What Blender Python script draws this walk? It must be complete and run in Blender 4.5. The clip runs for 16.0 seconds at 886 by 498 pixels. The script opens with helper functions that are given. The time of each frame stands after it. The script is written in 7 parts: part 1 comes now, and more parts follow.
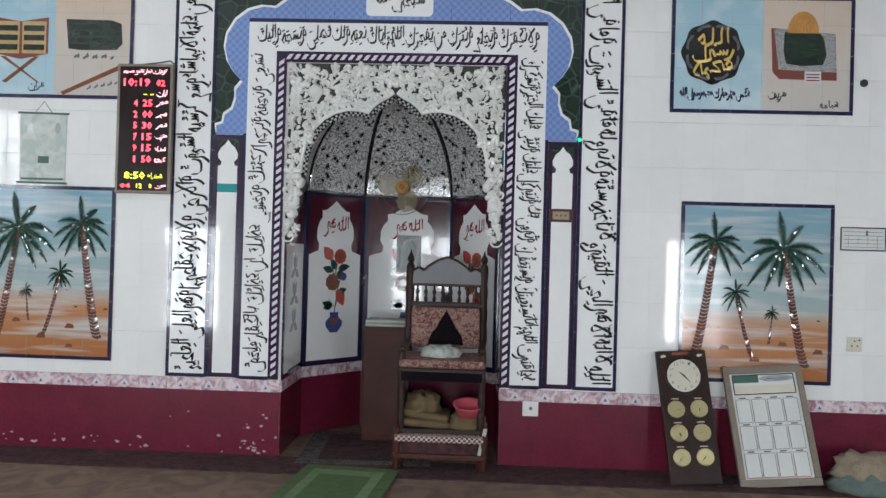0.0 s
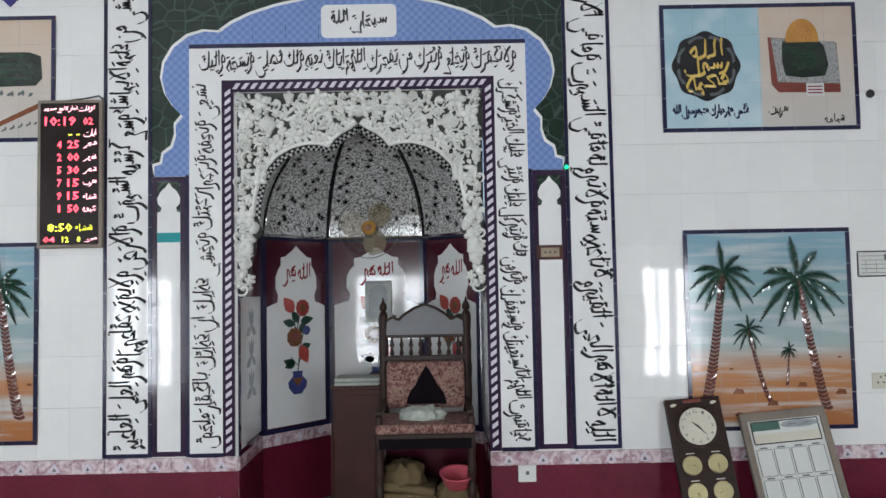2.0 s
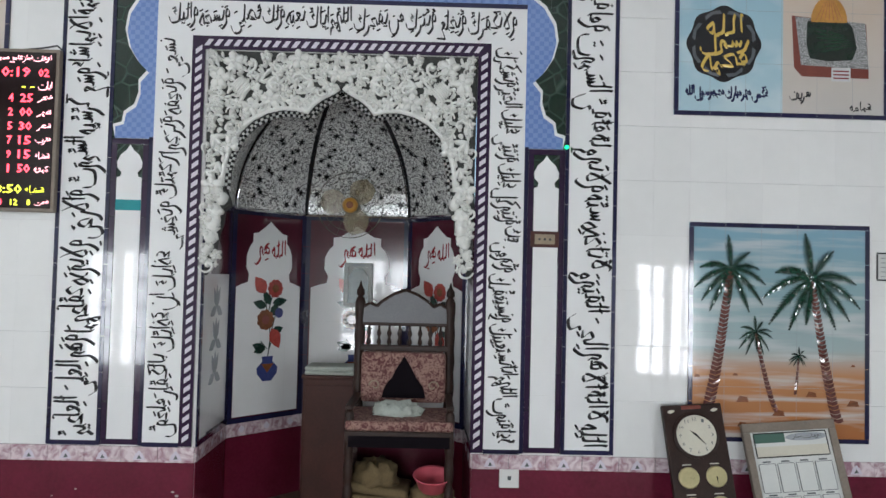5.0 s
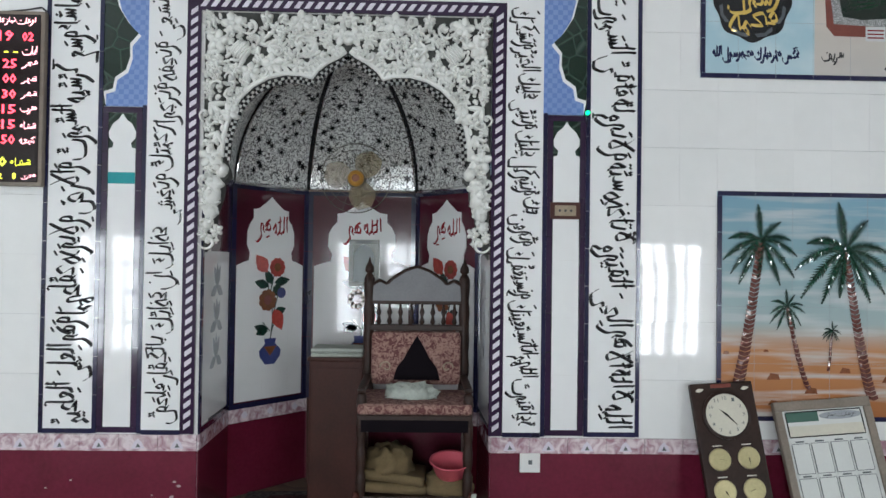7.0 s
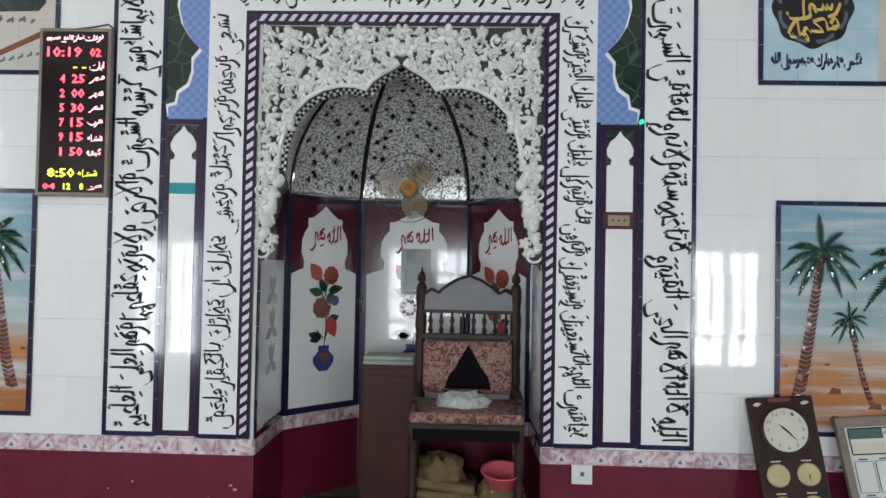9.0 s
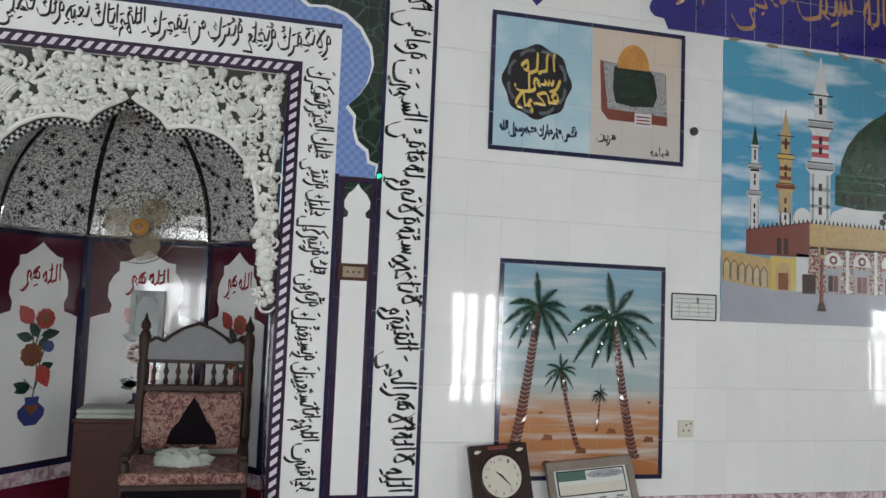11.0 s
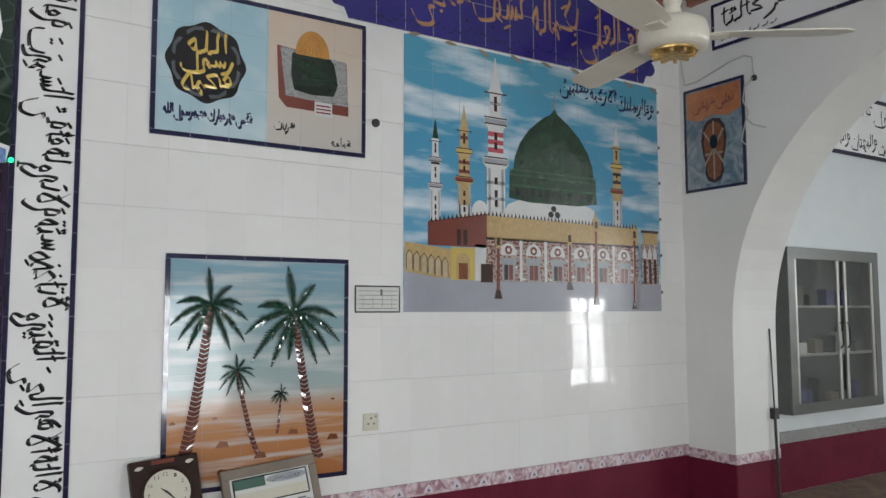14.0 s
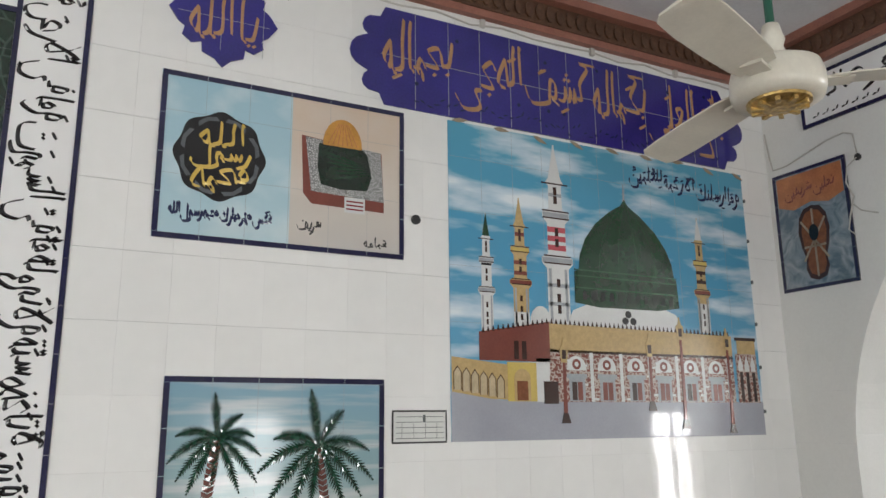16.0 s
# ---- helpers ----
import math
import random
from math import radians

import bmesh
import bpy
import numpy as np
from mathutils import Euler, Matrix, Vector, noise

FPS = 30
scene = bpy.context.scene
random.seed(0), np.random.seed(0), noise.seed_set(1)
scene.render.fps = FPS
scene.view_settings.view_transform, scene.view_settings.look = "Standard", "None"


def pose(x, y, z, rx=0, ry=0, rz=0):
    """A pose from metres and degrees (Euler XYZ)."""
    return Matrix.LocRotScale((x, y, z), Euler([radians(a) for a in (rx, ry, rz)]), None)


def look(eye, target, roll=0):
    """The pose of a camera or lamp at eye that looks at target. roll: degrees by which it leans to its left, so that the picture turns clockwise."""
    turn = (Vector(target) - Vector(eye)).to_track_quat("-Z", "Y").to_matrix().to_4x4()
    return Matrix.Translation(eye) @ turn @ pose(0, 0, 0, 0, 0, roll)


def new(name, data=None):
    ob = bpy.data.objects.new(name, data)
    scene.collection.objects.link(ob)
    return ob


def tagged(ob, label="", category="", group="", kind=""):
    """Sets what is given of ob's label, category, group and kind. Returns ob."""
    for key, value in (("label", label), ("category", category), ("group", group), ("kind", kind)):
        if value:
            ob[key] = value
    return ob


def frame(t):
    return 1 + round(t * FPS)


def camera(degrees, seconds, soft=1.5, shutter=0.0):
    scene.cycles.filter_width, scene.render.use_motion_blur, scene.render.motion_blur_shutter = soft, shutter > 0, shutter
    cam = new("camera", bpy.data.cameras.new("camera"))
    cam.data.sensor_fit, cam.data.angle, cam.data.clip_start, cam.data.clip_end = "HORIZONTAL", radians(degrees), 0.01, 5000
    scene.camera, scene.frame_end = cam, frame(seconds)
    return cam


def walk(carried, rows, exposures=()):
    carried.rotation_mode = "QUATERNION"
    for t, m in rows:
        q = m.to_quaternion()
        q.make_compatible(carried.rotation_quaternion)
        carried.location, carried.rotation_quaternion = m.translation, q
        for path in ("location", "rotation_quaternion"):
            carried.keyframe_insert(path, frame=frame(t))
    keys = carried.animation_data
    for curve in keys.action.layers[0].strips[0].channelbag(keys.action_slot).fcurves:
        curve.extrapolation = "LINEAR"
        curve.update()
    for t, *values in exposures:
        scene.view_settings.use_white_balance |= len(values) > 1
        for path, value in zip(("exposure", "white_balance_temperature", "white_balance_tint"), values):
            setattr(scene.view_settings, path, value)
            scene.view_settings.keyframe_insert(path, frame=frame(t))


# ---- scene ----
cam = camera(59.8, 16.0)
PATH = [
    (0, (-0.122, 0.059, 1.447), (-0.212, 2.057, 1.462), 1.6),
    (0.5, (-0.069, 0.254, 1.442), (-0.177, 2.249, 1.515), 0.7),
    (1, (-0.112, 0.427, 1.477), (-0.188, 2.423, 1.579), -0.1),
    (1.5, (-0.211, 0.592, 1.515), (-0.207, 2.587, 1.65), -1.3),
    (2, (-0.242, 0.674, 1.524), (-0.23, 2.672, 1.629), -1.1),
    (2.5, (-0.26, 0.705, 1.507), (-0.286, 2.703, 1.589), -0.4),
    (3, (-0.297, 0.709, 1.492), (-0.358, 2.707, 1.55), 0.3),
    (3.5, (-0.316, 0.71, 1.489), (-0.368, 2.708, 1.534), 0.9),
    (4, (-0.285, 0.787, 1.488), (-0.313, 2.786, 1.546), 1.5),
    (4.5, (-0.213, 0.939, 1.494), (-0.241, 2.937, 1.58), 2.0),
    (4.7, (-0.191, 0.996, 1.509), (-0.197, 2.994, 1.591), 1.8),
    (6.8, (-0.3, 1.324, 1.456), (-0.204, 3.321, 1.512), 0.8),
    (7, (-0.327, 1.323, 1.451), (-0.267, 3.322, 1.488), 0.8),
    (7.5, (-0.395, 1.329, 1.459), (-0.384, 3.329, 1.442), 1.4),
    (8, (-0.406, 1.324, 1.454), (-0.456, 3.323, 1.434), 1.2),
    (8.2, (-0.405, 1.322, 1.441), (-0.487, 3.321, 1.435), 1.0),
    (10.5, (-0.125, 1.277, 1.565), (0.052, 3.266, 1.679), 2.5),
    (11, (-0.092, 1.311, 1.582), (0.392, 3.246, 1.728), 2.3),
    (11.5, (-0.012, 1.281, 1.572), (0.644, 3.163, 1.735), 2.0),
    (12, (0.072, 1.265, 1.559), (0.881, 3.086, 1.723), 1.1),
    (12.5, (0.115, 1.276, 1.564), (1.056, 3.034, 1.725), 0.6),
    (13, (0.189, 1.285, 1.565), (1.21, 2.997, 1.722), 0.2),
    (13.5, (0.308, 1.351, 1.581), (1.379, 3.033, 1.734), 0.0),
    (14, (0.334, 1.343, 1.569), (1.413, 3.02, 1.726), -0.1),
    (14.5, (0.391, 1.378, 1.581), (1.418, 3.083, 1.784), -0.2),
    (15, (0.495, 1.547, 1.618), (1.459, 3.267, 1.954), -0.9),
    (15.5, (0.603, 1.733, 1.65), (1.538, 3.449, 2.072), -1.0),
    (16, (0.786, 1.871, 1.65), (1.687, 3.601, 2.09), -0.6),
]
walk(cam, [(t, look(eye, target, roll)) for t, eye, target, roll in PATH],
     exposures=[(0.0, 0.47, 6200, 10), (4.5, 0.45, 6250, 10), (7.0, 0.52, 6150, 8), (8.0, 0.52, 6150, 8), (11.0, 0.40, 6450, 10), (13.0, 0.37, 6480, 10), (15.0, 0.40, 6550, 10), (16.0, 0.55, 6750, 11)])

# ---- world and light: daylight through the grilled doors of the back wall, fill from added side windows ----
world = bpy.data.worlds.new("sky_world")
scene.world = world
world.use_nodes = True
_sky = world.node_tree.nodes.new("ShaderNodeTexSky")
_sky.sky_type, _sky.sun_disc, _sky.sun_elevation, _sky.sun_rotation = "NISHITA", False, radians(50), radians(160)
world.node_tree.links.new(_sky.outputs[0], world.node_tree.nodes["Background"].inputs[0])
world.node_tree.nodes["Background"].inputs[1].default_value = 0.1
BACK, LEFT, RIGHT, FAR, TOP = -1.5, -6.63, 5.21, 12.0, 4.2
W = 5.42            # front wall face
MID = -0.71         # middle of the niche
DOORS = [(-4.75, 1.0, 1.0), (-0.95, 1.7, 1.6), (3.3, 1.0, 1.4), (10.8, 1.0, 1.3)]   # grilled windows of the back wall
SILL, HEAD = 0.14, 1.80
SIDE_FILLS = [(-0.1, 1.5), (2.5, 1.5)]                                # added west wall windows, unseen, to brighten the front wall
DAY, SIDE_FILL = 84.0, 72.0
# fill lamps in the added west windows
for dy, dw in SIDE_FILLS:
    ld = bpy.data.lights.new("daylight", "AREA")
    ld.shape, ld.size, ld.size_y, ld.energy, ld.color = "RECTANGLE", dw, 1.6, SIDE_FILL, (0.93, 0.97, 1.0)
    new("daylight", ld).matrix_world = look((LEFT - 0.28, dy, 2.5), (5, dy, 2.5))
for dx, dw, much in DOORS:
    ld = bpy.data.lights.new("daylight", "AREA")
    ld.shape, ld.size, ld.size_y, ld.energy, ld.color = "RECTANGLE", dw, HEAD - SILL, DAY * much, (0.93, 0.97, 1.0)
    lo = new("daylight", ld)
    lo.matrix_world = look((dx, BACK - 0.28, (SILL + HEAD) / 2), (dx, 5, (SILL + HEAD) / 2))
ld = bpy.data.lights.new("daylight", "AREA")          # fill lamp in an added, unseen east window; brightens the next bay
ld.shape, ld.size, ld.size_y, ld.energy, ld.color = "RECTANGLE", 1.5, 1.6, 190.0, (0.90, 0.96, 1.0)
new("daylight", ld).matrix_world = look((FAR + 0.28, -0.2, 2.3), (0, -0.2, 2.3))
sd = bpy.data.lights.new("sun", "SUN")
sd.energy, sd.angle, sd.color = 2.0, radians(0.5), (1.0, 0.95, 0.88)
new("sun", sd).matrix_world = look((0, 0, 20), (6, 14, 0))


# ---- materials ----
def mat(name, color, rough=0.5, metal=0.0, var=0.12, scale=6.0, fine=80.0, bump=0.1, spec=0.5, coat=0.0, rand=0.0, emit=0.0, second=None, alpha=1.0, trans=0.0):
    m = bpy.data.materials.new(name)
    m.use_nodes = True
    nt = m.node_tree
    n, l = nt.nodes, nt.links
    p = n["Principled BSDF"]
    p.inputs["Roughness"].default_value, p.inputs["Metallic"].default_value = rough, metal
    p.inputs["Specular IOR Level"].default_value = spec
    p.inputs["Coat Weight"].default_value, p.inputs["Coat Roughness"].default_value = coat, 0.04
    p.inputs["Transmission Weight"].default_value = trans
    p.inputs["Alpha"].default_value = alpha
    tc = n.new("ShaderNodeTexCoord")
    a = n.new("ShaderNodeTexNoise")
    a.inputs["Scale"].default_value, a.inputs["Detail"].default_value = scale, 5
    b = n.new("ShaderNodeTexNoise")
    b.inputs["Scale"].default_value, b.inputs["Detail"].default_value = fine, 3
    geo = n.new("ShaderNodeNewGeometry")
    l.new(geo.outputs["Position"], a.inputs["Vector"])
    l.new(geo.outputs["Position"], b.inputs["Vector"])
    mx = n.new("ShaderNodeMix")
    mx.data_type = "FLOAT"
    mx.inputs[0].default_value = 0.4
    l.new(a.outputs["Fac"], mx.inputs[2])
    l.new(b.outputs["Fac"], mx.inputs[3])
    rmp = n.new("ShaderNodeMapRange")
    rmp.inputs[1].default_value, rmp.inputs[2].default_value = 0.3, 0.7
    l.new(mx.outputs[0], rmp.inputs[0])
    cm = n.new("ShaderNodeMix")
    cm.data_type = "RGBA"
    c2 = second or tuple(c * (1 - var) for c in color)
    c1 = color if second else tuple(min(1, c * (1 + var * 0.6)) for c in color)
    cm.inputs[6].default_value, cm.inputs[7].default_value = (*c1, 1), (*c2, 1)
    l.new(rmp.outputs[0], cm.inputs[0])
    out = cm.outputs[2]
    if rand:
        oi = n.new("ShaderNodeObjectInfo")
        hv = n.new("ShaderNodeHueSaturation")
        mr = n.new("ShaderNodeMapRange")
        mr.inputs[3].default_value, mr.inputs[4].default_value = 1 - rand, 1 + rand
        l.new(oi.outputs["Random"], mr.inputs[0])
        l.new(mr.outputs[0], hv.inputs["Value"])
        l.new(out, hv.inputs["Color"])
        out = hv.outputs[0]
    l.new(out, p.inputs["Base Color"])
    if bump:
        bp = n.new("ShaderNodeBump")
        bp.inputs["Strength"].default_value, bp.inputs["Distance"].default_value = bump, 0.004
        l.new(mx.outputs[0], bp.inputs["Height"])
        l.new(bp.outputs[0], p.inputs["Normal"])
    if emit:
        p.inputs["Emission Color"].default_value = (*color, 1)
        p.inputs["Emission Strength"].default_value = emit
    return m


def pattern(m, kind, scale, c1, c2, lo=0.1, hi=0.2, stretch=(1, 1, 1)):
    """Replaces the base colour by a printed or inlaid pattern of two colours."""
    nt = m.node_tree
    n, l = nt.nodes, nt.links
    p = n["Principled BSDF"]
    geo = n.new("ShaderNodeNewGeometry")
    mp = n.new("ShaderNodeMapping")
    mp.inputs["Scale"].default_value = stretch
    l.new(geo.outputs["Position"], mp.inputs["Vector"])
    if kind == "cells":
        t = n.new("ShaderNodeTexVoronoi")
        t.feature = "DISTANCE_TO_EDGE"
        t.inputs["Scale"].default_value = scale
        src = t.outputs["Distance"]
    elif kind == "spots":
        t = n.new("ShaderNodeTexVoronoi")
        t.inputs["Scale"].default_value = scale
        src = t.outputs["Distance"]
    elif kind == "noise":
        t = n.new("ShaderNodeTexNoise")
        t.inputs["Scale"].default_value, t.inputs["Detail"].default_value = scale, 6
        t.inputs["Distortion"].default_value = 1.4
        src = t.outputs["Fac"]
    else:
        t = n.new("ShaderNodeTexChecker")
        t.inputs["Scale"].default_value = scale
        src = t.outputs["Fac"]
    l.new(mp.outputs[0], t.inputs["Vector"])
    mr = n.new("ShaderNodeMapRange")
    mr.inputs[1].default_value, mr.inputs[2].default_value = lo, hi
    l.new(src, mr.inputs[0])
    cm = n.new("ShaderNodeMix")
    cm.data_type = "RGBA"
    cm.inputs[6].default_value, cm.inputs[7].default_value = (*c1, 1), (*c2, 1)
    l.new(mr.outputs[0], cm.inputs[0])
    l.new(cm.outputs[2], p.inputs["Base Color"])
    return m


def sky_paint(name, zlo, zhi, stops, cloud, amount, band=(0.6, 1, 3.5)):
    """Glazed painted background: a ramp of colours by height with drifting cloud strokes."""
    m = mat(name, (0.5, 0.5, 0.5), 0.12, bump=0.02, spec=0.3, coat=0.08)
    nt = m.node_tree
    n, l = nt.nodes, nt.links
    geo = n.new("ShaderNodeNewGeometry")
    sx = n.new("ShaderNodeSeparateXYZ")
    l.new(geo.outputs["Position"], sx.inputs[0])
    nz = n.new("ShaderNodeTexNoise")
    nz.inputs["Scale"].default_value, nz.inputs["Detail"].default_value = 2.6, 4
    mp = n.new("ShaderNodeMapping")
    mp.inputs["Scale"].default_value = band
    mp.inputs["Rotation"].default_value = (0, radians(-12), 0)
    l.new(geo.outputs["Position"], mp.inputs[0])
    l.new(mp.outputs[0], nz.inputs["Vector"])
    mr = n.new("ShaderNodeMapRange")
    mr.inputs[1].default_value, mr.inputs[2].default_value = zlo, zhi
    l.new(sx.outputs[2], mr.inputs[0])
    rp = n.new("ShaderNodeValToRGB")
    el = rp.color_ramp.elements
    el[0].position, el[0].color = stops[0][0], (*stops[0][1], 1)
    el[1].position, el[1].color = stops[-1][0], (*stops[-1][1], 1)
    for pos, c in stops[1:-1]:
        e = el.new(pos)
        e.color = (*c, 1)
    l.new(mr.outputs[0], rp.inputs[0])
    cr = n.new("ShaderNodeMapRange")
    cr.inputs[1].default_value, cr.inputs[2].default_value, cr.inputs[4].default_value = 0.48, 0.68, amount
    l.new(nz.outputs["Fac"], cr.inputs[0])
    cm = n.new("ShaderNodeMix")
    cm.data_type = "RGBA"
    l.new(cr.outputs[0], cm.inputs[0])
    l.new(rp.outputs[0], cm.inputs[6])
    cm.inputs[7].default_value = (*cloud, 1)
    l.new(cm.outputs[2], n["Principled BSDF"].inputs["Base Color"])
    return m


TILE = mat("white_glazed_tile", (0.80, 0.80, 0.78), 0.042, var=0.03, scale=3, fine=12, bump=0.03, spec=0.4, coat=0.0, rand=0.02)
PLAIN = mat("white_glazed_panel", (0.80, 0.80, 0.79), 0.048, var=0.03, scale=3, fine=14, bump=0.03, spec=0.4, coat=0.05)
GROUT = mat("grout", (0.74, 0.73, 0.71), 0.8, var=0.2)
PAINT = mat("white_wall_paint", (0.74, 0.74, 0.71), 0.45, var=0.06, scale=2.5, fine=60, bump=0.15)
CEIL = mat("ceiling_paint", (0.74, 0.75, 0.76), 0.6, var=0.1, scale=3, fine=40, bump=0.4)
MAROON = mat("maroon_dado_paint", (0.14, 0.013, 0.033), 0.25, var=0.25, scale=5, fine=50, bump=0.1)
WEAR = mat("chipped_plaster", (0.42, 0.32, 0.32), 0.8)
PINK = pattern(mat("pink_marbled_border_tile", (0.6, 0.4, 0.42), 0.15, bump=0.04, coat=0.3), "noise", 16, (0.36, 0.20, 0.24), (0.74, 0.64, 0.66), 0.36, 0.62)
NAVY = mat("navy_glazed_trim", (0.018, 0.018, 0.055), 0.12, var=0.4, fine=120, bump=0.06, coat=0.4, rand=0.2)
INDIGO = mat("purple_glazed_trim", (0.030, 0.014, 0.042), 0.12, var=0.3, bump=0.05, coat=0.4)
LILAC = mat("pale_lilac_glaze", (0.68, 0.63, 0.70), 0.15, var=0.08, bump=0.04, coat=0.3)
INK = mat("black_enamel_lettering", (0.012, 0.012, 0.014), 0.12, var=0.3, bump=0.0, coat=0.6)
GREEN = pattern(mat("dark_green_marble_tile", (0.01, 0.03, 0.02), 0.1, bump=0.03, coat=0.5), "cells", 9, (0.06, 0.09, 0.075), (0.012, 0.03, 0.02), 0.0, 0.05)
BLUE = pattern(mat("blue_checked_tile", (0.1, 0.2, 0.5), 0.12, bump=0.03, coat=0.5), "check", 38, (0.15, 0.24, 0.52), (0.21, 0.31, 0.58), 0.0, 1.0)
TEAL = mat("teal_tile", (0.03, 0.30, 0.32), 0.12, bump=0.02)
ROYAL = mat("royal_purple_blue_glaze", (0.034, 0.028, 0.22), 0.1, var=0.3, scale=4, bump=0.03, coat=0.5)
GOLDINK = mat("gold_brown_enamel", (0.46, 0.25, 0.13), 0.22, var=0.2, coat=0.3)
GOLD = mat("gold_enamel", (0.62, 0.43, 0.10), 0.2, 0.1, var=0.2, coat=0.3)
STUCCO = mat("white_stucco", (0.76, 0.76, 0.72), 0.45, var=0.08, scale=8, fine=60, bump=0.25)
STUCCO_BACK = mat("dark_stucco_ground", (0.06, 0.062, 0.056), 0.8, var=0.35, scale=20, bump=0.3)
MIRROR = mat("mirror_glass", (0.85, 0.87, 0.87), 0.02, 1.0, var=0.02, bump=0)
OLDMIRROR = mat("dulled_mirror_glass", (0.50, 0.56, 0.58), 0.16, 0.9, var=0.1, bump=0)
MOSAIC = pattern(mat("mirror_mosaic", (0.5, 0.5, 0.5), 0.3, 0.25, bump=0.6, fine=90), "noise", 72, (0.07, 0.07, 0.065), (0.92, 0.93, 0.90), 0.44, 0.51)
STAR = mat("black_inlay", (0.012, 0.012, 0.014), 0.2, bump=0)
NICHE_MAROON = mat("maroon_glazed_tile", (0.075, 0.012, 0.024), 0.12, var=0.25, bump=0.04, coat=0.4)
RED = mat("red_enamel", (0.46, 0.07, 0.055), 0.2, var=0.35, scale=30, coat=0.3)
RUST = mat("rust_brown_enamel", (0.22, 0.075, 0.03), 0.2, var=0.4, scale=30, coat=0.3)
CRIMSON = mat("crimson_lettering", (0.25, 0.015, 0.02), 0.2, var=0.3)
LEAF = mat("dark_green_enamel", (0.012, 0.045, 0.03), 0.15, var=0.5, scale=40, coat=0.4)
PALMLEAF = mat("palm_green_enamel", (0.010, 0.055, 0.032), 0.10, var=0.6, scale=30, bump=0.2, coat=1.0)
BARK = mat("palm_bark_enamel", (0.15, 0.055, 0.045), 0.12, var=0.6, scale=50, bump=0.3, coat=1.0)
POT = mat("blue_pot_enamel", (0.045, 0.06, 0.20), 0.15, var=0.3, coat=0.4)
WOOD = mat("dark_varnished_wood", (0.028, 0.013, 0.009), 0.45, var=0.5, scale=9, fine=70, bump=0.3, spec=0.25)
BROWNWOOD = mat("brown_varnished_wood", (0.060, 0.016, 0.010), 0.5, var=0.4, scale=5, fine=60, bump=0.2, spec=0.25)
SILVER = mat("silvery_carved_board", (0.14, 0.14, 0.145), 0.5, 0.2, var=0.2, bump=0.2)
CHROME = mat("chrome", (0.75, 0.75, 0.75), 0.12, 1.0, var=0.05, bump=0)
CARPET = pattern(mat("brown_carpet", (0.2, 0.14, 0.1), 0.95, bump=1.0, fine=300), "noise", 5, (0.15, 0.10, 0.075), (0.22, 0.15, 0.105), 0.4, 0.6)
DARKRUG = pattern(mat("dark_patterned_rug", (0.07, 0.02, 0.02), 0.95, bump=0.8, fine=300), "noise", 14, (0.035, 0.014, 0.016), (0.085, 0.035, 0.035), 0.4, 0.62)
RUGEDGE = pattern(mat("grey_rug_border", (0.1, 0.1, 0.09), 0.95, bump=0.8, fine=300), "noise", 30, (0.04, 0.036, 0.036), (0.14, 0.13, 0.115), 0.42, 0.6)
GREENMAT = mat("green_prayer_mat", (0.085, 0.15, 0.05), 0.95, var=0.3, scale=20, fine=300, bump=0.8)
GREENLITE = mat("pale_green_mat_field", (0.17, 0.25, 0.12), 0.95, var=0.3, scale=20, fine=300, bump=0.8)
UPHOL = pattern(mat("paisley_upholstery", (0.4, 0.2, 0.17), 0.85, bump=0.5, fine=300), "noise", 42, (0.10, 0.03, 0.03), (0.30, 0.18, 0.145), 0.42, 0.58)
WOVEN = pattern(mat("woven_trim", (0.4, 0.3, 0.25), 0.8, bump=0.5), "check", 60, (0.10, 0.03, 0.028), (0.52, 0.45, 0.40), 0.0, 1.0)
BLACKCLOTH = mat("black_velvet", (0.008, 0.006, 0.008), 0.95, bump=0.3, spec=0.05)
WHITECLOTH = mat("white_crumpled_cloth", (0.42, 0.45, 0.40), 0.9, var=0.2, scale=14, bump=0.4)
KHAKI = mat("khaki_folded_cloth", (0.13, 0.09, 0.04), 0.9, var=0.3, scale=12, bump=0.5)
TANCLOTH = mat("tan_sack_cloth", (0.30, 0.24, 0.17), 0.9, var=0.3, scale=14, bump=0.5)
TEALCLOTH = mat("grey_teal_cloth", (0.13, 0.17, 0.15), 0.9, var=0.3, scale=14, bump=0.5)
BASIN = mat("pink_plastic", (0.52, 0.09, 0.12), 0.35, var=0.1, bump=0.03)
CREAM = mat("cream_enamel_metal", (0.66, 0.63, 0.54), 0.3, var=0.1, scale=9, bump=0.06)
ROD = mat("green_painted_rod", (0.015, 0.10, 0.065), 0.35, var=0.2)
BRASS = mat("brass_filigree", (0.55, 0.38, 0.14), 0.3, 0.8, var=0.6, scale=60, bump=0.6)
AMBER = mat("amber_plastic_blade", (0.34, 0.27, 0.15), 0.25, var=0.1, bump=0, alpha=0.42)
ORANGE = mat("orange_hub", (0.55, 0.28, 0.05), 0.3, var=0.1, bump=0)
WIRE = mat("thin_wire", (0.10, 0.09, 0.07), 0.4, 0.5, bump=0)
CABLE = mat("white_cable", (0.5, 0.48, 0.44), 0.5, bump=0)
BLACKCABLE = mat("black_cable", (0.02, 0.02, 0.022), 0.5, bump=0)
SWITCH = mat("white_switch_plastic", (0.74, 0.73, 0.70), 0.3, var=0.04, bump=0)
DIAL = mat("aged_cream_dial", (0.60, 0.57, 0.47), 0.35, var=0.1, bump=0)
BRASSDIAL = mat("brushed_brass_dial", (0.50, 0.44, 0.24), 0.3, 0.7, var=0.2, bump=0.1)
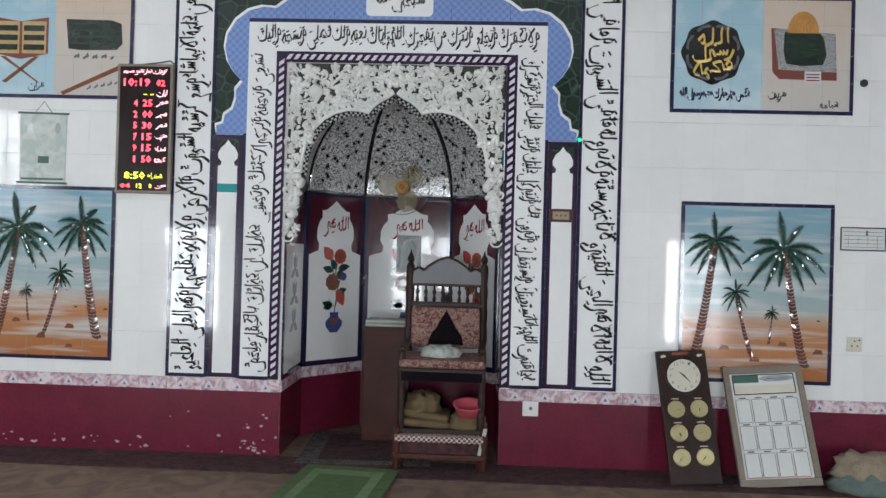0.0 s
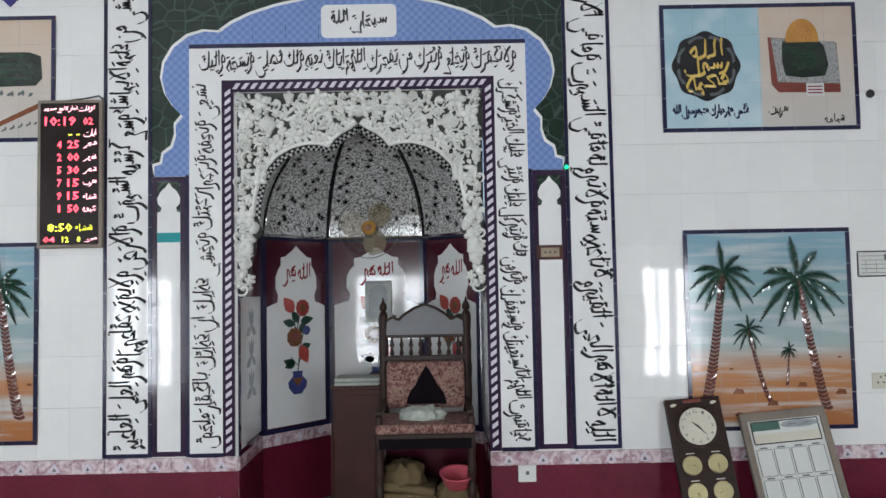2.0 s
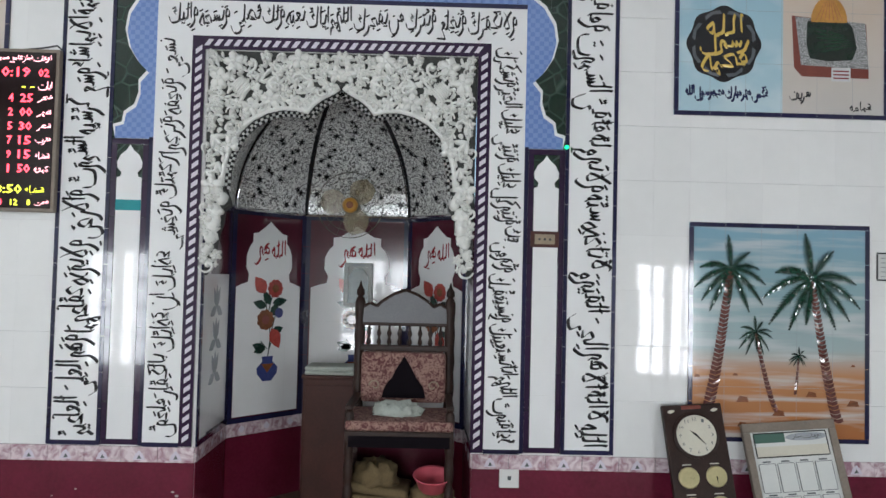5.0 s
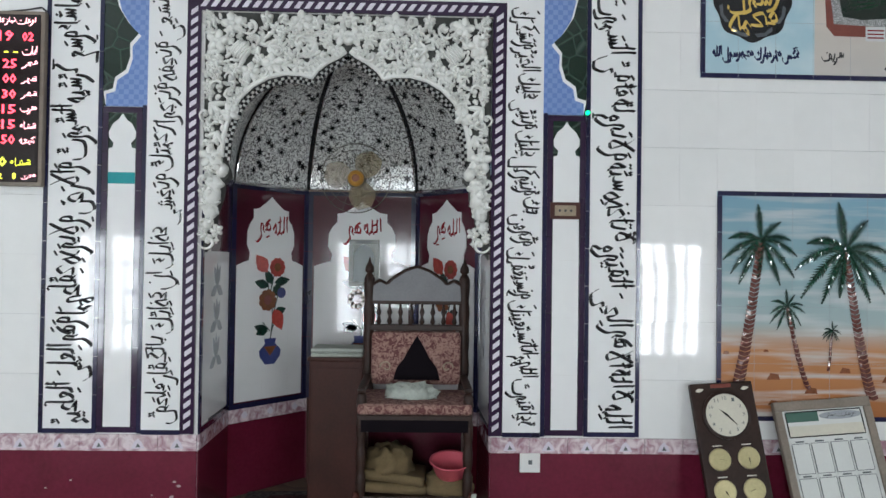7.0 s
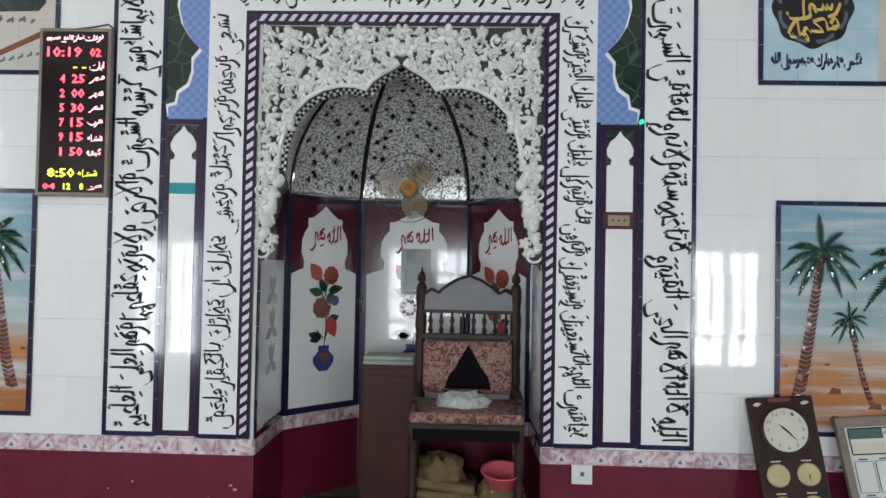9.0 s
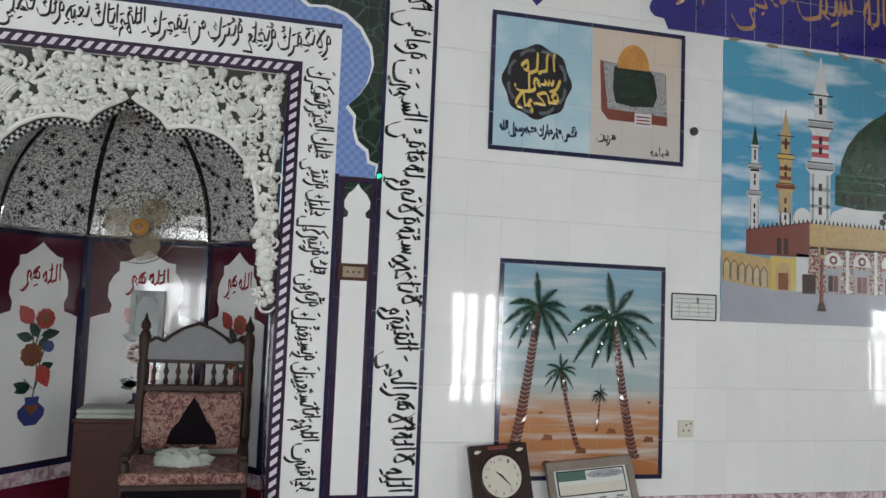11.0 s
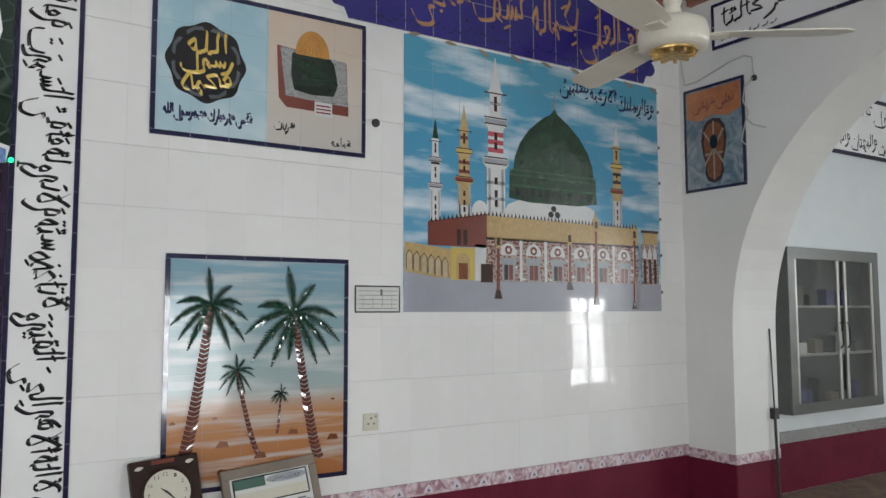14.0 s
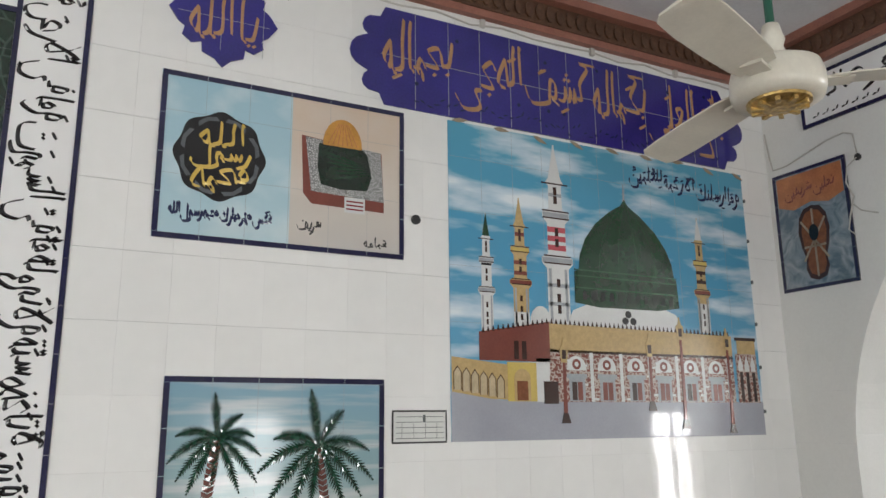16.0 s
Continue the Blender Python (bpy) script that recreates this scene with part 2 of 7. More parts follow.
PAPER = mat("white_paper_card", (0.62, 0.63, 0.60), 0.6, var=0.06, bump=0.03)
BOARDFRAME = mat("grey_brown_board_frame", (0.22, 0.18, 0.14), 0.5, var=0.3, bump=0.15)
GREYINK = mat("grey_print", (0.10, 0.11, 0.11), 0.5, bump=0)
GREENINK = mat("green_print", (0.05, 0.12, 0.09), 0.5, bump=0)
PINKINK = mat("pink_print", (0.55, 0.33, 0.33), 0.5, bump=0)
LEDBODY = mat("black_led_face", (0.012, 0.004, 0.005), 0.12, bump=0)
LEDRED = mat("red_led_light", (1.0, 0.05, 0.08), 0.4, emit=3.4, bump=0)
LEDPINK = mat("pale_red_led_light", (1.0, 0.45, 0.50), 0.4, emit=2.8, bump=0)
LEDYEL = mat("yellow_led_light", (0.85, 0.9, 0.05), 0.4, emit=1.6, bump=0)
LEDGREEN = mat("green_indicator_light", (0.02, 0.8, 0.3), 0.4, emit=1.5, bump=0)
ALU = mat("grey_aluminium", (0.13, 0.135, 0.125), 0.35, 0.4, var=0.15, bump=0.05)
PALEALU = mat("pale_aluminium", (0.45, 0.44, 0.40), 0.35, 0.6, var=0.1, bump=0.05)
GLASS = mat("dark_window_glass", (0.9, 0.95, 0.93), 0.03, bump=0, trans=1.0)
# dimness behind the cabinet glass is put into this dark base colour
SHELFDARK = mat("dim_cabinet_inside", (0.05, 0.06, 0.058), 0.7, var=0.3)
CORNICE = mat("terracotta_cornice", (0.33, 0.14, 0.10), 0.5, var=0.25, scale=10, bump=0.3)
CARVED = mat("dark_carved_frieze", (0.12, 0.06, 0.035), 0.45, var=0.5, scale=30, bump=0.6)
PALEBLUE = mat("pale_blue_white_paint", (0.68, 0.72, 0.73), 0.4, var=0.05, bump=0.1)
IRON = mat("white_painted_iron", (0.5, 0.5, 0.48), 0.4, bump=0.05)
SEA = sky_paint("painted_sea_and_sand", 0.64, 1.86, [(0.0, (0.36, 0.14, 0.05)), (0.30, (0.46, 0.22, 0.10)), (0.36, (0.46, 0.36, 0.29)), (0.42, (0.36, 0.44, 0.44)), (0.7, (0.25, 0.38, 0.41)), (1.0, (0.22, 0.38, 0.48))], (0.56, 0.59, 0.58), 0.85, (0.5, 1, 6))
MURALSKY = sky_paint("painted_blue_sky", 1.9, 3.3, [(0.0, (0.13, 0.36, 0.54)), (0.5, (0.08, 0.31, 0.49)), (1.0, (0.09, 0.33, 0.47))], (0.74, 0.80, 0.82), 0.95, (0.55, 1, 2.4))
RELICBLUE = sky_paint("painted_pale_blue_cloud", 2.46, 3.27, [(0.0, (0.44, 0.60, 0.66)), (1.0, (0.34, 0.53, 0.62))], (0.62, 0.72, 0.74), 0.8, (1, 1, 1.5))
RELICTAN = sky_paint("painted_peach_fade", 2.46, 3.27, [(0.0, (0.54, 0.52, 0.49)), (0.5, (0.60, 0.53, 0.46)), (1.0, (0.64, 0.50, 0.38))], (0.64, 0.58, 0.52), 0.5, (1, 1, 1.5))
GREYLILAC = mat("painted_grey_forecourt", (0.36, 0.37, 0.42), 0.05, var=0.08, bump=0.02, coat=0.8)
DOMEGREEN = mat("painted_dark_green_dome", (0.012, 0.048, 0.022), 0.14, var=0.35, scale=12, coat=0.5)
DOMELIGHT = mat("painted_mid_green", (0.035, 0.10, 0.05), 0.14, var=0.3, coat=0.5)
WHITEGLAZE = mat("painted_white", (0.66, 0.67, 0.66), 0.14, var=0.1, coat=0.4)
SHADEGLAZE = mat("painted_grey_shade", (0.36, 0.38, 0.40), 0.14, var=0.2, coat=0.4)
OCHRE = mat("painted_ochre", (0.52, 0.37, 0.17), 0.16, var=0.2, scale=30, coat=0.4)
TANGLAZE = mat("painted_sand", (0.52, 0.42, 0.27), 0.14, var=0.3, scale=14, coat=0.4)
YELLOW = mat("painted_yellow", (0.60, 0.45, 0.13), 0.16, var=0.15, coat=0.4)
SALMON = pattern(mat("painted_salmon_brick", (0.5, 0.3, 0.25), 0.16, coat=0.4), "cells", 40, (0.50, 0.42, 0.37), (0.22, 0.095, 0.075), 0.05, 0.16)
BRICKRED = mat("painted_brick_red", (0.21, 0.06, 0.045), 0.16, var=0.2, coat=0.4)
STRIPERED = mat("painted_red_chevron", (0.50, 0.10, 0.12), 0.16, coat=0.4)
DARKGLAZE = mat("painted_dark_brown", (0.045, 0.02, 0.016), 0.16, coat=0.4)
BLACKGLAZE = mat("painted_black", (0.01, 0.01, 0.012), 0.14, coat=0.4)
TURBAN = mat("painted_dark_green_cloth", (0.015, 0.03, 0.02), 0.16, var=0.7, scale=16, coat=0.4)
AMBERCAP = mat("painted_amber_cap", (0.55, 0.27, 0.06), 0.16, var=0.3, scale=14, coat=0.4)
PEARL = pattern(mat("painted_grey_mosaic", (0.5, 0.5, 0.5), 0.16, coat=0.4), "cells", 90, (0.16, 0.16, 0.16), (0.55, 0.55, 0.54), 0.05, 0.25)
POSTER = pattern(mat("pale_grey_green_poster", (0.5, 0.55, 0.5), 0.5, bump=0.03), "noise", 9, (0.40, 0.46, 0.42), (0.56, 0.60, 0.55), 0.4, 0.6)
ORANGEGLAZE = mat("painted_orange", (0.45, 0.17, 0.07), 0.16, var=0.25, scale=14, coat=0.4)
SLATEGLAZE = pattern(mat("painted_slate_cloud", (0.2, 0.25, 0.3), 0.16, coat=0.4), "noise", 9, (0.10, 0.15, 0.19), (0.30, 0.34, 0.37), 0.35, 0.65)
SEALGREY = mat("painted_dark_grey", (0.10, 0.11, 0.12), 0.16, coat=0.4)
TEXTBLUE = mat("dark_blue_lettering", (0.015, 0.02, 0.07), 0.15, coat=0.3)


# ---- builders ----
def link(name, bm, material, parent=None, label="", smooth=False):
    me = bpy.data.meshes.new(name)
    bm.to_mesh(me)
    bm.free()
    me.materials.append(material)
    if smooth:
        for f in me.polygons:
            f.use_smooth = True
    ob = new(name, me)
    if parent is not None:
        ob.parent = parent
    if label:
        ob["label"] = label
    return ob


def part(name, bm, material, parent, label="", smooth=False):
    return link(name, bm, material, parent, label, smooth)


def thing(name, label, category, at=(0, 0, 0), group="", kind=""):
    e = new(name)
    e.empty_display_size = 0.05
    e.location = at
    return tagged(e, label, category, group, kind)


def add_box(bm, x0, x1, y0, y1, z0, z1, bevel=0.0, m=None):
    r = bmesh.ops.create_cube(bm, size=1)
    vs = r["verts"]
    for v in vs:
        v.co = Vector((x0 + (v.co.x + 0.5) * (x1 - x0), y0 + (v.co.y + 0.5) * (y1 - y0), z0 + (v.co.z + 0.5) * (z1 - z0)))
    if bevel:
        es = list({e for v in vs for e in v.link_edges})
        r2 = bmesh.ops.bevel(bm, geom=es, offset=bevel, segments=2, affect="EDGES", profile=0.6)
        vs = list({v for f in r2["faces"] for v in f.verts} | {v for v in vs if v.is_valid})
    if m is not None:
        bmesh.ops.transform(bm, matrix=m, verts=vs)
    return bm


def box(x0, x1, y0, y1, z0, z1, bevel=0.0, m=None):
    return add_box(bmesh.new(), x0, x1, y0, y1, z0, z1, bevel, m)


def add_lathe(bm, profile, seg=20, m=None):
    rings = []
    for r, z in profile:
        rings.append([bm.verts.new((r * math.cos(2 * math.pi * k / seg), r * math.sin(2 * math.pi * k / seg), z)) for k in range(seg)])
    for a, b in zip(rings, rings[1:]):
        for k in range(seg):
            bm.faces.new((a[k], a[(k + 1) % seg], b[(k + 1) % seg], b[k]))
    bm.faces.new(list(reversed(rings[0])))
    bm.faces.new(rings[-1])
    if m is not None:
        bmesh.ops.transform(bm, matrix=m, verts=[v for r in rings for v in r])
    return bm


def lathe(profile, seg=20, m=None):
    return add_lathe(bmesh.new(), profile, seg, m)


def add_tube(bm, pts, rad, seg=6):
    pts = [Vector(p) for p in pts]
    rings = []
    for i, p in enumerate(pts):
        d = (pts[min(i + 1, len(pts) - 1)] - pts[max(i - 1, 0)]).normalized()
        side = d.cross(Vector((0.13, 0.2, 1))).normalized()
        if side.length < 0.1:
            side = Vector((1, 0, 0))
        up = d.cross(side)
        r = rad[i] if isinstance(rad, (list, tuple)) else rad
        rings.append([bm.verts.new(p + r * (math.cos(2 * math.pi * k / seg) * side + math.sin(2 * math.pi * k / seg) * up)) for k in range(seg)])
    for a, b in zip(rings, rings[1:]):
        for k in range(seg):
            bm.faces.new((a[k], a[(k + 1) % seg], b[(k + 1) % seg], b[k]))
    bm.faces.new(list(reversed(rings[0])))
    bm.faces.new(rings[-1])
    return bm


def tube(pts, rad, seg=6):
    return add_tube(bmesh.new(), pts, rad, seg)


class Face:
    """A vertical face: u runs along it to the right as one looks at it, z up, d metres out of it."""

    def __init__(self, a, b):
        self.o = Vector((a[0], a[1], 0))
        self.t = Vector((b[0] - a[0], b[1] - a[1], 0))
        self.length = self.t.length
        self.t.normalize()
        self.n = Vector((self.t.y, -self.t.x, 0))

    def at(self, u, z, d=0.0):
        return self.o + self.t * u + self.n * d + Vector((0, 0, z))

    def matrix(self, u, z, d=0.0):
        p = self.at(u, z, d)
        return Matrix(((self.t.x, 0, self.n.x, p.x), (self.t.y, 0, self.n.y, p.y), (0, 1, 0, p.z), (0, 0, 0, 1)))


FRONT = Face((0, W), (1, W))


def add_poly(bm, fc, pts, d0, d1):
    a = [bm.verts.new(fc.at(u, z, d0)) for u, z in pts]
    b = [bm.verts.new(fc.at(u, z, d1)) for u, z in pts]
    area = sum(pts[i - 1][0] * pts[i][1] - pts[i][0] * pts[i - 1][1] for i in range(len(pts)))
    if area < 0:
        a.reverse()
        b.reverse()
    bm.faces.new(b)
    if abs(d1 - d0) > 0.03:
        bm.faces.new(list(reversed(a)))
    n = len(pts)
    for k in range(n):
        bm.faces.new((a[k], a[(k + 1) % n], b[(k + 1) % n], b[k]))
    return bm


def poly(fc, pts, d0, d1):
    return add_poly(bmesh.new(), fc, pts, d0, d1)


def rect(u0, u1, z0, z1):
    return [(u0, z0), (u1, z0), (u1, z1), (u0, z1)]


def ell(u, z, ru, rz, n=20, a0=0, a1=360):
    full = abs(a1 - a0) >= 360
    return [(u + ru * math.cos(radians(a0 + (a1 - a0) * k / (n if full else n - 1))), z + rz * math.sin(radians(a0 + (a1 - a0) * k / (n if full else n - 1)))) for k in range(n)]


def leaf_pts(u, z, length, width, ang):
    c, s = math.cos(radians(ang)), math.sin(radians(ang))
    out = []
    for t, w in ((0, 0), (0.2, 0.7), (0.45, 1), (0.75, 0.6), (1, 0), (0.75, -0.6), (0.45, -1), (0.2, -0.7)):
        x, y = t * length, w * width / 2
        out.append((u + c * x - s * y, z + s * x + c * y))
    return out


# Reed-pen letters. Each stroke runs leftwards from the letter's right end: (distance left, height), alif = 1 high
PEN = {}


def letter(chars, alone, final, first, middle, wide):
    """Strokes of the four joined forms and the room that each takes."""
    for ch_ in chars:
        PEN[ch_] = ((alone, final, first, middle), wide)


BOWL = [(0.05, 0.02), (0.04, -0.2), (0.22, -0.42), (0.48, -0.4), (0.66, -0.12), (0.66, 0.06)]
DEEP = [(0.16, -0.1), (0.04, -0.34), (0.24, -0.58), (0.62, -0.5)]
letter("اأآ", [[(0.04, 1.0), (0.09, 0.55), (0.06, 0.0)]], [[(0.0, 0.0), (0.1, 0.04), (0.12, 0.5), (0.09, 1.0)]], None, None, (0.2, 0.22, 0, 0))
letter("بتثپ", [[(0.0, 0.26), (0.06, 0.03), (0.3, -0.05), (0.8, -0.05), (1.0, 0.05), (1.04, 0.24)]], [[(0.0, 0.0), (0.3, -0.06), (0.8, -0.05), (1.0, 0.05), (1.04, 0.24)]], [[(0.0, 0.34), (0.07, 0.08), (0.14, 0.0), (0.3, 0.0)]], [[(0.0, 0.0), (0.1, 0.03), (0.12, 0.28)], [(0.12, 0.28), (0.16, 0.04), (0.3, 0.0)]], (1.1, 1.1, 0.28, 0.28))
letter("ن", [[(0.0, 0.3)] + BOWL], [[(0.0, 0.0), (0.04, 0.1)] + BOWL], PEN["ب"][0][2], PEN["ب"][0][3], (0.72, 0.72, 0.28, 0.28))
letter("يىئ", [[(0.0, 0.16), (0.16, 0.26), (0.28, 0.16), (0.1, -0.06), (0.04, -0.24), (0.22, -0.46), (0.56, -0.42), (0.78, -0.12)]], [[(0.0, 0.0), (0.18, -0.04), (0.04, -0.22), (0.2, -0.45), (0.56, -0.42), (0.78, -0.12)]], PEN["ب"][0][2], PEN["ب"][0][3], (0.78, 0.78, 0.28, 0.28))
letter("جحخ", [[(0.0, 0.22), (0.12, 0.34), (0.45, 0.24)], [(0.45, 0.24)] + DEEP], [[(0.0, 0.0), (0.12, 0.2), (0.45, 0.1)], [(0.45, 0.1)] + DEEP], [[(0.02, 0.24), (0.16, 0.36), (0.44, 0.24)], [(0.44, 0.24), (0.12, 0.0), (0.5, 0.0)]], [[(0.0, 0.0), (0.1, 0.26), (0.44, 0.2)], [(0.44, 0.2), (0.14, 0.0), (0.5, 0.0)]], (0.6, 0.6, 0.48, 0.48))
letter("دذ", [[(0.06, 0.42), (0.22, 0.22), (0.24, 0.04), (0.0, -0.02)]], [[(0.0, 0.0), (0.08, 0.4)], [(0.08, 0.4), (0.28, 0.16), (0.3, 0.02), (0.1, -0.02)]], None, None, (0.34, 0.36, 0, 0))
letter("رز", [[(0.0, 0.22), (0.08, 0.0), (0.2, -0.24), (0.48, -0.36)]], [[(0.0, 0.0), (0.08, 0.04), (0.16, -0.16), (0.46, -0.36)]], None, None, (0.3, 0.28, 0, 0))
TEETH = [(0.06, 0.03), (0.15, 0.03), (0.18, 0.2), (0.22, 0.03), (0.32, 0.02), (0.35, 0.2), (0.4, 0.0)]
letter("سش", [[(0.0, 0.24)] + TEETH + [(u + 0.4, z) for u, z in BOWL]], [[(0.0, 0.0), (0.03, 0.2)] + TEETH + [(u + 0.4, z) for u, z in BOWL]], [[(0.0, 0.24)] + TEETH + [(0.62, 0.0)]], [[(0.0, 0.0), (0.03, 0.2)] + TEETH + [(0.62, 0.0)]], (1.12, 1.12, 0.6, 0.6))
EYE = [(0.06, 0.02), (0.2, 0.26), (0.42, 0.3), (0.52, 0.12), (0.1, 0.0), (0.5, 0.0)]
letter("صض", [EYE + [(u + 0.48, z) for u, z in BOWL]], [[(0.0, 0.0)] + EYE + [(u + 0.48, z) for u, z in BOWL]], [EYE + [(0.58, 0.16), (0.62, 0.0), (0.76, 0.0)]], [[(0.0, 0.0)] + EYE + [(0.58, 0.16), (0.62, 0.0), (0.76, 0.0)]], (1.2, 1.2, 0.74, 0.74))
for ch_ in "طظ":
    letter(ch_, [EYE + [(0.64, 0.0)], [(0.16, 1.0), (0.16, 0.05)]], [EYE + [(0.64, 0.0)], [(0.16, 1.0), (0.16, 0.05)]], [EYE + [(0.64, 0.0)], [(0.16, 1.0), (0.16, 0.05)]], [EYE + [(0.64, 0.0)], [(0.16, 1.0), (0.16, 0.05)]], (0.64, 0.64, 0.62, 0.62))
letter("عغ", [[(0.32, 0.4), (0.12, 0.4), (0.08, 0.2), (0.34, 0.12)], [(0.34, 0.12)] + DEEP], [[(0.0, 0.0), (0.28, 0.24), (0.06, 0.26), (0.26, 0.02)], [(0.26, 0.02)] + DEEP], [[(0.3, 0.4), (0.1, 0.36), (0.1, 0.18), (0.34, 0.14)], [(0.34, 0.14), (0.04, 0.0), (0.42, 0.0)]], [[(0.0, 0.0), (0.12, 0.06), (0.3, 0.26), (0.06, 0.28), (0.22, 0.04), (0.42, 0.0)]], (0.62, 0.6, 0.4, 0.4))
LOOP = [(0.28, 0.1), (0.1, 0.1), (0.1, 0.3), (0.26, 0.34), (0.3, 0.1)]
letter("ف", [LOOP + [(0.36, 0.0), (0.9, -0.04), (1.1, 0.18)]], [[(0.0, 0.0)] + LOOP + [(0.36, 0.0), (0.9, -0.04), (1.1, 0.18)]], [LOOP + [(0.28, 0.02), (0.48, 0.0)]], [[(0.0, 0.0)] + LOOP + [(0.28, 0.02), (0.48, 0.0)]], (1.1, 1.1, 0.44, 0.44))
letter("ق", [LOOP + [(u + 0.22, z) for u, z in BOWL[1:]]], [[(0.0, 0.0)] + LOOP + [(u + 0.22, z) for u, z in BOWL[1:]]], PEN["ف"][0][2], PEN["ف"][0][3], (0.86, 0.86, 0.44, 0.44))
letter("كک", [[(0.1, 1.0), (0.14, 0.3), (0.2, 0.0), (0.7, -0.05), (0.86, 0.16)], [(0.5, 0.5), (0.36, 0.4), (0.52, 0.3), (0.36, 0.22)]], [[(0.0, 0.0), (0.1, 0.06), (0.1, 1.0)], [(0.1, 1.0), (0.14, 0.1), (0.3, -0.04), (0.7, -0.05), (0.86, 0.16)], [(0.5, 0.5), (0.36, 0.4), (0.52, 0.3), (0.36, 0.22)]], [[(-0.2, 1.05), (0.34, 0.66)], [(0.34, 0.66), (0.06, 0.52), (0.34, 0.24), (0.3, 0.0), (0.52, 0.0)]], [[(-0.2, 1.05), (0.34, 0.66)], [(0.34, 0.66), (0.06, 0.52), (0.3, 0.2), (0.0, 0.0), (0.52, 0.0)]], (0.92, 0.92, 0.5, 0.5))
letter("ل", [[(0.08, 1.0), (0.1, 0.4), (0.08, 0.0)] + [(u + 0.04, z) for u, z in BOWL[1:]]], [[(0.0, 0.0), (0.1, 0.06), (0.1, 1.0)], [(0.1, 1.0), (0.1, 0.1)] + [(u + 0.06, z) for u, z in BOWL[1:]]], [[(0.06, 1.0), (0.1, 0.4), (0.1, 0.06), (0.3, 0.0)]], [[(0.0, 0.0), (0.12, 0.04), (0.12, 1.0)], [(0.12, 1.0), (0.14, 0.1), (0.3, 0.0)]], (0.74, 0.74, 0.26, 0.26))
letter("م", [[(0.26, 0.06), (0.06, 0.06), (0.14, 0.24), (0.28, 0.1), (0.16, -0.04), (0.28, -0.16), (0.3, -0.5)]], [[(0.0, 0.0), (0.14, 0.2), (0.26, 0.06), (0.1, -0.03), (0.26, -0.14), (0.28, -0.5)]], [[(0.24, 0.04), (0.06, 0.06), (0.14, 0.24), (0.28, 0.1), (0.12, 0.0), (0.4, 0.0)]], [[(0.0, 0.0), (0.14, 0.14), (0.24, -0.02), (0.1, -0.14), (0.14, 0.0), (0.36, 0.0)]], (0.34, 0.34, 0.36, 0.34))
letter("هة", [[(0.14, 0.4), (0.02, 0.12), (0.2, 0.0), (0.34, 0.16), (0.12, 0.36)]], [[(0.0, 0.0), (0.12, 0.04), (0.16, 0.42)], [(0.16, 0.42), (0.34, 0.2), (0.2, 0.06), (0.14, 0.2)]], [[(0.1, 0.4), (0.36, 0.24), (0.4, 0.04), (0.12, 0.0), (0.1, 0.2), (0.3, 0.2), (0.28, 0.02), (0.5, 0.0)]], [[(0.0, 0.0), (0.12, 0.3), (0.34, 0.26), (0.1, -0.24), (0.34, -0.2), (0.2, 0.02), (0.48, 0.0)]], (0.38, 0.4, 0.48, 0.46))
letter("وؤ", [[(0.26, 0.06), (0.06, 0.08), (0.08, 0.28), (0.24, 0.3), (0.28, 0.08), (0.24, -0.16), (0.5, -0.38), (0.66, -0.34)]], [[(0.0, 0.0), (0.12, 0.04), (0.08, 0.26), (0.24, 0.28), (0.28, 0.06), (0.24, -0.16), (0.5, -0.38), (0.66, -0.34)]], None, None, (0.42, 0.42, 0, 0))
letter("ء", [[(0.2, 0.5), (0.06, 0.46), (0.1, 0.34), (0.24, 0.34)], [(0.28, 0.32), (0.02, 0.22)]], None, None, None, (0.24, 0, 0, 0))
LAMALIF = [[(0.0, 1.02), (0.24, 0.4), (0.5, 0.06), (0.3, -0.03), (0.12, 0.02)], [(0.14, 0.04), (0.34, 0.4), (0.56, 0.98)]]
DOTS = {"ب": -1, "ت": 2, "ث": 3, "ن": 1, "ي": -2, "ج": -1, "خ": 1, "ذ": 1, "ز": 1, "ش": 3, "ض": 1, "ظ": 1, "غ": 1, "ف": 1, "ق": 2, "ة": 2}


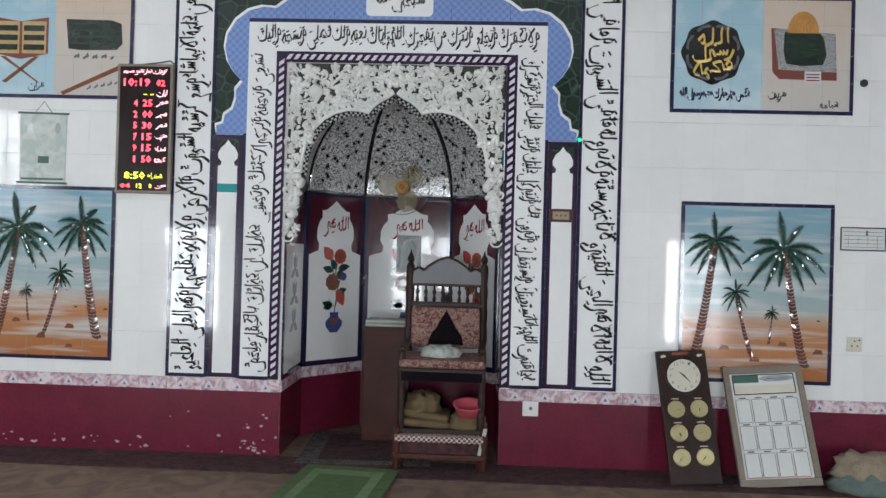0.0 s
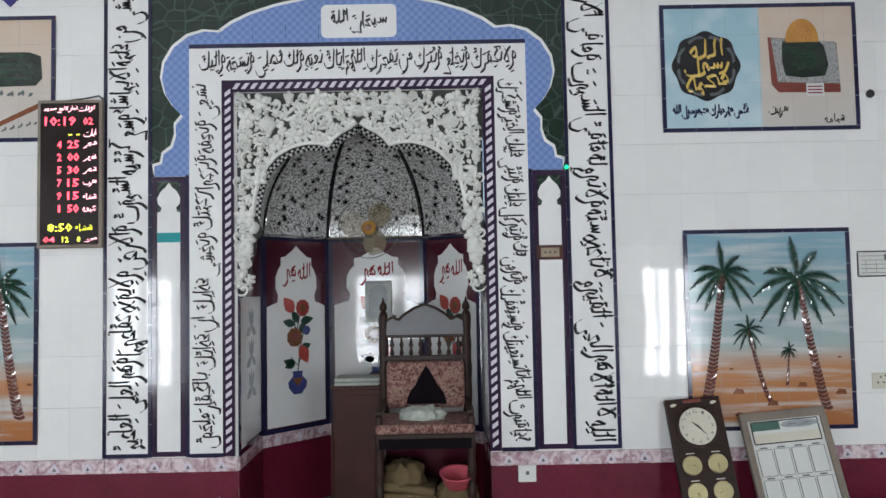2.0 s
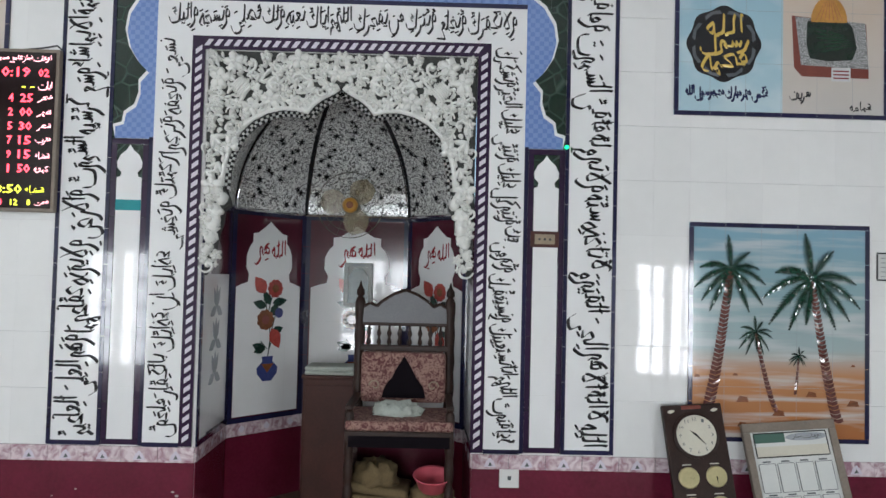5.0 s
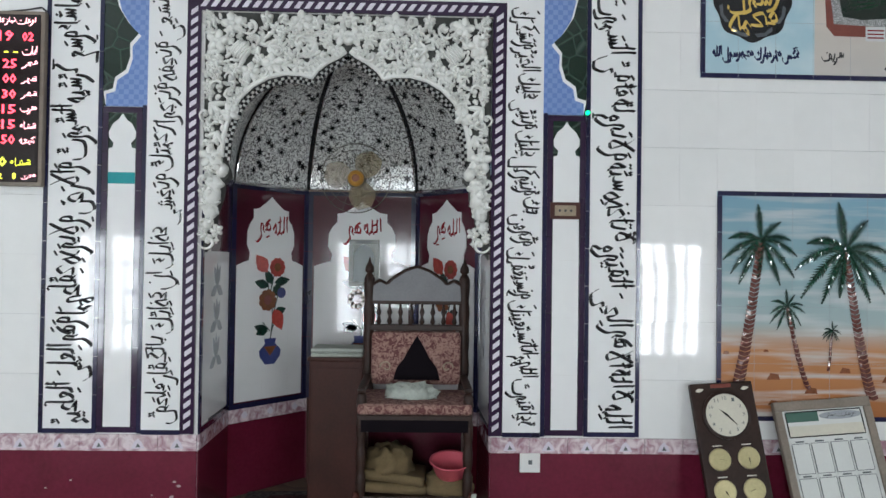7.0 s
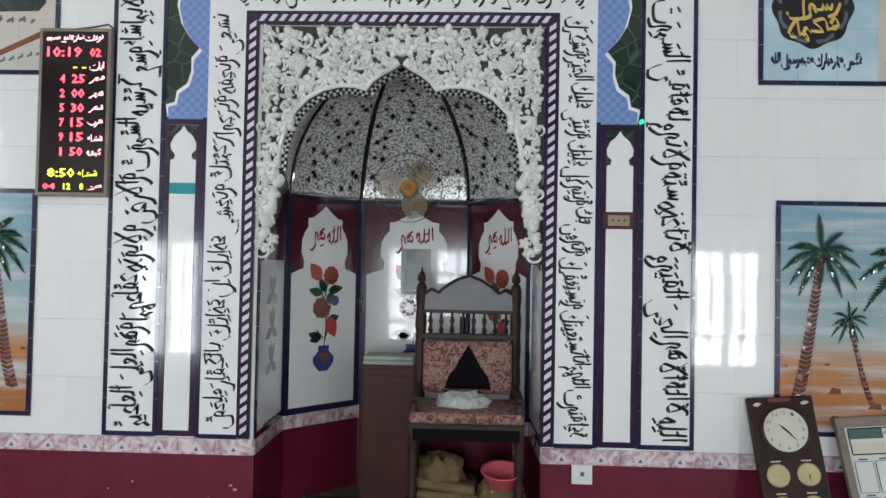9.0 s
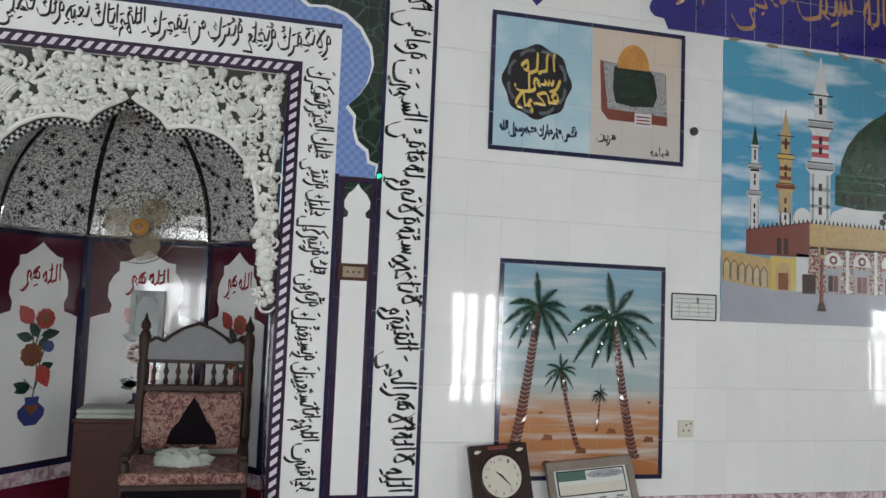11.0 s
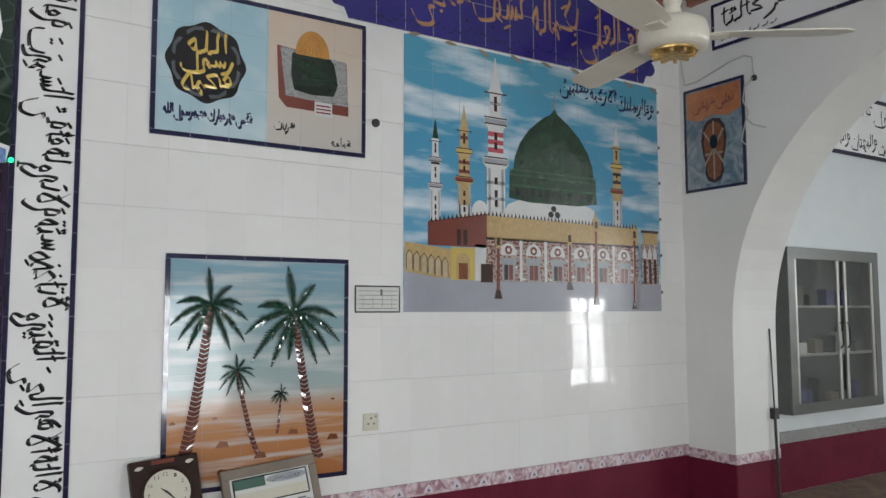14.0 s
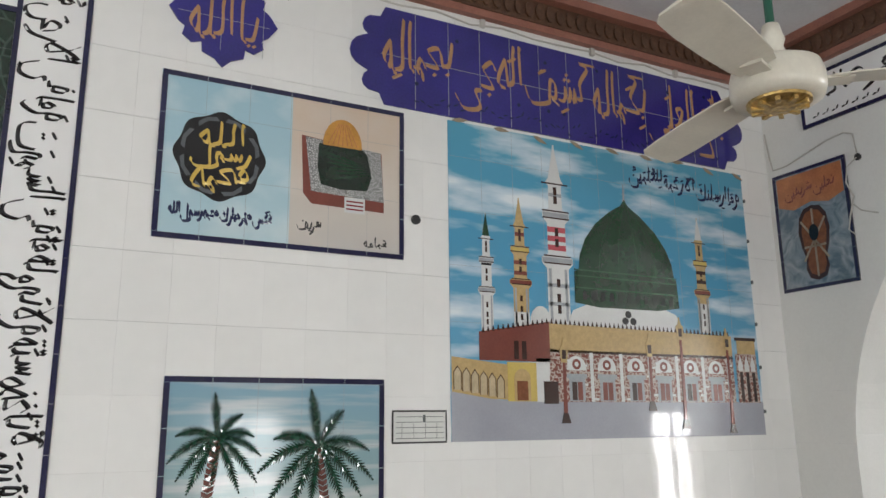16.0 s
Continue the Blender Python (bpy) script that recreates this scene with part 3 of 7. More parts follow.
def add_calligraphy(bm, text, m, width, height, nib=0.075, seed=1, vowels=0.5, deep=0.004):
    """Raised reed-pen writing that fills width x height, centred, in the plane of m; each stroke has a ridge."""
    rnd = random.Random(seed)
    strokes, dots, pos = [], [], 0.0
    for w_, word in enumerate(text.split()):
        i, lift, start, n = 0, rnd.uniform(-0.05, 0.16), pos, len(word)
        if w_ and n <= 2:                  # short words ride above the one before
            lift += 0.10
        while i < n:
            c = word[i]
            if c not in PEN:
                i += 1
                continue
            before = i > 0 and word[i - 1] in PEN and PEN[word[i - 1]][0][2] is not None
            if c == "ل" and i + 1 < n and word[i + 1] in "اأ":
                forms, room, step = LAMALIF, 0.58, 2
            else:
                after = i + 1 < n and word[i + 1] in PEN and PEN[c][0][2] is not None and word[i + 1] != "ء"
                k = 3 if before and after else 1 if before else 2 if after else 0
                forms, room, step = PEN[c][0][k] or PEN[c][0][0], PEN[c][1][k] or PEN[c][1][0], 1
            drop = lift + 0.18 - 0.22 * (pos - start)
            tall = lambda z: 1.5 * z if z < 0.45 else 0.675 + (z - 0.45) * 0.72      # full bodies under the upright strokes
            for st in forms:
                strokes.append([(pos + u, tall(z) + drop) for u, z in st])
            top = max(tall(z) for st in forms for u, z in st) + drop
            low = min(tall(z) for st in forms for u, z in st) + drop
            d = DOTS.get(c, 0)
            for q in range(abs(d)):
                dots.append((pos + room * 0.5 + (0.14 * (q - 0.5) if abs(d) > 1 else 0) * (q < 2), (top + 0.17 if d > 0 else low - 0.17) + (0.12 if q == 2 else 0)))
            if rnd.random() < vowels:
                up = rnd.random() < 0.7
                vz = (max(top, 0.45) + 0.14 if top < 0.8 else 0.72) if up else max(min(low, 0.0) - 0.14, -0.62)
                vu = pos + room * 0.5 + rnd.uniform(-0.05, 0.12)
                strokes.append([(vu - 0.13, vz + 0.07), (vu + 0.13, vz - 0.05)])
                if up and rnd.random() < 0.25:
                    strokes.append([(vu - 0.08, vz + 0.24), (vu - 0.04, vz + 0.14), (vu + 0.02, vz + 0.22), (vu + 0.06, vz + 0.13), (vu + 0.12, vz + 0.2)])
            pos += room
            i += step
        pos += 0.08
    us = [u for st in strokes for u, z in st]
    zs = [z for st in strokes for u, z in st]
    u0, u1, z0, z1 = min(us), max(us), max(min(zs), -0.5), min(max(zs), 1.04)
    half = nib * height / 2
    su, sz = (width - 2 * half) / max(u1 - u0, 0.1), (height - 2 * half) / max(z1 - z0, 0.1)
    place = lambda u, z: Vector(((u0 + u1) / 2 * su - u * su, (min(max(z, z0), z1) - (z0 + z1) / 2) * sz, 0))
    edge = half * Vector((-0.57, 0.82, 0))
    for st in strokes:
        p = [place(*q) for q in st]
        line = []
        for j in range(len(p) - 1):
            a, b, c, d = p[max(j - 1, 0)], p[j], p[j + 1], p[min(j + 2, len(p) - 1)]
            for s in (0.0, 0.25, 0.5, 0.75):
                line.append(0.5 * (2 * b + (c - a) * s + (2 * a - 5 * b + 4 * c - d) * s * s + (3 * b - a - 3 * c + d) * s ** 3))
        line.append(p[-1])
        rows = []
        for j, q in enumerate(line):
            t = j / (len(line) - 1)
            e = edge * (0.55 + 0.45 * min(1.0, 6 * (1 - t), 0.4 + 6 * t)) * (0.55 if len(st) == 2 and abs(st[0][0] - st[1][0]) > 0.2 else 1.0)
            side = (line[min(j + 1, len(line) - 1)] - line[max(j - 1, 0)]).normalized().cross(Vector((0, 0, 1))) * half * 0.24
            if side.dot(e) < 0:
                side = -side
            e = e + side
            rows.append([bm.verts.new(m @ (q - e)), bm.verts.new(m @ (q + Vector((0, 0, deep)))), bm.verts.new(m @ (q + e))])
        for r0, r1 in zip(rows, rows[1:]):
            for k in (0, 1):
                bm.faces.new((r0[k], r1[k], r1[k + 1], r0[k + 1]))
    for u, z in dots:
        c, r = place(u, min(max(z, z0), z1)), half * 1.25
        tip = bm.verts.new(m @ (c + Vector((0, 0, deep))))
        ring = [bm.verts.new(m @ (c + Vector((r * x, r * y, 0)))) for x, y in ((1, 0.25), (0.1, 0.95), (-1, -0.1), (-0.1, -0.95))]
        for k in range(4):
            bm.faces.new((ring[k], ring[(k + 1) % 4], tip))
    return bm


def add_text(bm, text, m, width, height, bold=0.02, arabic=True, deep=0.002, res=2, marks=0, seed=1, nib=0.085):
    """Letters that fill width x height, centred, in the plane of m."""
    if arabic:
        return add_calligraphy(bm, text, m, width, height, nib, seed, min(0.8, marks * 0.08), deep)
    cu = bpy.data.curves.new("lettering", "FONT")
    cu.body = text
    cu.resolution_u, cu.offset, cu.extrude = res, bold, 0.01
    ob = bpy.data.objects.new("lettering", cu)
    scene.collection.objects.link(ob)
    dg = bpy.context.evaluated_depsgraph_get()
    me = bpy.data.meshes.new_from_object(ob.evaluated_get(dg))
    bpy.data.objects.remove(ob)
    co = np.array([v.co[:] for v in me.vertices])
    lo, hi = co.min(0), co.max(0)
    co = (co - (lo + hi) / 2) / np.maximum(hi - lo, 1e-6) * np.array([width, height, deep]) + np.array([0, 0, deep / 2])
    for v, c in zip(me.vertices, co):
        v.co = m @ Vector(c)
    bm.from_mesh(me)
    bpy.data.meshes.remove(me)
    bpy.data.curves.remove(cu)
    return bm


def text_part(name, text, fc, u, z, d, width, height, material, parent, turn=0, **kw):
    m = fc.matrix(u, z, d) @ Matrix.Rotation(radians(turn), 4, "Z")
    return part(name, add_text(bmesh.new(), text, m, width, height, **kw), material, parent)


def border(fc, u0, u1, z0, z1, w, d0, d1, step=0.2, gap=0.0015):
    """A frame laid of short trim tiles."""
    bm = bmesh.new()

    def run(a0, a1, fix0, fix1, vert):
        n = max(1, round((a1 - a0) / step))
        for k in range(n):
            s, e = a0 + (a1 - a0) * k / n + gap, a0 + (a1 - a0) * (k + 1) / n - gap
            add_poly(bm, fc, rect(fix0, fix1, s, e) if vert else rect(s, e, fix0, fix1), d0, d1)
    run(u0, u1, z0, z0 + w, False)
    run(u0, u1, z1 - w, z1, False)
    run(z0 + w, z1 - w, u0, u0 + w, True)
    run(z0 + w, z1 - w, u1 - w, u1, True)
    return bm


def grid_lines(fc, u0, u1, z0, z1, du, dz, d, w=0.0016):
    """Thin joints between the tiles of a picture."""
    bm = bmesh.new()
    u = u0 + du
    while u < u1 - 0.02:
        add_poly(bm, fc, rect(u - w / 2, u + w / 2, z0, z1), d - 0.001, d)
        u += du
    z = z0 + dz
    while z < z1 - 0.02:
        add_poly(bm, fc, rect(u0, u1, z - w / 2, z + w / 2), d - 0.001, d + 0.0002)
        z += dz
    return bm


# ---- the large structure ----
MID = -0.724
NL, NR = -1.48, 0.06                       # jambs of the niche
NICHE = [(NL, W), (-1.485, 6.07), (-1.083, 6.54), (-0.353, 6.54), (0.045, 6.07), (NR, W)]
SPRING = 1.93


def structure(name, bm, material, label, category="wall"):
    return tagged(link(name, bm, material), label, category, kind="structure")


structure("floor", box(LEFT - 0.3, FAR + 0.3, BACK - 3.0, 7.2, -0.12, 0), CARPET, "brown carpeted floor of the prayer hall", "floor")
structure("ceiling", box(LEFT - 0.3, FAR + 0.3, BACK - 0.3, 7.2, TOP, TOP + 0.15), CEIL, "grey-white painted ceiling above the hall", "ceiling")
bm = box(LEFT - 0.3, NL, W, W + 0.2, 0, TOP)
add_box(bm, NR, FAR + 0.3, W, W + 0.2, 0, TOP)
add_box(bm, NL, NR, W, W + 0.2, 2.77, TOP)
wall_front = structure("wall_front", bm, GROUT, "white tiled front wall with an arched prayer niche")
# west wall, with openings for the added fill windows
bm, ys = bmesh.new(), [BACK - 0.3]
for dy, dw in SIDE_FILLS:
    add_box(bm, LEFT - 0.3, LEFT, dy - dw / 2, dy + dw / 2, 0, 1.7)
    add_box(bm, LEFT - 0.3, LEFT, dy - dw / 2, dy + dw / 2, 3.3, TOP)
    ys += [dy - dw / 2, dy + dw / 2]
ys.append(W)
for k in range(0, len(ys), 2):
    add_box(bm, LEFT - 0.3, LEFT, ys[k], ys[k + 1], 0, TOP)
structure("wall_west", bm, PAINT, "white side wall with added unseen grilled windows")
# east wall, with an opening for the added bay window
bm = box(FAR, FAR + 0.3, BACK - 0.3, -0.95, 0, TOP)
add_box(bm, FAR, FAR + 0.3, 0.55, W, 0, TOP)
add_box(bm, FAR, FAR + 0.3, -0.95, 0.55, 0, 1.5)
add_box(bm, FAR, FAR + 0.3, -0.95, 0.55, 3.1, TOP)
structure("wall_east", bm, PAINT, "white wall of the next bay with one added unseen window")
bm, xs = bmesh.new(), [LEFT]
for dx, dw, much in DOORS:
    xs += [dx - dw / 2, dx + dw / 2]
xs.append(FAR)
for k in range(0, len(xs), 2):
    add_box(bm, xs[k], xs[k + 1], BACK - 0.3, BACK, 0, TOP)
for k in range(1, len(xs) - 1, 2):
    add_box(bm, xs[k], xs[k + 1], BACK - 0.3, BACK, HEAD, TOP)
    add_box(bm, xs[k], xs[k + 1], BACK - 0.3, BACK, 0, SILL)
structure("wall_back", bm, PAINT, "white back wall with grilled windows")


def grille(number, m, dw, z0, z1):
    win = thing("window_%d" % number, "white iron grille window in an unseen hall wall", "window", kind="structure")
    win.matrix_world = m
    for j in range(5):
        u = -dw / 2 + 0.03 + (dw - 0.06) * j / 4
        w = 0.065 if j == 2 else 0.04 if j in (0, 4) else 0.03
        part("bar", box(u - w, u + w, -0.02, 0.02, z0, z1, 0.004), IRON, win)
    for z in [z0 + (z1 - z0) * q / 4 for q in range(5)]:
        part("rail", box(-dw / 2, dw / 2, -0.016, 0.016, z - 0.026, z + 0.026, 0.004), IRON, win)


for k, (dx, dw, much) in enumerate(DOORS):
    grille(k + 1, pose(dx, BACK - 0.12, 0), dw, SILL, HEAD)
# grilles of the added west windows, out of view
for k, (dy, dw) in enumerate(SIDE_FILLS):
    grille(k + 5, pose(LEFT - 0.12, dy, 0, 0, 0, 90), dw, 1.7, 3.3)

# grille of the added east window, out of view
grille(7, pose(FAR + 0.12, -0.2, 0, 0, 0, 90), 1.5, 1.5, 3.1)

# side wall with the round arch into the next bay
AC, AZ, AR, TH = 3.02, 1.40, 1.965, 0.52
bm = box(RIGHT, RIGHT + TH, AC + AR, W, 0, AZ)
add_box(bm, RIGHT, RIGHT + TH, BACK, AC - AR, 0, AZ)
EAST = Face((RIGHT, W), (RIGHT, W - 1))    # u runs from the front wall towards the back
c = W - AC
arc = [(c + AR * math.cos(radians(180 - 180 * k / 40)), AZ + AR * math.sin(radians(180 * k / 40))) for k in range(41)]
add_poly(bm, EAST, [(0, AZ)] + arc + [(W - BACK, AZ), (W - BACK, TOP), (0, TOP)], -TH, 0)
structure("wall_arch", bm, PAINT, "white plastered side wall pierced by a round arch")
bm = poly(EAST, rect(0.004, c - AR, 0.004, 0.44), 0.0, 0.006)
structure("dado_pier", bm, MAROON, "maroon painted dado on the arch pier", "dado")
structure("dado_pier_end", box(RIGHT, RIGHT + TH, AC + AR - 0.006, AC + AR, 0.004, 0.44), MAROON, "maroon painted dado round the pier", "dado")
bm = poly(EAST, rect(0.01, c - AR + 0.008, 0.44, 0.51), 0.0, 0.009)
add_box(bm, RIGHT - 0.008, RIGHT + TH, AC + AR - 0.009, AC + AR, 0.44, 0.51)
structure("trim_pier", bm, PINK, "pink marbled border tiles on the pier", "trim")
bm = bmesh.new()
for z in (0.86, 1.16, 1.50, 1.82, 2.14):
    add_poly(bm, EAST, rect(0.002, c - AR, z, z + 0.002), 0.0, 0.0012)
structure("trim_joint", bm, GROUT, "tile joints on the pier", "trim")
# springing ledge of the arch reveal
structure("trim_spring", box(RIGHT - 0.004, RIGHT + TH, AC + AR - 0.012, AC + AR + 0.02, 1.541, 1.553), PAINT, "thin plaster ledge at the arch spring", "trim")

# dado and border along the front wall
dado = structure("dado_front", box(LEFT, NL, W - 0.008, W, 0.004, 0.45), MAROON, "worn maroon painted dado along the front wall", "dado")
structure("dado_east", box(NR, RIGHT, W - 0.008, W, 0.004, 0.45), MAROON, "maroon painted dado along the front wall", "dado")
structure("dado_bay", box(RIGHT + TH, FAR, W - 0.008, W, 0.004, 0.42), MAROON, "maroon painted dado in the next bay", "dado")
bm = bmesh.new()
rnd = random.Random(5)
for k in range(46):
    u = rnd.choice((rnd.uniform(-3.5, -1.5), rnd.uniform(-1.75, -1.49)))
    z = rnd.uniform(0.02, 0.12) if rnd.random() < 0.8 else rnd.uniform(0.1, 0.3)
    r = rnd.uniform(0.003, 0.014)
    add_poly(bm, FRONT, [(u + r * rnd.uniform(0.5, 2) * math.cos(a), z + r * rnd.uniform(0.5, 1.2) * math.sin(a)) for a in [j * math.pi / 4 for j in range(8)]], 0.0082, 0.0086)
part("paint_chip", bm, WEAR, dado)


def border_run(u0, u1, z0, z1, name):
    root = thing(name, "pink marbled border tiles with small arch motifs", "trim", kind="structure")
    n = max(1, round((u1 - u0) / 0.205))
    st = (u1 - u0) / n
    for k in range(n):
        a = u0 + k * st
        p = part("border_tile", box(a + 0.001, a + st - 0.001, W - 0.014, W, z0, z1, 0.002), PINK, root)
        m = a + st / 2
        part("motif", poly(FRONT, [(m - 0.035, z0 + 0.012), (m + 0.035, z0 + 0.012), (m + 0.02, z0 + 0.045), (m, z0 + 0.065), (m - 0.02, z0 + 0.045)], 0.0142, 0.0148), LILAC, p)
        part("motif", poly(FRONT, [(m - 0.012, z0 + 0.018), (m + 0.014, z0 + 0.02), (m, z0 + 0.042)], 0.015, 0.0154), GREYINK, p)


border_run(-3.7, NL, 0.45, 0.535, "trim_left")
border_run(NR, RIGHT, 0.45, 0.53, "trim_right")
structure("trim_bay", box(RIGHT + TH, FAR, W - 0.012, W, 0.42, 0.52), PEARL, "pale border strip in the next bay", "trim")

# cornice under the ceiling
for nm, fc, u0, u1 in (("cornice_front", FRONT, LEFT, RIGHT), ("cornice_side", EAST, 0.14, W - BACK)):
    bm = poly(fc, rect(u0, u1, 3.955, 4.0), 0, 0.05)
    add_poly(bm, fc, rect(u0, u1, 4.14, TOP), 0, 0.12)
    co = structure(nm, bm, CORNICE, "terracotta painted cornice with a carved frieze", "cornice")
    part("frieze", poly(fc, rect(u0, u1, 4.0, 4.14), 0, 0.06), CARVED, co)
    bm = bmesh.new()
    u = max(u0, 0.0) + 0.05
    while u < min(u1, 5.4):
        add_poly(bm, fc, ell(u, 4.07, 0.028, 0.05, 10), 0.06, 0.075)
        u += 0.075
    part("carving", bm, CARVED, co)

# ---- framed calligraphy round the niche ----
surround = thing("mihrab_surround", "blue and white glazed tile surround with black raised calligraphy", "wall decoration", (0, 0, 0))
FRAME_W = (1.30, 1.552)
for s in (-1, 1):
    a, b = sorted((MID + s * FRAME_W[0], MID + s * FRAME_W[1]))
    part("band_tile", poly(FRONT, rect(a, b, 0.565, 3.70), 0.004, 0.013), PLAIN, surround)
    for e in (1.278, 1.553):
        p, q = sorted((MID + s * e, MID + s * (e + 0.022)))
        bm, z = bmesh.new(), 0.54
        while z < 3.70:
            add_poly(bm, FRONT, rect(p, q, z + 0.001, min(z + 0.2, 3.71) - 0.001), 0.004, 0.016)
            z += 0.2
        part("trim", bm, NAVY, surround)
    part("trim", poly(FRONT, rect(a, b, 0.54, 0.565), 0.004, 0.016), NAVY, surround)
part("band_tile", poly(FRONT, rect(MID - 1.30, MID + 1.30, 3.43, 3.70), 0.004, 0.013), PLAIN, surround)
part("trim", poly(FRONT, rect(MID - 1.278, MID + 1.278, 3.405, 3.43), 0.004, 0.016), NAVY, surround)
part("trim", poly(FRONT, rect(MID - 1.575, MID + 1.575, 3.71, 3.735), 0.004, 0.016), NAVY, surround)
KURSI = ("الله لا اله الا هو الحي القيوم لا تاخذه سنة ولا نوم له ما في السموت وما في الارض من ذا",
         "الذي يشفع عنده الا باذنه يعلم ما بين ايديهم وما خلفهم ولا",
         "يحيطون بشئ من علمه الا بما شاء وسع كرسيه السموت والارض ولا يؤده حفظهما وهو العلي العظيم")
text_part("verse", KURSI[0], FRONT, MID + 1.426, 2.13, 0.0132, 3.10, 0.242, INK, surround, turn=-90, deep=0.006, nib=0.066, marks=80, seed=1)
text_part("verse", KURSI[1], FRONT, MID, 3.565, 0.0132, 2.5, 0.225, INK, surround, turn=0, deep=0.006, marks=50, seed=2)
text_part("verse", KURSI[2], FRONT, MID - 1.426, 2.13, 0.0132, 3.10, 0.242, INK, surround, turn=90, deep=0.006, nib=0.066, marks=80, seed=3)

# green marble field, blue arch
YOKE = [(MID + 1.04, 2.252), (MID + 1.04, 3.06), (MID - 1.04, 3.06), (MID - 1.04, 2.252)]
part("marble_field", poly(FRONT, [(MID - 1.277, 2.252), (MID - 1.277, 3.404), (MID + 1.277, 3.404), (MID + 1.277, 2.252)] + YOKE, 0.004, 0.011), GREEN, surround)
part("joint", grid_lines(FRONT, MID - 1.277, MID + 1.277, 3.06, 3.404, 0.205, 0.17, 0.0116), GREYINK, surround)
HALF = [(1.262, 2.30), (1.262, 2.315), (1.215, 2.33), (1.205, 2.39), (1.15, 2.43), (1.128, 2.50), (1.13, 2.57), (1.085, 2.625), (1.14, 2.68), (1.19, 2.76), (1.215, 2.86), (1.20, 2.96), (1.14, 3.06), (1.05, 3.13), (0.95, 3.158), (0.855, 3.15), (0.78, 3.205), (0.66, 3.262), (0.5, 3.312), (0.3, 3.352), (0.12, 3.37)]


def arch_outline(grow):
    left = [(MID - u - grow * 0.6, z + grow * 0.7) for u, z in HALF]
    right = [(MID + u + grow * 0.6, z + grow * 0.7) for u, z in reversed(HALF)]
    return [(MID - 1.262, 2.252)] + left + right + [(MID + 1.262, 2.252)] + YOKE


part("arch_edge", poly(FRONT, arch_outline(0.022), 0.011, 0.0128), PLAIN, surround)
part("blue_field", poly(FRONT, arch_outline(0), 0.011, 0.0142), BLUE, surround)
part("joint", grid_lines(FRONT, MID - 1.06, MID + 1.06, 3.08, 3.20, 0.205, 0.205, 0.0148), NAVY, surround)
pl = []
for cu_, cz_, a0 in ((0.2, 0.07, 0), (-0.2, 0.07, 90), (-0.2, -0.07, 180), (0.2, -0.07, 270)):
    pl += [(MID + 0.012 + u, 3.208 + z) for u, z in ell(cu_, cz_, 0.035, 0.035, 6, a0, a0 + 90)]
plaque = part("plaque", poly(FRONT, pl, 0.0142, 0.017), PLAIN, surround)
text_part("verse", "سبحان الله", FRONT, MID + 0.012, 3.208, 0.0172, 0.36, 0.16, INK, plaque, marks=7)

# slender columns
for s in (-1, 1):
    a, b = sorted((MID + s * 1.07, MID + s * 1.276))
    m = (a + b) / 2
    col = part("column_panel", poly(FRONT, rect(a, b, 0.545, 2.25), 0.004, 0.011), GREEN, surround)
    part("column_edge", border(FRONT, a, b, 0.545, 2.249, 0.03, 0.008, 0.0155), INDIGO, col)
    h = 0.07
    sh = [(-h, 0.56), (h, 0.56), (h, 2.03), (0.05, 2.035), (0.045, 2.06), (0.068, 2.085), (0.07, 2.12), (0.05, 2.16), (0.02, 2.185), (0, 2.215)]
    sh = sh + [(-u, z) for u, z in reversed(sh[2:-1])]
    part("column_shaft", poly(FRONT, [(m + u, z) for u, z in sh], 0.011, 0.0145), PLAIN, col)
    part("joint", grid_lines(FRONT, m - h, m + h, 0.56, 2.03, 1.0, 0.305, 0.0152), GROUT, col)
    if s < 0:
        part("teal_tile", poly(FRONT, rect(m - h, m + h, 1.845, 1.905), 0.0145, 0.016), TEAL, col)
    part("trim", poly(FRONT, rect(*sorted((MID + s * 1.047, MID + s * 1.069)), 0.54, 2.26), 0.004, 0.0165), NAVY, surround)

# inner text frame
for s in (-1, 1):
    a, b = sorted((MID + s * 0.846, MID + s * 1.046))
    part("band_tile", poly(FRONT, rect(a, b, 0.56, 3.05), 0.004, 0.0155), PLAIN, surround)
    part("joint", grid_lines(FRONT, a, b, 0.56, 3.05, 1.0, 0.305, 0.016), GROUT, surround)
    part("trim", poly(FRONT, rect(a, b, 0.535, 0.56), 0.004, 0.0165), NAVY, surround)
part("band_tile", poly(FRONT, rect(MID - 0.846, MID + 0.846, 2.847, 3.05), 0.004, 0.0155), PLAIN, surround)
part("trim", poly(FRONT, rect(MID - 1.047, MID + 1.047, 3.05, 3.076), 0.004, 0.0175), NAVY, surround)
QUNUT = ("دعا قنوت اللهم انا نستعينك ونستغفرك ونومن بك ونتوكل عليك ونثني عليك الخير ونشكرك",
         "ولا نكفرك ونخلع ونترك من يفجرك اللهم اياك نعبد ولك نصلي ونسجد واليك",
         "نسعى ونحفد ونرجوا رحمتك ونخشى عذابك ان عذابك بالكفار ملحق")
text_part("verse", QUNUT[0], FRONT, MID + 0.946, 1.71, 0.0158, 2.24, 0.178, INK, surround, turn=-90, deep=0.003, nib=0.068, marks=56, seed=4)
text_part("verse", QUNUT[1], FRONT, MID, 2.95, 0.0158, 1.98, 0.178, INK, surround, turn=0, deep=0.003, nib=0.068, marks=56, seed=5)
text_part("verse", QUNUT[2], FRONT, MID - 0.946, 1.71, 0.0158, 2.24, 0.178, INK, surround, turn=90, deep=0.003, nib=0.068, marks=52, seed=6)

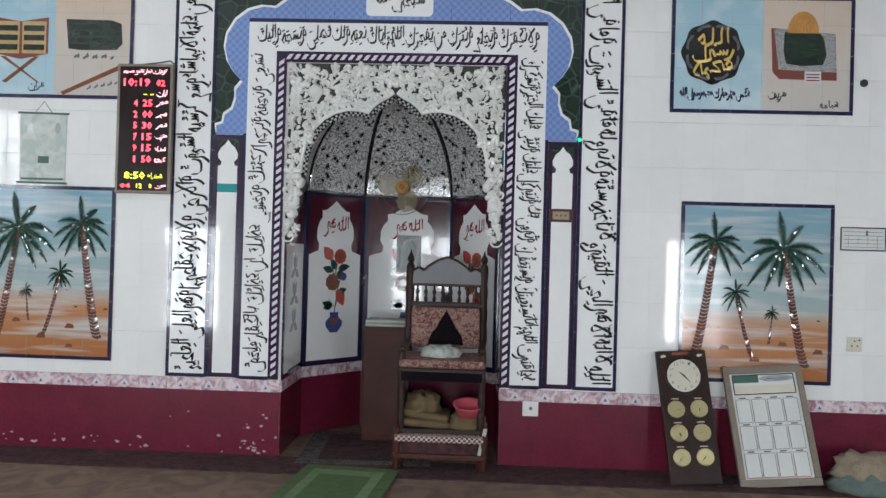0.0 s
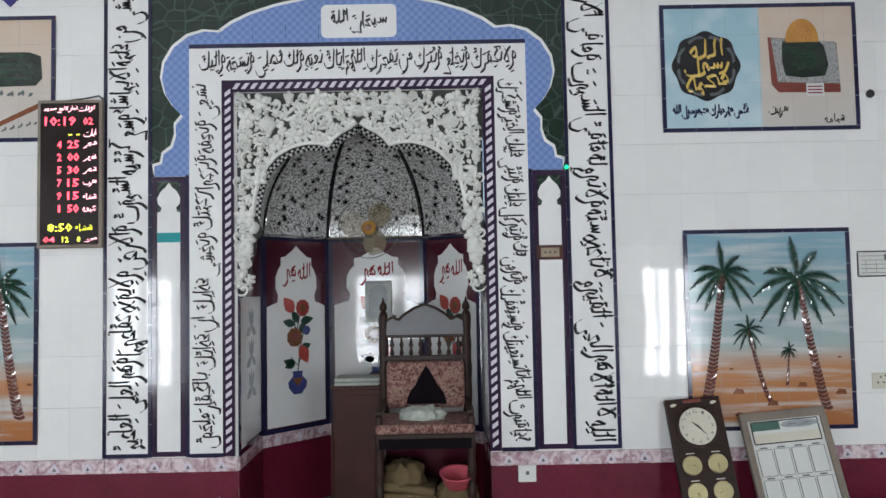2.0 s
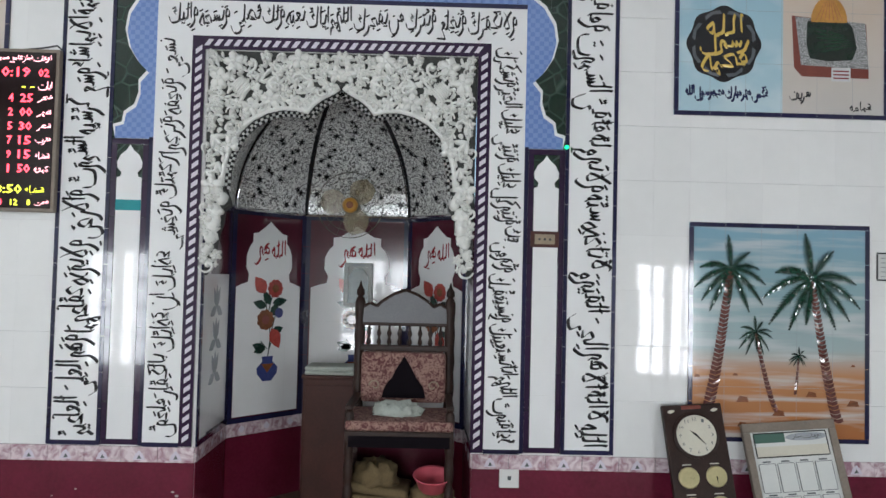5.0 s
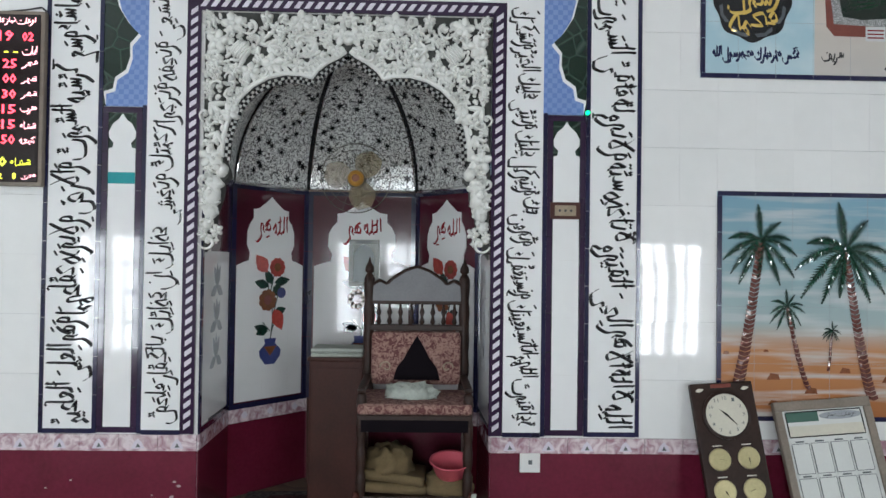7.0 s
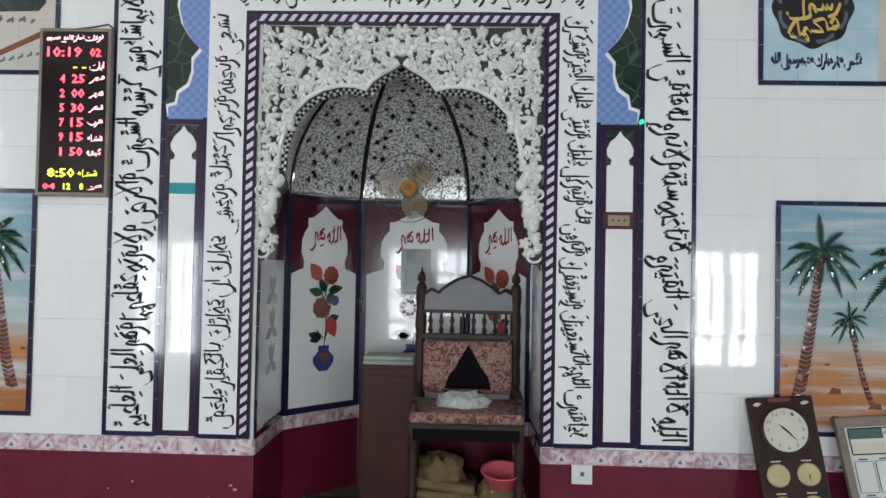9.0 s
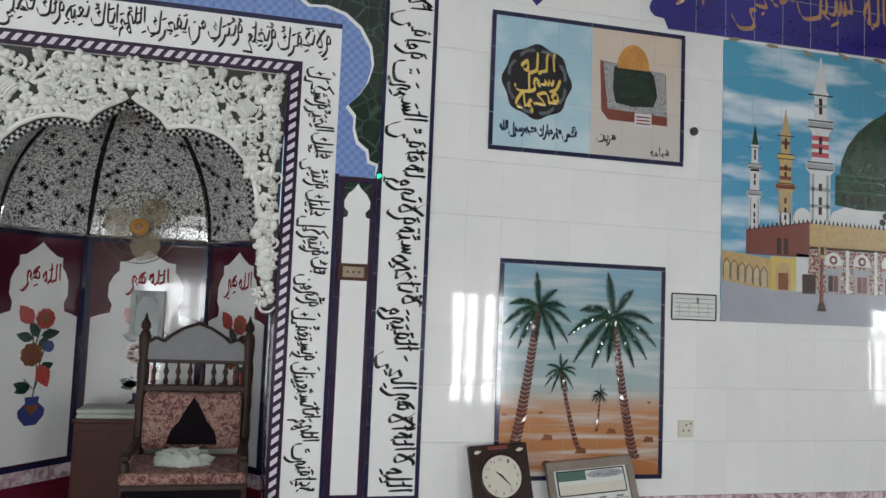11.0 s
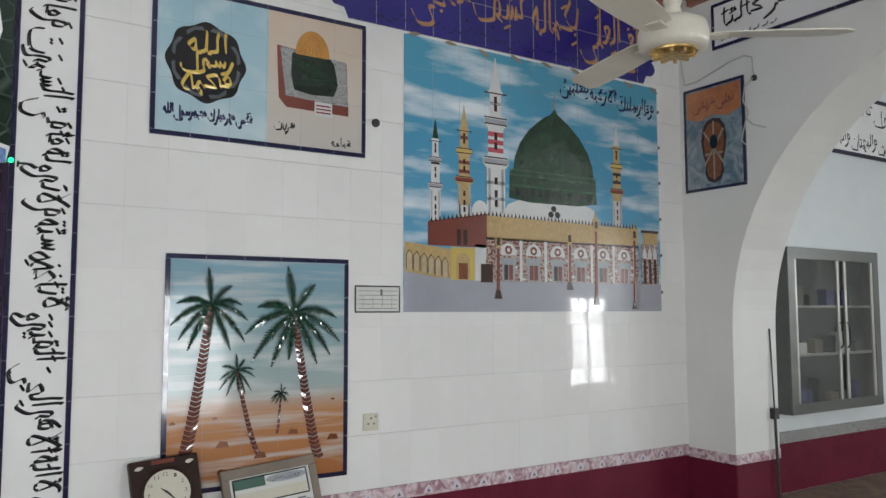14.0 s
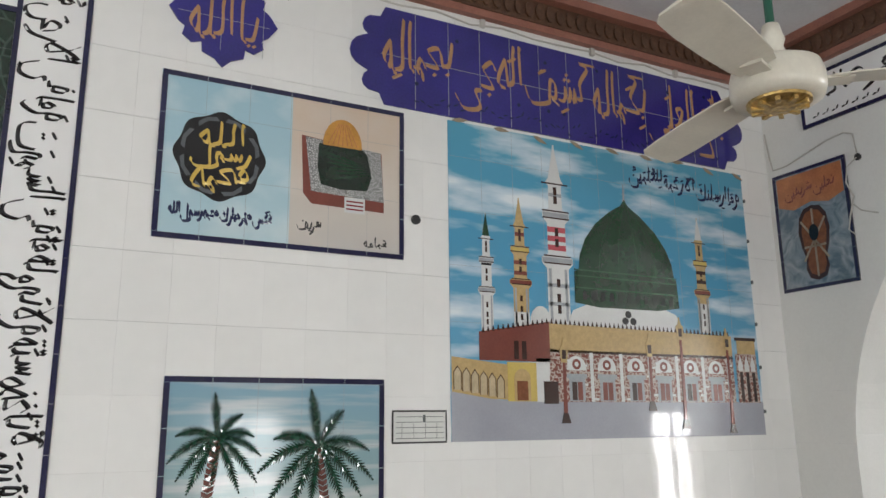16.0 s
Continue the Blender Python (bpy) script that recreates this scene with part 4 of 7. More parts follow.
# candy-striped trim
for s in (-1, 1):
    a, b = sorted((MID + s * 0.772, MID + s * 0.845))
    part("stripe_trim", poly(FRONT, rect(a, b, 0.54, 2.846), 0.002, 0.017), INDIGO, surround)
part("stripe_trim", poly(FRONT, rect(MID - 0.772, MID + 0.772, 2.772, 2.846), 0.002, 0.017), INDIGO, surround)
bm = bmesh.new()
for s in (-1, 1):
    a, b = sorted((MID + s * 0.790, MID + s * 0.826))
    z = 0.56
    while z < 2.77:
        add_poly(bm, FRONT, [(a, z), (b, z + 0.026), (b, z + 0.054), (a, z + 0.028)], 0.017, 0.0184)
        z += 0.0545
u = MID - 0.78
while u < MID + 0.75:
    add_poly(bm, FRONT, [(u, 2.79), (u + 0.028, 2.79), (u + 0.054, 2.827), (u + 0.026, 2.827)], 0.017, 0.0184)
    u += 0.0545
part("stripes", bm, LILAC, surround)

# ---- niche ----
niche = thing("mihrab_niche", "recessed prayer niche with maroon dado and flower tile panels", "niche", (0, 0, 0), kind="structure")
for (ax, ay), (bx, by) in zip(NICHE, NICHE[1:]):
    fc = Face((ax, ay), (bx, by))
    bm = bmesh.new()
    add_poly(bm, fc, rect(0.04 if ay == W else -0.02, fc.length - (0.04 if by == W else -0.02), 0, 2.0), -0.12, 0)
    part("niche_wall", bm, NICHE_MAROON, niche, "maroon glazed niche wall")
ARCHHALF = [(0.0, 0.30), (0.03, 0.275), (0.075, 0.245), (0.105, 0.24), (0.105, 0.20), (0.125, 0.175), (0.14, 0.14), (0.142, 0.08), (0.125, 0.045), (0.13, 0.01), (0.165, 0.0)]


def flower(parent, fc, u, z, r, material, petals=8, core=RUST):
    bm = bmesh.new()
    for k in range(petals):
        a = 2 * math.pi * k / petals
        add_poly(bm, fc, ell(u + 0.62 * r * math.cos(a), z + 0.62 * r * math.sin(a), r * 0.34, r * 0.34, 9), 0.0075, 0.010)
    f = part("flower", bm, material, parent)
    part("flower_core", poly(fc, ell(u, z, r * 0.42, r * 0.42, 12), 0.010, 0.0115), core, f)


def bouquet(parent, fc, m, kind=0):
    bm = bmesh.new()
    stems = [((0, 0.93), (0.02, 1.08), (0.0, 1.26), (0.035, 1.40)), ((0.0, 1.18), (-0.03, 1.34), (-0.06, 1.42)), ((0.01, 1.0), (0.05, 1.1)), ((0.0, 1.0), (-0.06, 1.06)), ((0.02, 1.1), (0.06, 1.24))]
    for st in stems:
        for (u0, z0), (u1, z1) in zip(st, st[1:]):
            add_poly(bm, fc, [(m + u0 - 0.004, z0), (m + u0 + 0.004, z0), (m + u1 + 0.004, z1), (m + u1 - 0.004, z1)], 0.006, 0.0072)
    part("stem", bm, LEAF, parent)
    for u, z, ln, a in ((-0.02, 1.0, 0.09, 160), (0.03, 1.11, 0.08, 20), (-0.02, 1.02, 0.08, 200), (0.02, 1.22, 0.09, 60), (-0.02, 1.29, 0.09, 165), (0.03, 1.31, 0.1, 10), (0.01, 1.3, 0.09, 120)):
        part("leaf", poly(fc, leaf_pts(m + u, z, ln * 1.25, 0.062, a), 0.0062, 0.009), LEAF, parent)
    flower(parent, fc, m + 0.05, 1.41, 0.066, RED, 10)
    flower(parent, fc, m - 0.025, 1.20, 0.074, RUST, 9, BRICKRED)
    part("flower", poly(fc, leaf_pts(m - 0.03, 1.38, 0.14, 0.10, 130), 0.0075, 0.010), RED, parent)
    part("flower", poly(fc, leaf_pts(m + 0.03, 1.14, 0.15, 0.10, -65), 0.0075, 0.010), RED, parent)
    part("flower", poly(fc, ell(m + 0.085, 1.245, 0.035, 0.035, 12), 0.0075, 0.010), POT, parent)
    part("flower_pot", poly(fc, [(m - 0.045, 0.955), (m + 0.045, 0.955), (m + 0.04, 0.92), (m + 0.085, 0.88), (m + 0.08, 0.84), (m + 0.035, 0.79), (m - 0.035, 0.79), (m - 0.08, 0.84), (m - 0.085, 0.88), (m - 0.04, 0.92)], 0.006, 0.0105), POT, parent)
    part("pot_mark", poly(fc, [(m - 0.05, 0.905), (m + 0.05, 0.905), (m, 0.845)], 0.0105, 0.0115), RUST, parent)


for k, ((ax, ay), (bx, by)) in enumerate(zip(NICHE, NICHE[1:])):
    fc = Face((ax, ay), (bx, by))
    L, m = fc.length, fc.length / 2
    nm = "jamb_panel" if k in (0, 4) else "flower_panel"
    pan = part(nm, poly(fc, rect(0.004, L - 0.004, 0.004, 0.45), 0, 0.006), MAROON, niche)
    part("border_tile", poly(fc, rect(0.004, L - 0.004, 0.452, 0.535), 0, 0.009), PINK, pan)
    for q in range(int(L / 0.2)):
        part("motif", poly(fc, leaf_pts(0.12 + q * 0.2, 0.47, 0.05, 0.05, 90), 0.009, 0.0098), LILAC, pan)
    part("edge_trim", border(fc, 0.003, L - 0.003, 0.535, SPRING, 0.032, 0.0, 0.010), NAVY, pan)
    if k in (0, 4):
        part("white_tile", poly(fc, rect(0.05, L - 0.05, 0.58, 1.5), 0, 0.005), PLAIN, pan)
        bm = bmesh.new()
        for z in (0.9, 1.1, 1.3):
            for a in (60, 120, 90, 200, -20):
                add_poly(bm, fc, leaf_pts(m, z, 0.14, 0.06, a), 0.005, 0.007)
        part("leaf", bm, SHADEGLAZE, pan)
        continue
    hw = m - 0.045
    top = 1.44
    pts = [(-hw, 0.575), (hw, 0.575), (hw, top - 0.02)] + [(u * hw / 0.20 if u > 0.16 else u * hw / 0.20, top + z * 1.40) for u, z in reversed(ARCHHALF)]
    pts += [(-u, z) for u, z in reversed(pts[2:-1])]
    wp = part("white_arch_tile", poly(fc, [(m + u, z) for u, z in pts], 0, 0.005), PLAIN, pan)
    part("joint", grid_lines(fc, m - hw, m + hw, 0.575, 1.39, 0.205, 0.305, 0.0054), GROUT, pan)
    text_part("verse", "الله هو", fc, m, 1.655, 0.0052, 0.27, 0.18, CRIMSON, wp, nib=0.075, marks=4, seed=k)
    bouquet(wp, fc, m)
bm = bmesh.new()
for (ax, ay), (bx, by) in zip(NICHE[1:], NICHE[2:-1]):
    fc = Face((ax, ay), (bx, by))
    add_poly(bm, fc, rect(0, fc.length, SPRING - 0.035, SPRING), 0.0, 0.014)
part("cornice_trim", bm, NAVY, niche)

# mirror mosaic half dome
dome = thing("mirror_mosaic_dome", "silvery mirror mosaic half dome with dark ribs and stars", "dome", (0, 0, 0), kind="structure")
CROWN = Vector((MID, W + 0.10, 2.66))
BASE = [Vector((-1.42, W + 0.10, SPRING)), Vector((-1.47, 6.07, SPRING)), Vector((-1.083, 6.53, SPRING)), Vector((-0.353, 6.53, SPRING)), Vector((0.03, 6.07, SPRING)), Vector((-0.03, W + 0.10, SPRING))]


def rib(b, s):
    a = s * math.pi / 2
    k = 1 - math.cos(a)
    return Vector((b.x + (CROWN.x - b.x) * k, b.y + (CROWN.y - b.y) * k, b.z + (CROWN.z - b.z) * math.sin(a)))


rnd = random.Random(9)
NS = 14
for k in range(5):
    bm = bmesh.new()
    a = [bm.verts.new(rib(BASE[k], j / NS)) for j in range(NS)]
    b = [bm.verts.new(rib(BASE[k + 1], j / NS)) for j in range(NS)]
    tip = bm.verts.new(CROWN)
    for j in range(NS - 1):
        bm.faces.new((a[j], b[j], b[j + 1], a[j + 1]))
    bm.faces.new((a[-1], b[-1], tip))
    seg = part("dome_segment", bm, MOSAIC, dome)
    bm = bmesh.new()
    n = 40 if 0 < k < 4 else 10
    for q in range(n):
        s, f = (0.05 + 0.8 * ((q * 0.618) % 1)), 0.08 + 0.84 * rnd.random()
        p = rib(BASE[k], s).lerp(rib(BASE[k + 1], s), f)
        du = (rib(BASE[k + 1], s) - rib(BASE[k], s)).normalized()
        dv = (rib(BASE[k], s + 0.02).lerp(rib(BASE[k + 1], s + 0.02), f) - p).normalized()
        nn = du.cross(dv)
        if nn.y > 0:
            nn = -nn
        r0, ph = rnd.choice((0.030, 0.036, 0.027)), rnd.random()
        vs = [bm.verts.new(p + nn * 0.004 + (r0 if j % 2 == 0 else r0 * 0.38) * (math.cos(j * math.pi / 6 + ph) * du + math.sin(j * math.pi / 6 + ph) * dv)) for j in range(12)]
        bm.faces.new(vs)
    part("star_inlay", bm, STAR, seg)
for k in range(1, 5):
    part("rib", tube([rib(BASE[k], j / 20) + Vector((0, -0.004, 0)) for j in range(20)], 0.013, 6), STAR, dome)
    part("rib_edge", tube([rib(BASE[k], j / 20) + Vector((0.018 if k < 3 else -0.018, -0.006, 0)) for j in range(20)], 0.005, 5), CHROME, dome)
bm = bmesh.new()
for a, b in zip(BASE, BASE[1:]):
    add_tube(bm, [a, b], 0.012, 6)
part("base_moulding", bm, CHROME, dome)
structure("niche_vault_cover", box(NL - 0.15, NR + 0.15, W + 0.2, 6.8, 2.72, 2.8), GROUT, "masonry above the niche", "wall")

# ---- stucco spandrel with lobed arch ----
stucco = thing("stucco_arch", "white carved stucco spandrel with scrolling flowers over a lobed arch", "stucco", (0, 0, 0))
LOBE = [(0.0, 2.556), (0.035, 2.53), (0.10, 2.495), (0.15, 2.455), (0.178, 2.412), (0.24, 2.43), (0.32, 2.432), (0.41, 2.41), (0.49, 2.365), (0.56, 2.295), (0.61, 2.2), (0.638, 2.09), (0.645, 1.98), (0.625, 1.925), (0.62, 1.895), (0.655, 1.86), (0.66, 1.79), (0.69, 1.70), (0.70, 1.6), (0.735, 1.52), (0.765, 1.47)]
def add_blob(bm, u, z, d, ru, rz, rd, ang=0.0):
    """A rounded petal or bead."""
    c, s = math.cos(ang), math.sin(ang)
    rings = []
    for i, (w, h) in enumerate(((1.0, -0.6), (1.0, 0.1), (0.78, 0.65), (0.35, 0.95))):
        ring = []
        for k in range(8):
            x, y = ru * w * math.cos(k * math.pi / 4), rz * w * math.sin(k * math.pi / 4)
            ring.append(bm.verts.new(FRONT.at(u + c * x - s * y, z + s * x + c * y, d + rd * h)))
        rings.append(ring)
    for a, b in zip(rings, rings[1:]):
        for k in range(8):
            bm.faces.new((a[k], a[(k + 1) % 8], b[(k + 1) % 8], b[k]))
    bm.faces.new(rings[-1])


for s in (-1, 1):
    pts = [(MID + s * u, z) for u, z in LOBE] + [(MID + s * 0.77, 2.77), (MID, 2.77)]
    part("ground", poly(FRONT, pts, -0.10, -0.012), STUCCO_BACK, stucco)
    bm = bmesh.new()
    add_tube(bm, [FRONT.at(MID + s * (u + 0.012), z + 0.016, 0.004) for u, z in LOBE[:13]], 0.014, 8)
    for (u0, z0), (u1, z1) in zip(LOBE[:13], LOBE[1:13]):
        for t in (0.2, 0.7):
            add_blob(bm, MID + s * (u0 + (u1 - u0) * t + 0.025), z0 + (z1 - z0) * t + 0.03, 0.004, 0.022, 0.013, 0.016, s * (0.6 + 2.2 * u0))
    part("arch_moulding", bm, STUCCO, stucco, smooth=True)
    dark, bright, n = bmesh.new(), bmesh.new(), 0
    for (u0, z0), (u1, z1) in zip(LOBE[:13], LOBE[1:13]):          # checkered mirror edging
        ln = math.hypot(u1 - u0, z1 - z0)
        nu, nz = (z1 - z0) / ln, -(u1 - u0) / ln
        k = max(1, round(ln / 0.017))
        for j in range(k):
            n += 1
            for row in range(2):
                p, q, r0, r1 = j / k, (j + 0.95) / k, row * 0.015, row * 0.015 + 0.0145
                ua, za, ub, zb = u0 + (u1 - u0) * p, z0 + (z1 - z0) * p, u0 + (u1 - u0) * q, z0 + (z1 - z0) * q
                add_poly(bright if (n + row) % 2 else dark, FRONT, [(MID + s * (uu + nu * rr), zz + nz * rr) for uu, zz, rr in ((ua, za, r0), (ub, zb, r0), (ub, zb, r1), (ua, za, r1))], -0.03, -0.006)
    part("mirror_check", bright, MIRROR, stucco)["kind"] = "stuff"
    part("dark_check", dark, STAR, stucco)["kind"] = "stuff"


def inside_spandrel(u, z):
    """u: distance from the middle line."""
    if u > 0.745 or z > 2.75 or u < 0.01:
        return False
    for (u0, z0), (u1, z1) in zip(LOBE, LOBE[1:13]):
        if u0 <= u <= u1:
            return z > z0 + (z1 - z0) * (u - u0) / max(1e-6, u1 - u0) + 0.045
    return u > 0.675 and z > 1.55


def add_scroll(bm, u, z, r, turn, hand, s):
    pts, rad = [], []
    for j in range(15):
        t = j / 14
        a = turn + hand * t * 4.6
        rr = r * (1 - 0.78 * t)
        pts.append(FRONT.at(MID + s * (u + rr * math.cos(a)), z + rr * math.sin(a), 0.018 + 0.014 * t))
        rad.append(0.0085 * (0.6 + 0.9 * t))
    add_tube(bm, pts, rad, 5)


rnd = random.Random(21)
spots = []
for tries in range(9000):
    u, z = rnd.uniform(0.01, 0.745), rnd.uniform(1.55, 2.75)
    r = rnd.choice((0.062, 0.052, 0.044, 0.034, 0.026))
    if inside_spandrel(u, z) and inside_spandrel(min(u + r * 0.5, 0.74), z) and all(math.hypot(u - a, z - b) > (r + q) * 0.66 for a, b, q in spots):
        if math.hypot(u - 0.56, z - 2.56) > r + 0.06:
            spots.append((u, z, r))
kinds = [rnd.random() for _ in spots]
for s in (-1, 1):
    bms, bmf, bml = bmesh.new(), bmesh.new(), bmesh.new()
    rn = random.Random(4)
    for (u, z, r), kd in zip(spots, kinds):
        ph, hand = rn.uniform(0, 6.28), rn.choice((-1, 1))
        if kd < 0.34 and r > 0.025:
            add_scroll(bms, u, z, r, ph, hand, s)
            add_blob(bms, MID + s * u, z, 0.02, r * 0.3, r * 0.3, 0.02)
        elif kd < 0.74:
            n = 5
            for k in range(n):
                a = ph + 2 * math.pi * k / n
                add_blob(bmf, MID + s * (u + 0.55 * r * math.cos(a)), z + 0.55 * r * math.sin(a), 0.006, r * 0.5, r * 0.36, 0.018 + 0.01 * rn.random(), a if s > 0 else math.pi - a)
            add_blob(bmf, MID + s * u, z, 0.02, r * 0.25, r * 0.25, 0.014)
        else:
            for k in range(3):
                a = ph + (k - 1) * 0.8
                add_blob(bml, MID + s * (u + 0.5 * r * math.cos(a)), z + 0.5 * r * math.sin(a), 0.004, r * 0.75, r * 0.26, 0.022, a if s > 0 else math.pi - a)
    for q in range(1500):                   # small beads and leaf tips between
        u, z = rn.uniform(0.01, 0.745), rn.uniform(1.55, 2.75)
        if inside_spandrel(u, z):
            add_blob(bml, MID + s * u, z, rn.uniform(-0.008, 0.002), rn.uniform(0.010, 0.030), rn.uniform(0.007, 0.013), 0.010, rn.uniform(0, 3.1))
    part("scroll", bms, STUCCO, stucco, smooth=True)["kind"] = "stuff"
    part("blossom", bmf, STUCCO, stucco, smooth=True)["kind"] = "stuff"
    part("leaf", bml, STUCCO, stucco, smooth=True)["kind"] = "stuff"
    bm = bmesh.new()                       # fluted bud
    ang = radians(50 if s < 0 else 130)
    for k in range(-3, 4):
        off = k * 0.013
        cu_, cz_ = MID + s * 0.565, 2.565
        add_blob(bm, cu_ - off * math.sin(ang), cz_ + off * math.cos(ang), 0.008 + 0.012 * (3 - abs(k)) / 3, 0.058 - 0.004 * abs(k), 0.009, 0.02, ang)
    part("fluted_bud", bm, STUCCO, stucco, smooth=True)
    bm = bmesh.new()                       # corbel
    for u, z, r in ((0.655, 1.925, 0.04), (0.69, 1.86, 0.045), (0.70, 1.79, 0.05), (0.715, 1.71, 0.045), (0.73, 1.64, 0.035), (0.68, 1.97, 0.035), (0.745, 1.57, 0.022)):
        add_blob(bm, MID + s * u, z, 0.0, r, r * 0.8, 0.04, rn.uniform(0, 3))
        add_blob(bm, MID + s * (u + 0.015), z + 0.015, 0.02, r * 0.5, r * 0.4, 0.035, rn.uniform(0, 3))
    part("corbel", bm, STUCCO, stucco, smooth=True)


# ---- glazed pictures on the wall ----
def picture(name, label, u0, u1, z0, z1, ground, edge=True, group="", w=0.025, d=0.013, joints=0.205):
    p = thing(name, label, "tile picture", FRONT.at((u0 + u1) / 2, z0, 0.01), group)
    p.location = (0, 0, 0)
    part("ground", poly(FRONT, rect(u0, u1, z0, z1), 0.002, d), ground, p)
    if edge:
        part("edge_trim", border(FRONT, u0, u1, z0, z1, w, 0.004, d + 0.004, 0.205), NAVY, p)
    part("joint", grid_lines(FRONT, u0, u1, z0, z1, joints, 0.305, d + 0.0006, 0.0014), SHADEGLAZE, p)
    return p


def palm_tree(pic, cu_, cz_, bu, bz, r, wid, seed):
    """Raised enamel palm: crown at cu_, cz_; foot at bu, bz."""
    rn = random.Random(seed)
    tr = bmesh.new()
    n = max(6, int((cz_ - bz) / 0.024))
    for k in range(n):                     # ringed trunk
        t0, t1 = k / n, (k + 0.86) / n
        f = lambda t: bu + (cu_ - bu) * (t ** 0.75)
        w0, w1 = wid * (1.15 - 0.45 * t0), wid * (1.3 - 0.45 * t1)
        za, zb = bz + (cz_ - bz) * t0, bz + (cz_ - bz) * t1
        lo_, hi_ = 0.0165 + 0.004 * rn.random(), 0.0170 + 0.005 * rn.random()
        sp0, sp1 = FRONT.at(f(t0), za - wid * 0.2, lo_), FRONT.at(f(t1), zb - wid * 0.2, hi_)
        for sgn in (-1, 1):
            vs = [tr.verts.new(p) for p in (sp0, FRONT.at(f(t0) + sgn * w0 / 2, za, 0.0134 + 0.004 * rn.random()), FRONT.at(f(t1) + sgn * w1 / 2, zb, 0.0140 + 0.005 * rn.random()), sp1)]
            tr.faces.new(vs if sgn > 0 else list(reversed(vs)))
    tree = part("painted_palm", tr, BARK, pic)
    for k, a in enumerate((98, 62, 30, 4, -32, -62, -92, -122, -155, 176, 142)):
        a += rn.uniform(-8, 8)
        ln = r * rn.uniform(0.85, 1.05)
        bm = bmesh.new()
        c, s = math.cos(radians(a)), math.sin(radians(a))
        steps = 20 if r > 0.15 else 12
        pts = [(cu_ + c * ln * t, cz_ + s * ln * t - 0.55 * ln * t * t * abs(c)) for t in [j / steps for j in range(steps + 1)]]
        for j in range(steps):
            (u0, z0), (u1, z1) = pts[j], pts[j + 1]
            dx, dz = u1 - u0, z1 - z0
            q = math.hypot(dx, dz)
            nx, nz = -dz / q, dx / q
            w = r * 0.125 * math.sin(math.pi * (0.16 + 0.80 * (j + 0.5) / steps)) * rn.uniform(0.8, 1.1)
            fx, fz = dx / q * w * 0.75, dz / q * w * 0.75
            for sgn in (1, -1):            # ridged leaflets, each at its own tilt
                top = 0.0180 + 0.003 * rn.random()
                tip = (u1 + sgn * nx * w + fx, z1 + sgn * nz * w + fz, 0.0138 + 0.003 * rn.random())
                mid = ((u0 + u1) / 2 + sgn * nx * w * 0.45 + fx * 0.4, (z0 + z1) / 2 + sgn * nz * w * 0.45 + fz * 0.4, 0.0180 + 0.004 * rn.random())
                v0, v1, vt, vm = [bm.verts.new(FRONT.at(*p)) for p in ((u0, z0, top), (u1 + dx * 0.25, z1 + dz * 0.25, 0.0145 + 0.003 * rn.random()), tip, mid)]
                for tri in ((v0, v1, vm), (v1, vt, vm), (v0, vm, vt)):
                    bm.faces.new(tri if sgn < 0 else tri[::-1])
        part("frond", bm, PALMLEAF, tree)


def palm_picture(u0, z0, label, mirrored=False):
    w, h = 1.028, 1.228
    pic = picture("palm_picture", label, u0, u0 + w, z0, z0 + h, SEA, group="palm tile pictures")
    U, Z = (lambda f: u0 + (1 - f if mirrored else f) * w), (lambda f: z0 + h * (1 - f))
    palm_tree(pic, U(0.23), Z(0.215), U(0.10), Z(0.87), 0.215, 0.055, 1)
    palm_tree(pic, U(0.68), Z(0.25), U(0.83), Z(0.90), 0.27, 0.05, 2)
    palm_tree(pic, U(0.37), Z(0.50), U(0.49), Z(0.86), 0.105, 0.026, 3)
    palm_tree(pic, U(0.61), Z(0.605), U(0.59), Z(0.78), 0.055, 0.014, 4)
    for fu, fz, r in ((0.30, 0.82, 0.035), (0.30, 0.93, 0.026), (0.68, 0.79, 0.03), (0.91, 0.83, 0.034), (0.26, 0.70, 0.014), (0.91, 0.65, 0.012), (0.05, 0.71, 0.016), (0.5, 0.88, 0.035)):
        part("rock", poly(FRONT, [(U(fu) - r, Z(fz)), (U(fu) + r, Z(fz)), (U(fu) + r * 0.8, Z(fz) + r * 0.8), (U(fu) - r * 0.4, Z(fz) + r)], 0.0132, 0.0165), RUST, pic)


palm_picture(1.266, 0.632, "glazed tile picture of palms on a sandy shore")
palm_picture(-3.722, 0.632, "glazed tile picture of palms on sand under the clock", True)


def relic_text(pic, txt, u, z, w, h, m=INK):
    text_part("caption", txt, FRONT, u, z, 0.0134, w, h, m, pic, nib=0.12, deep=0.0012)


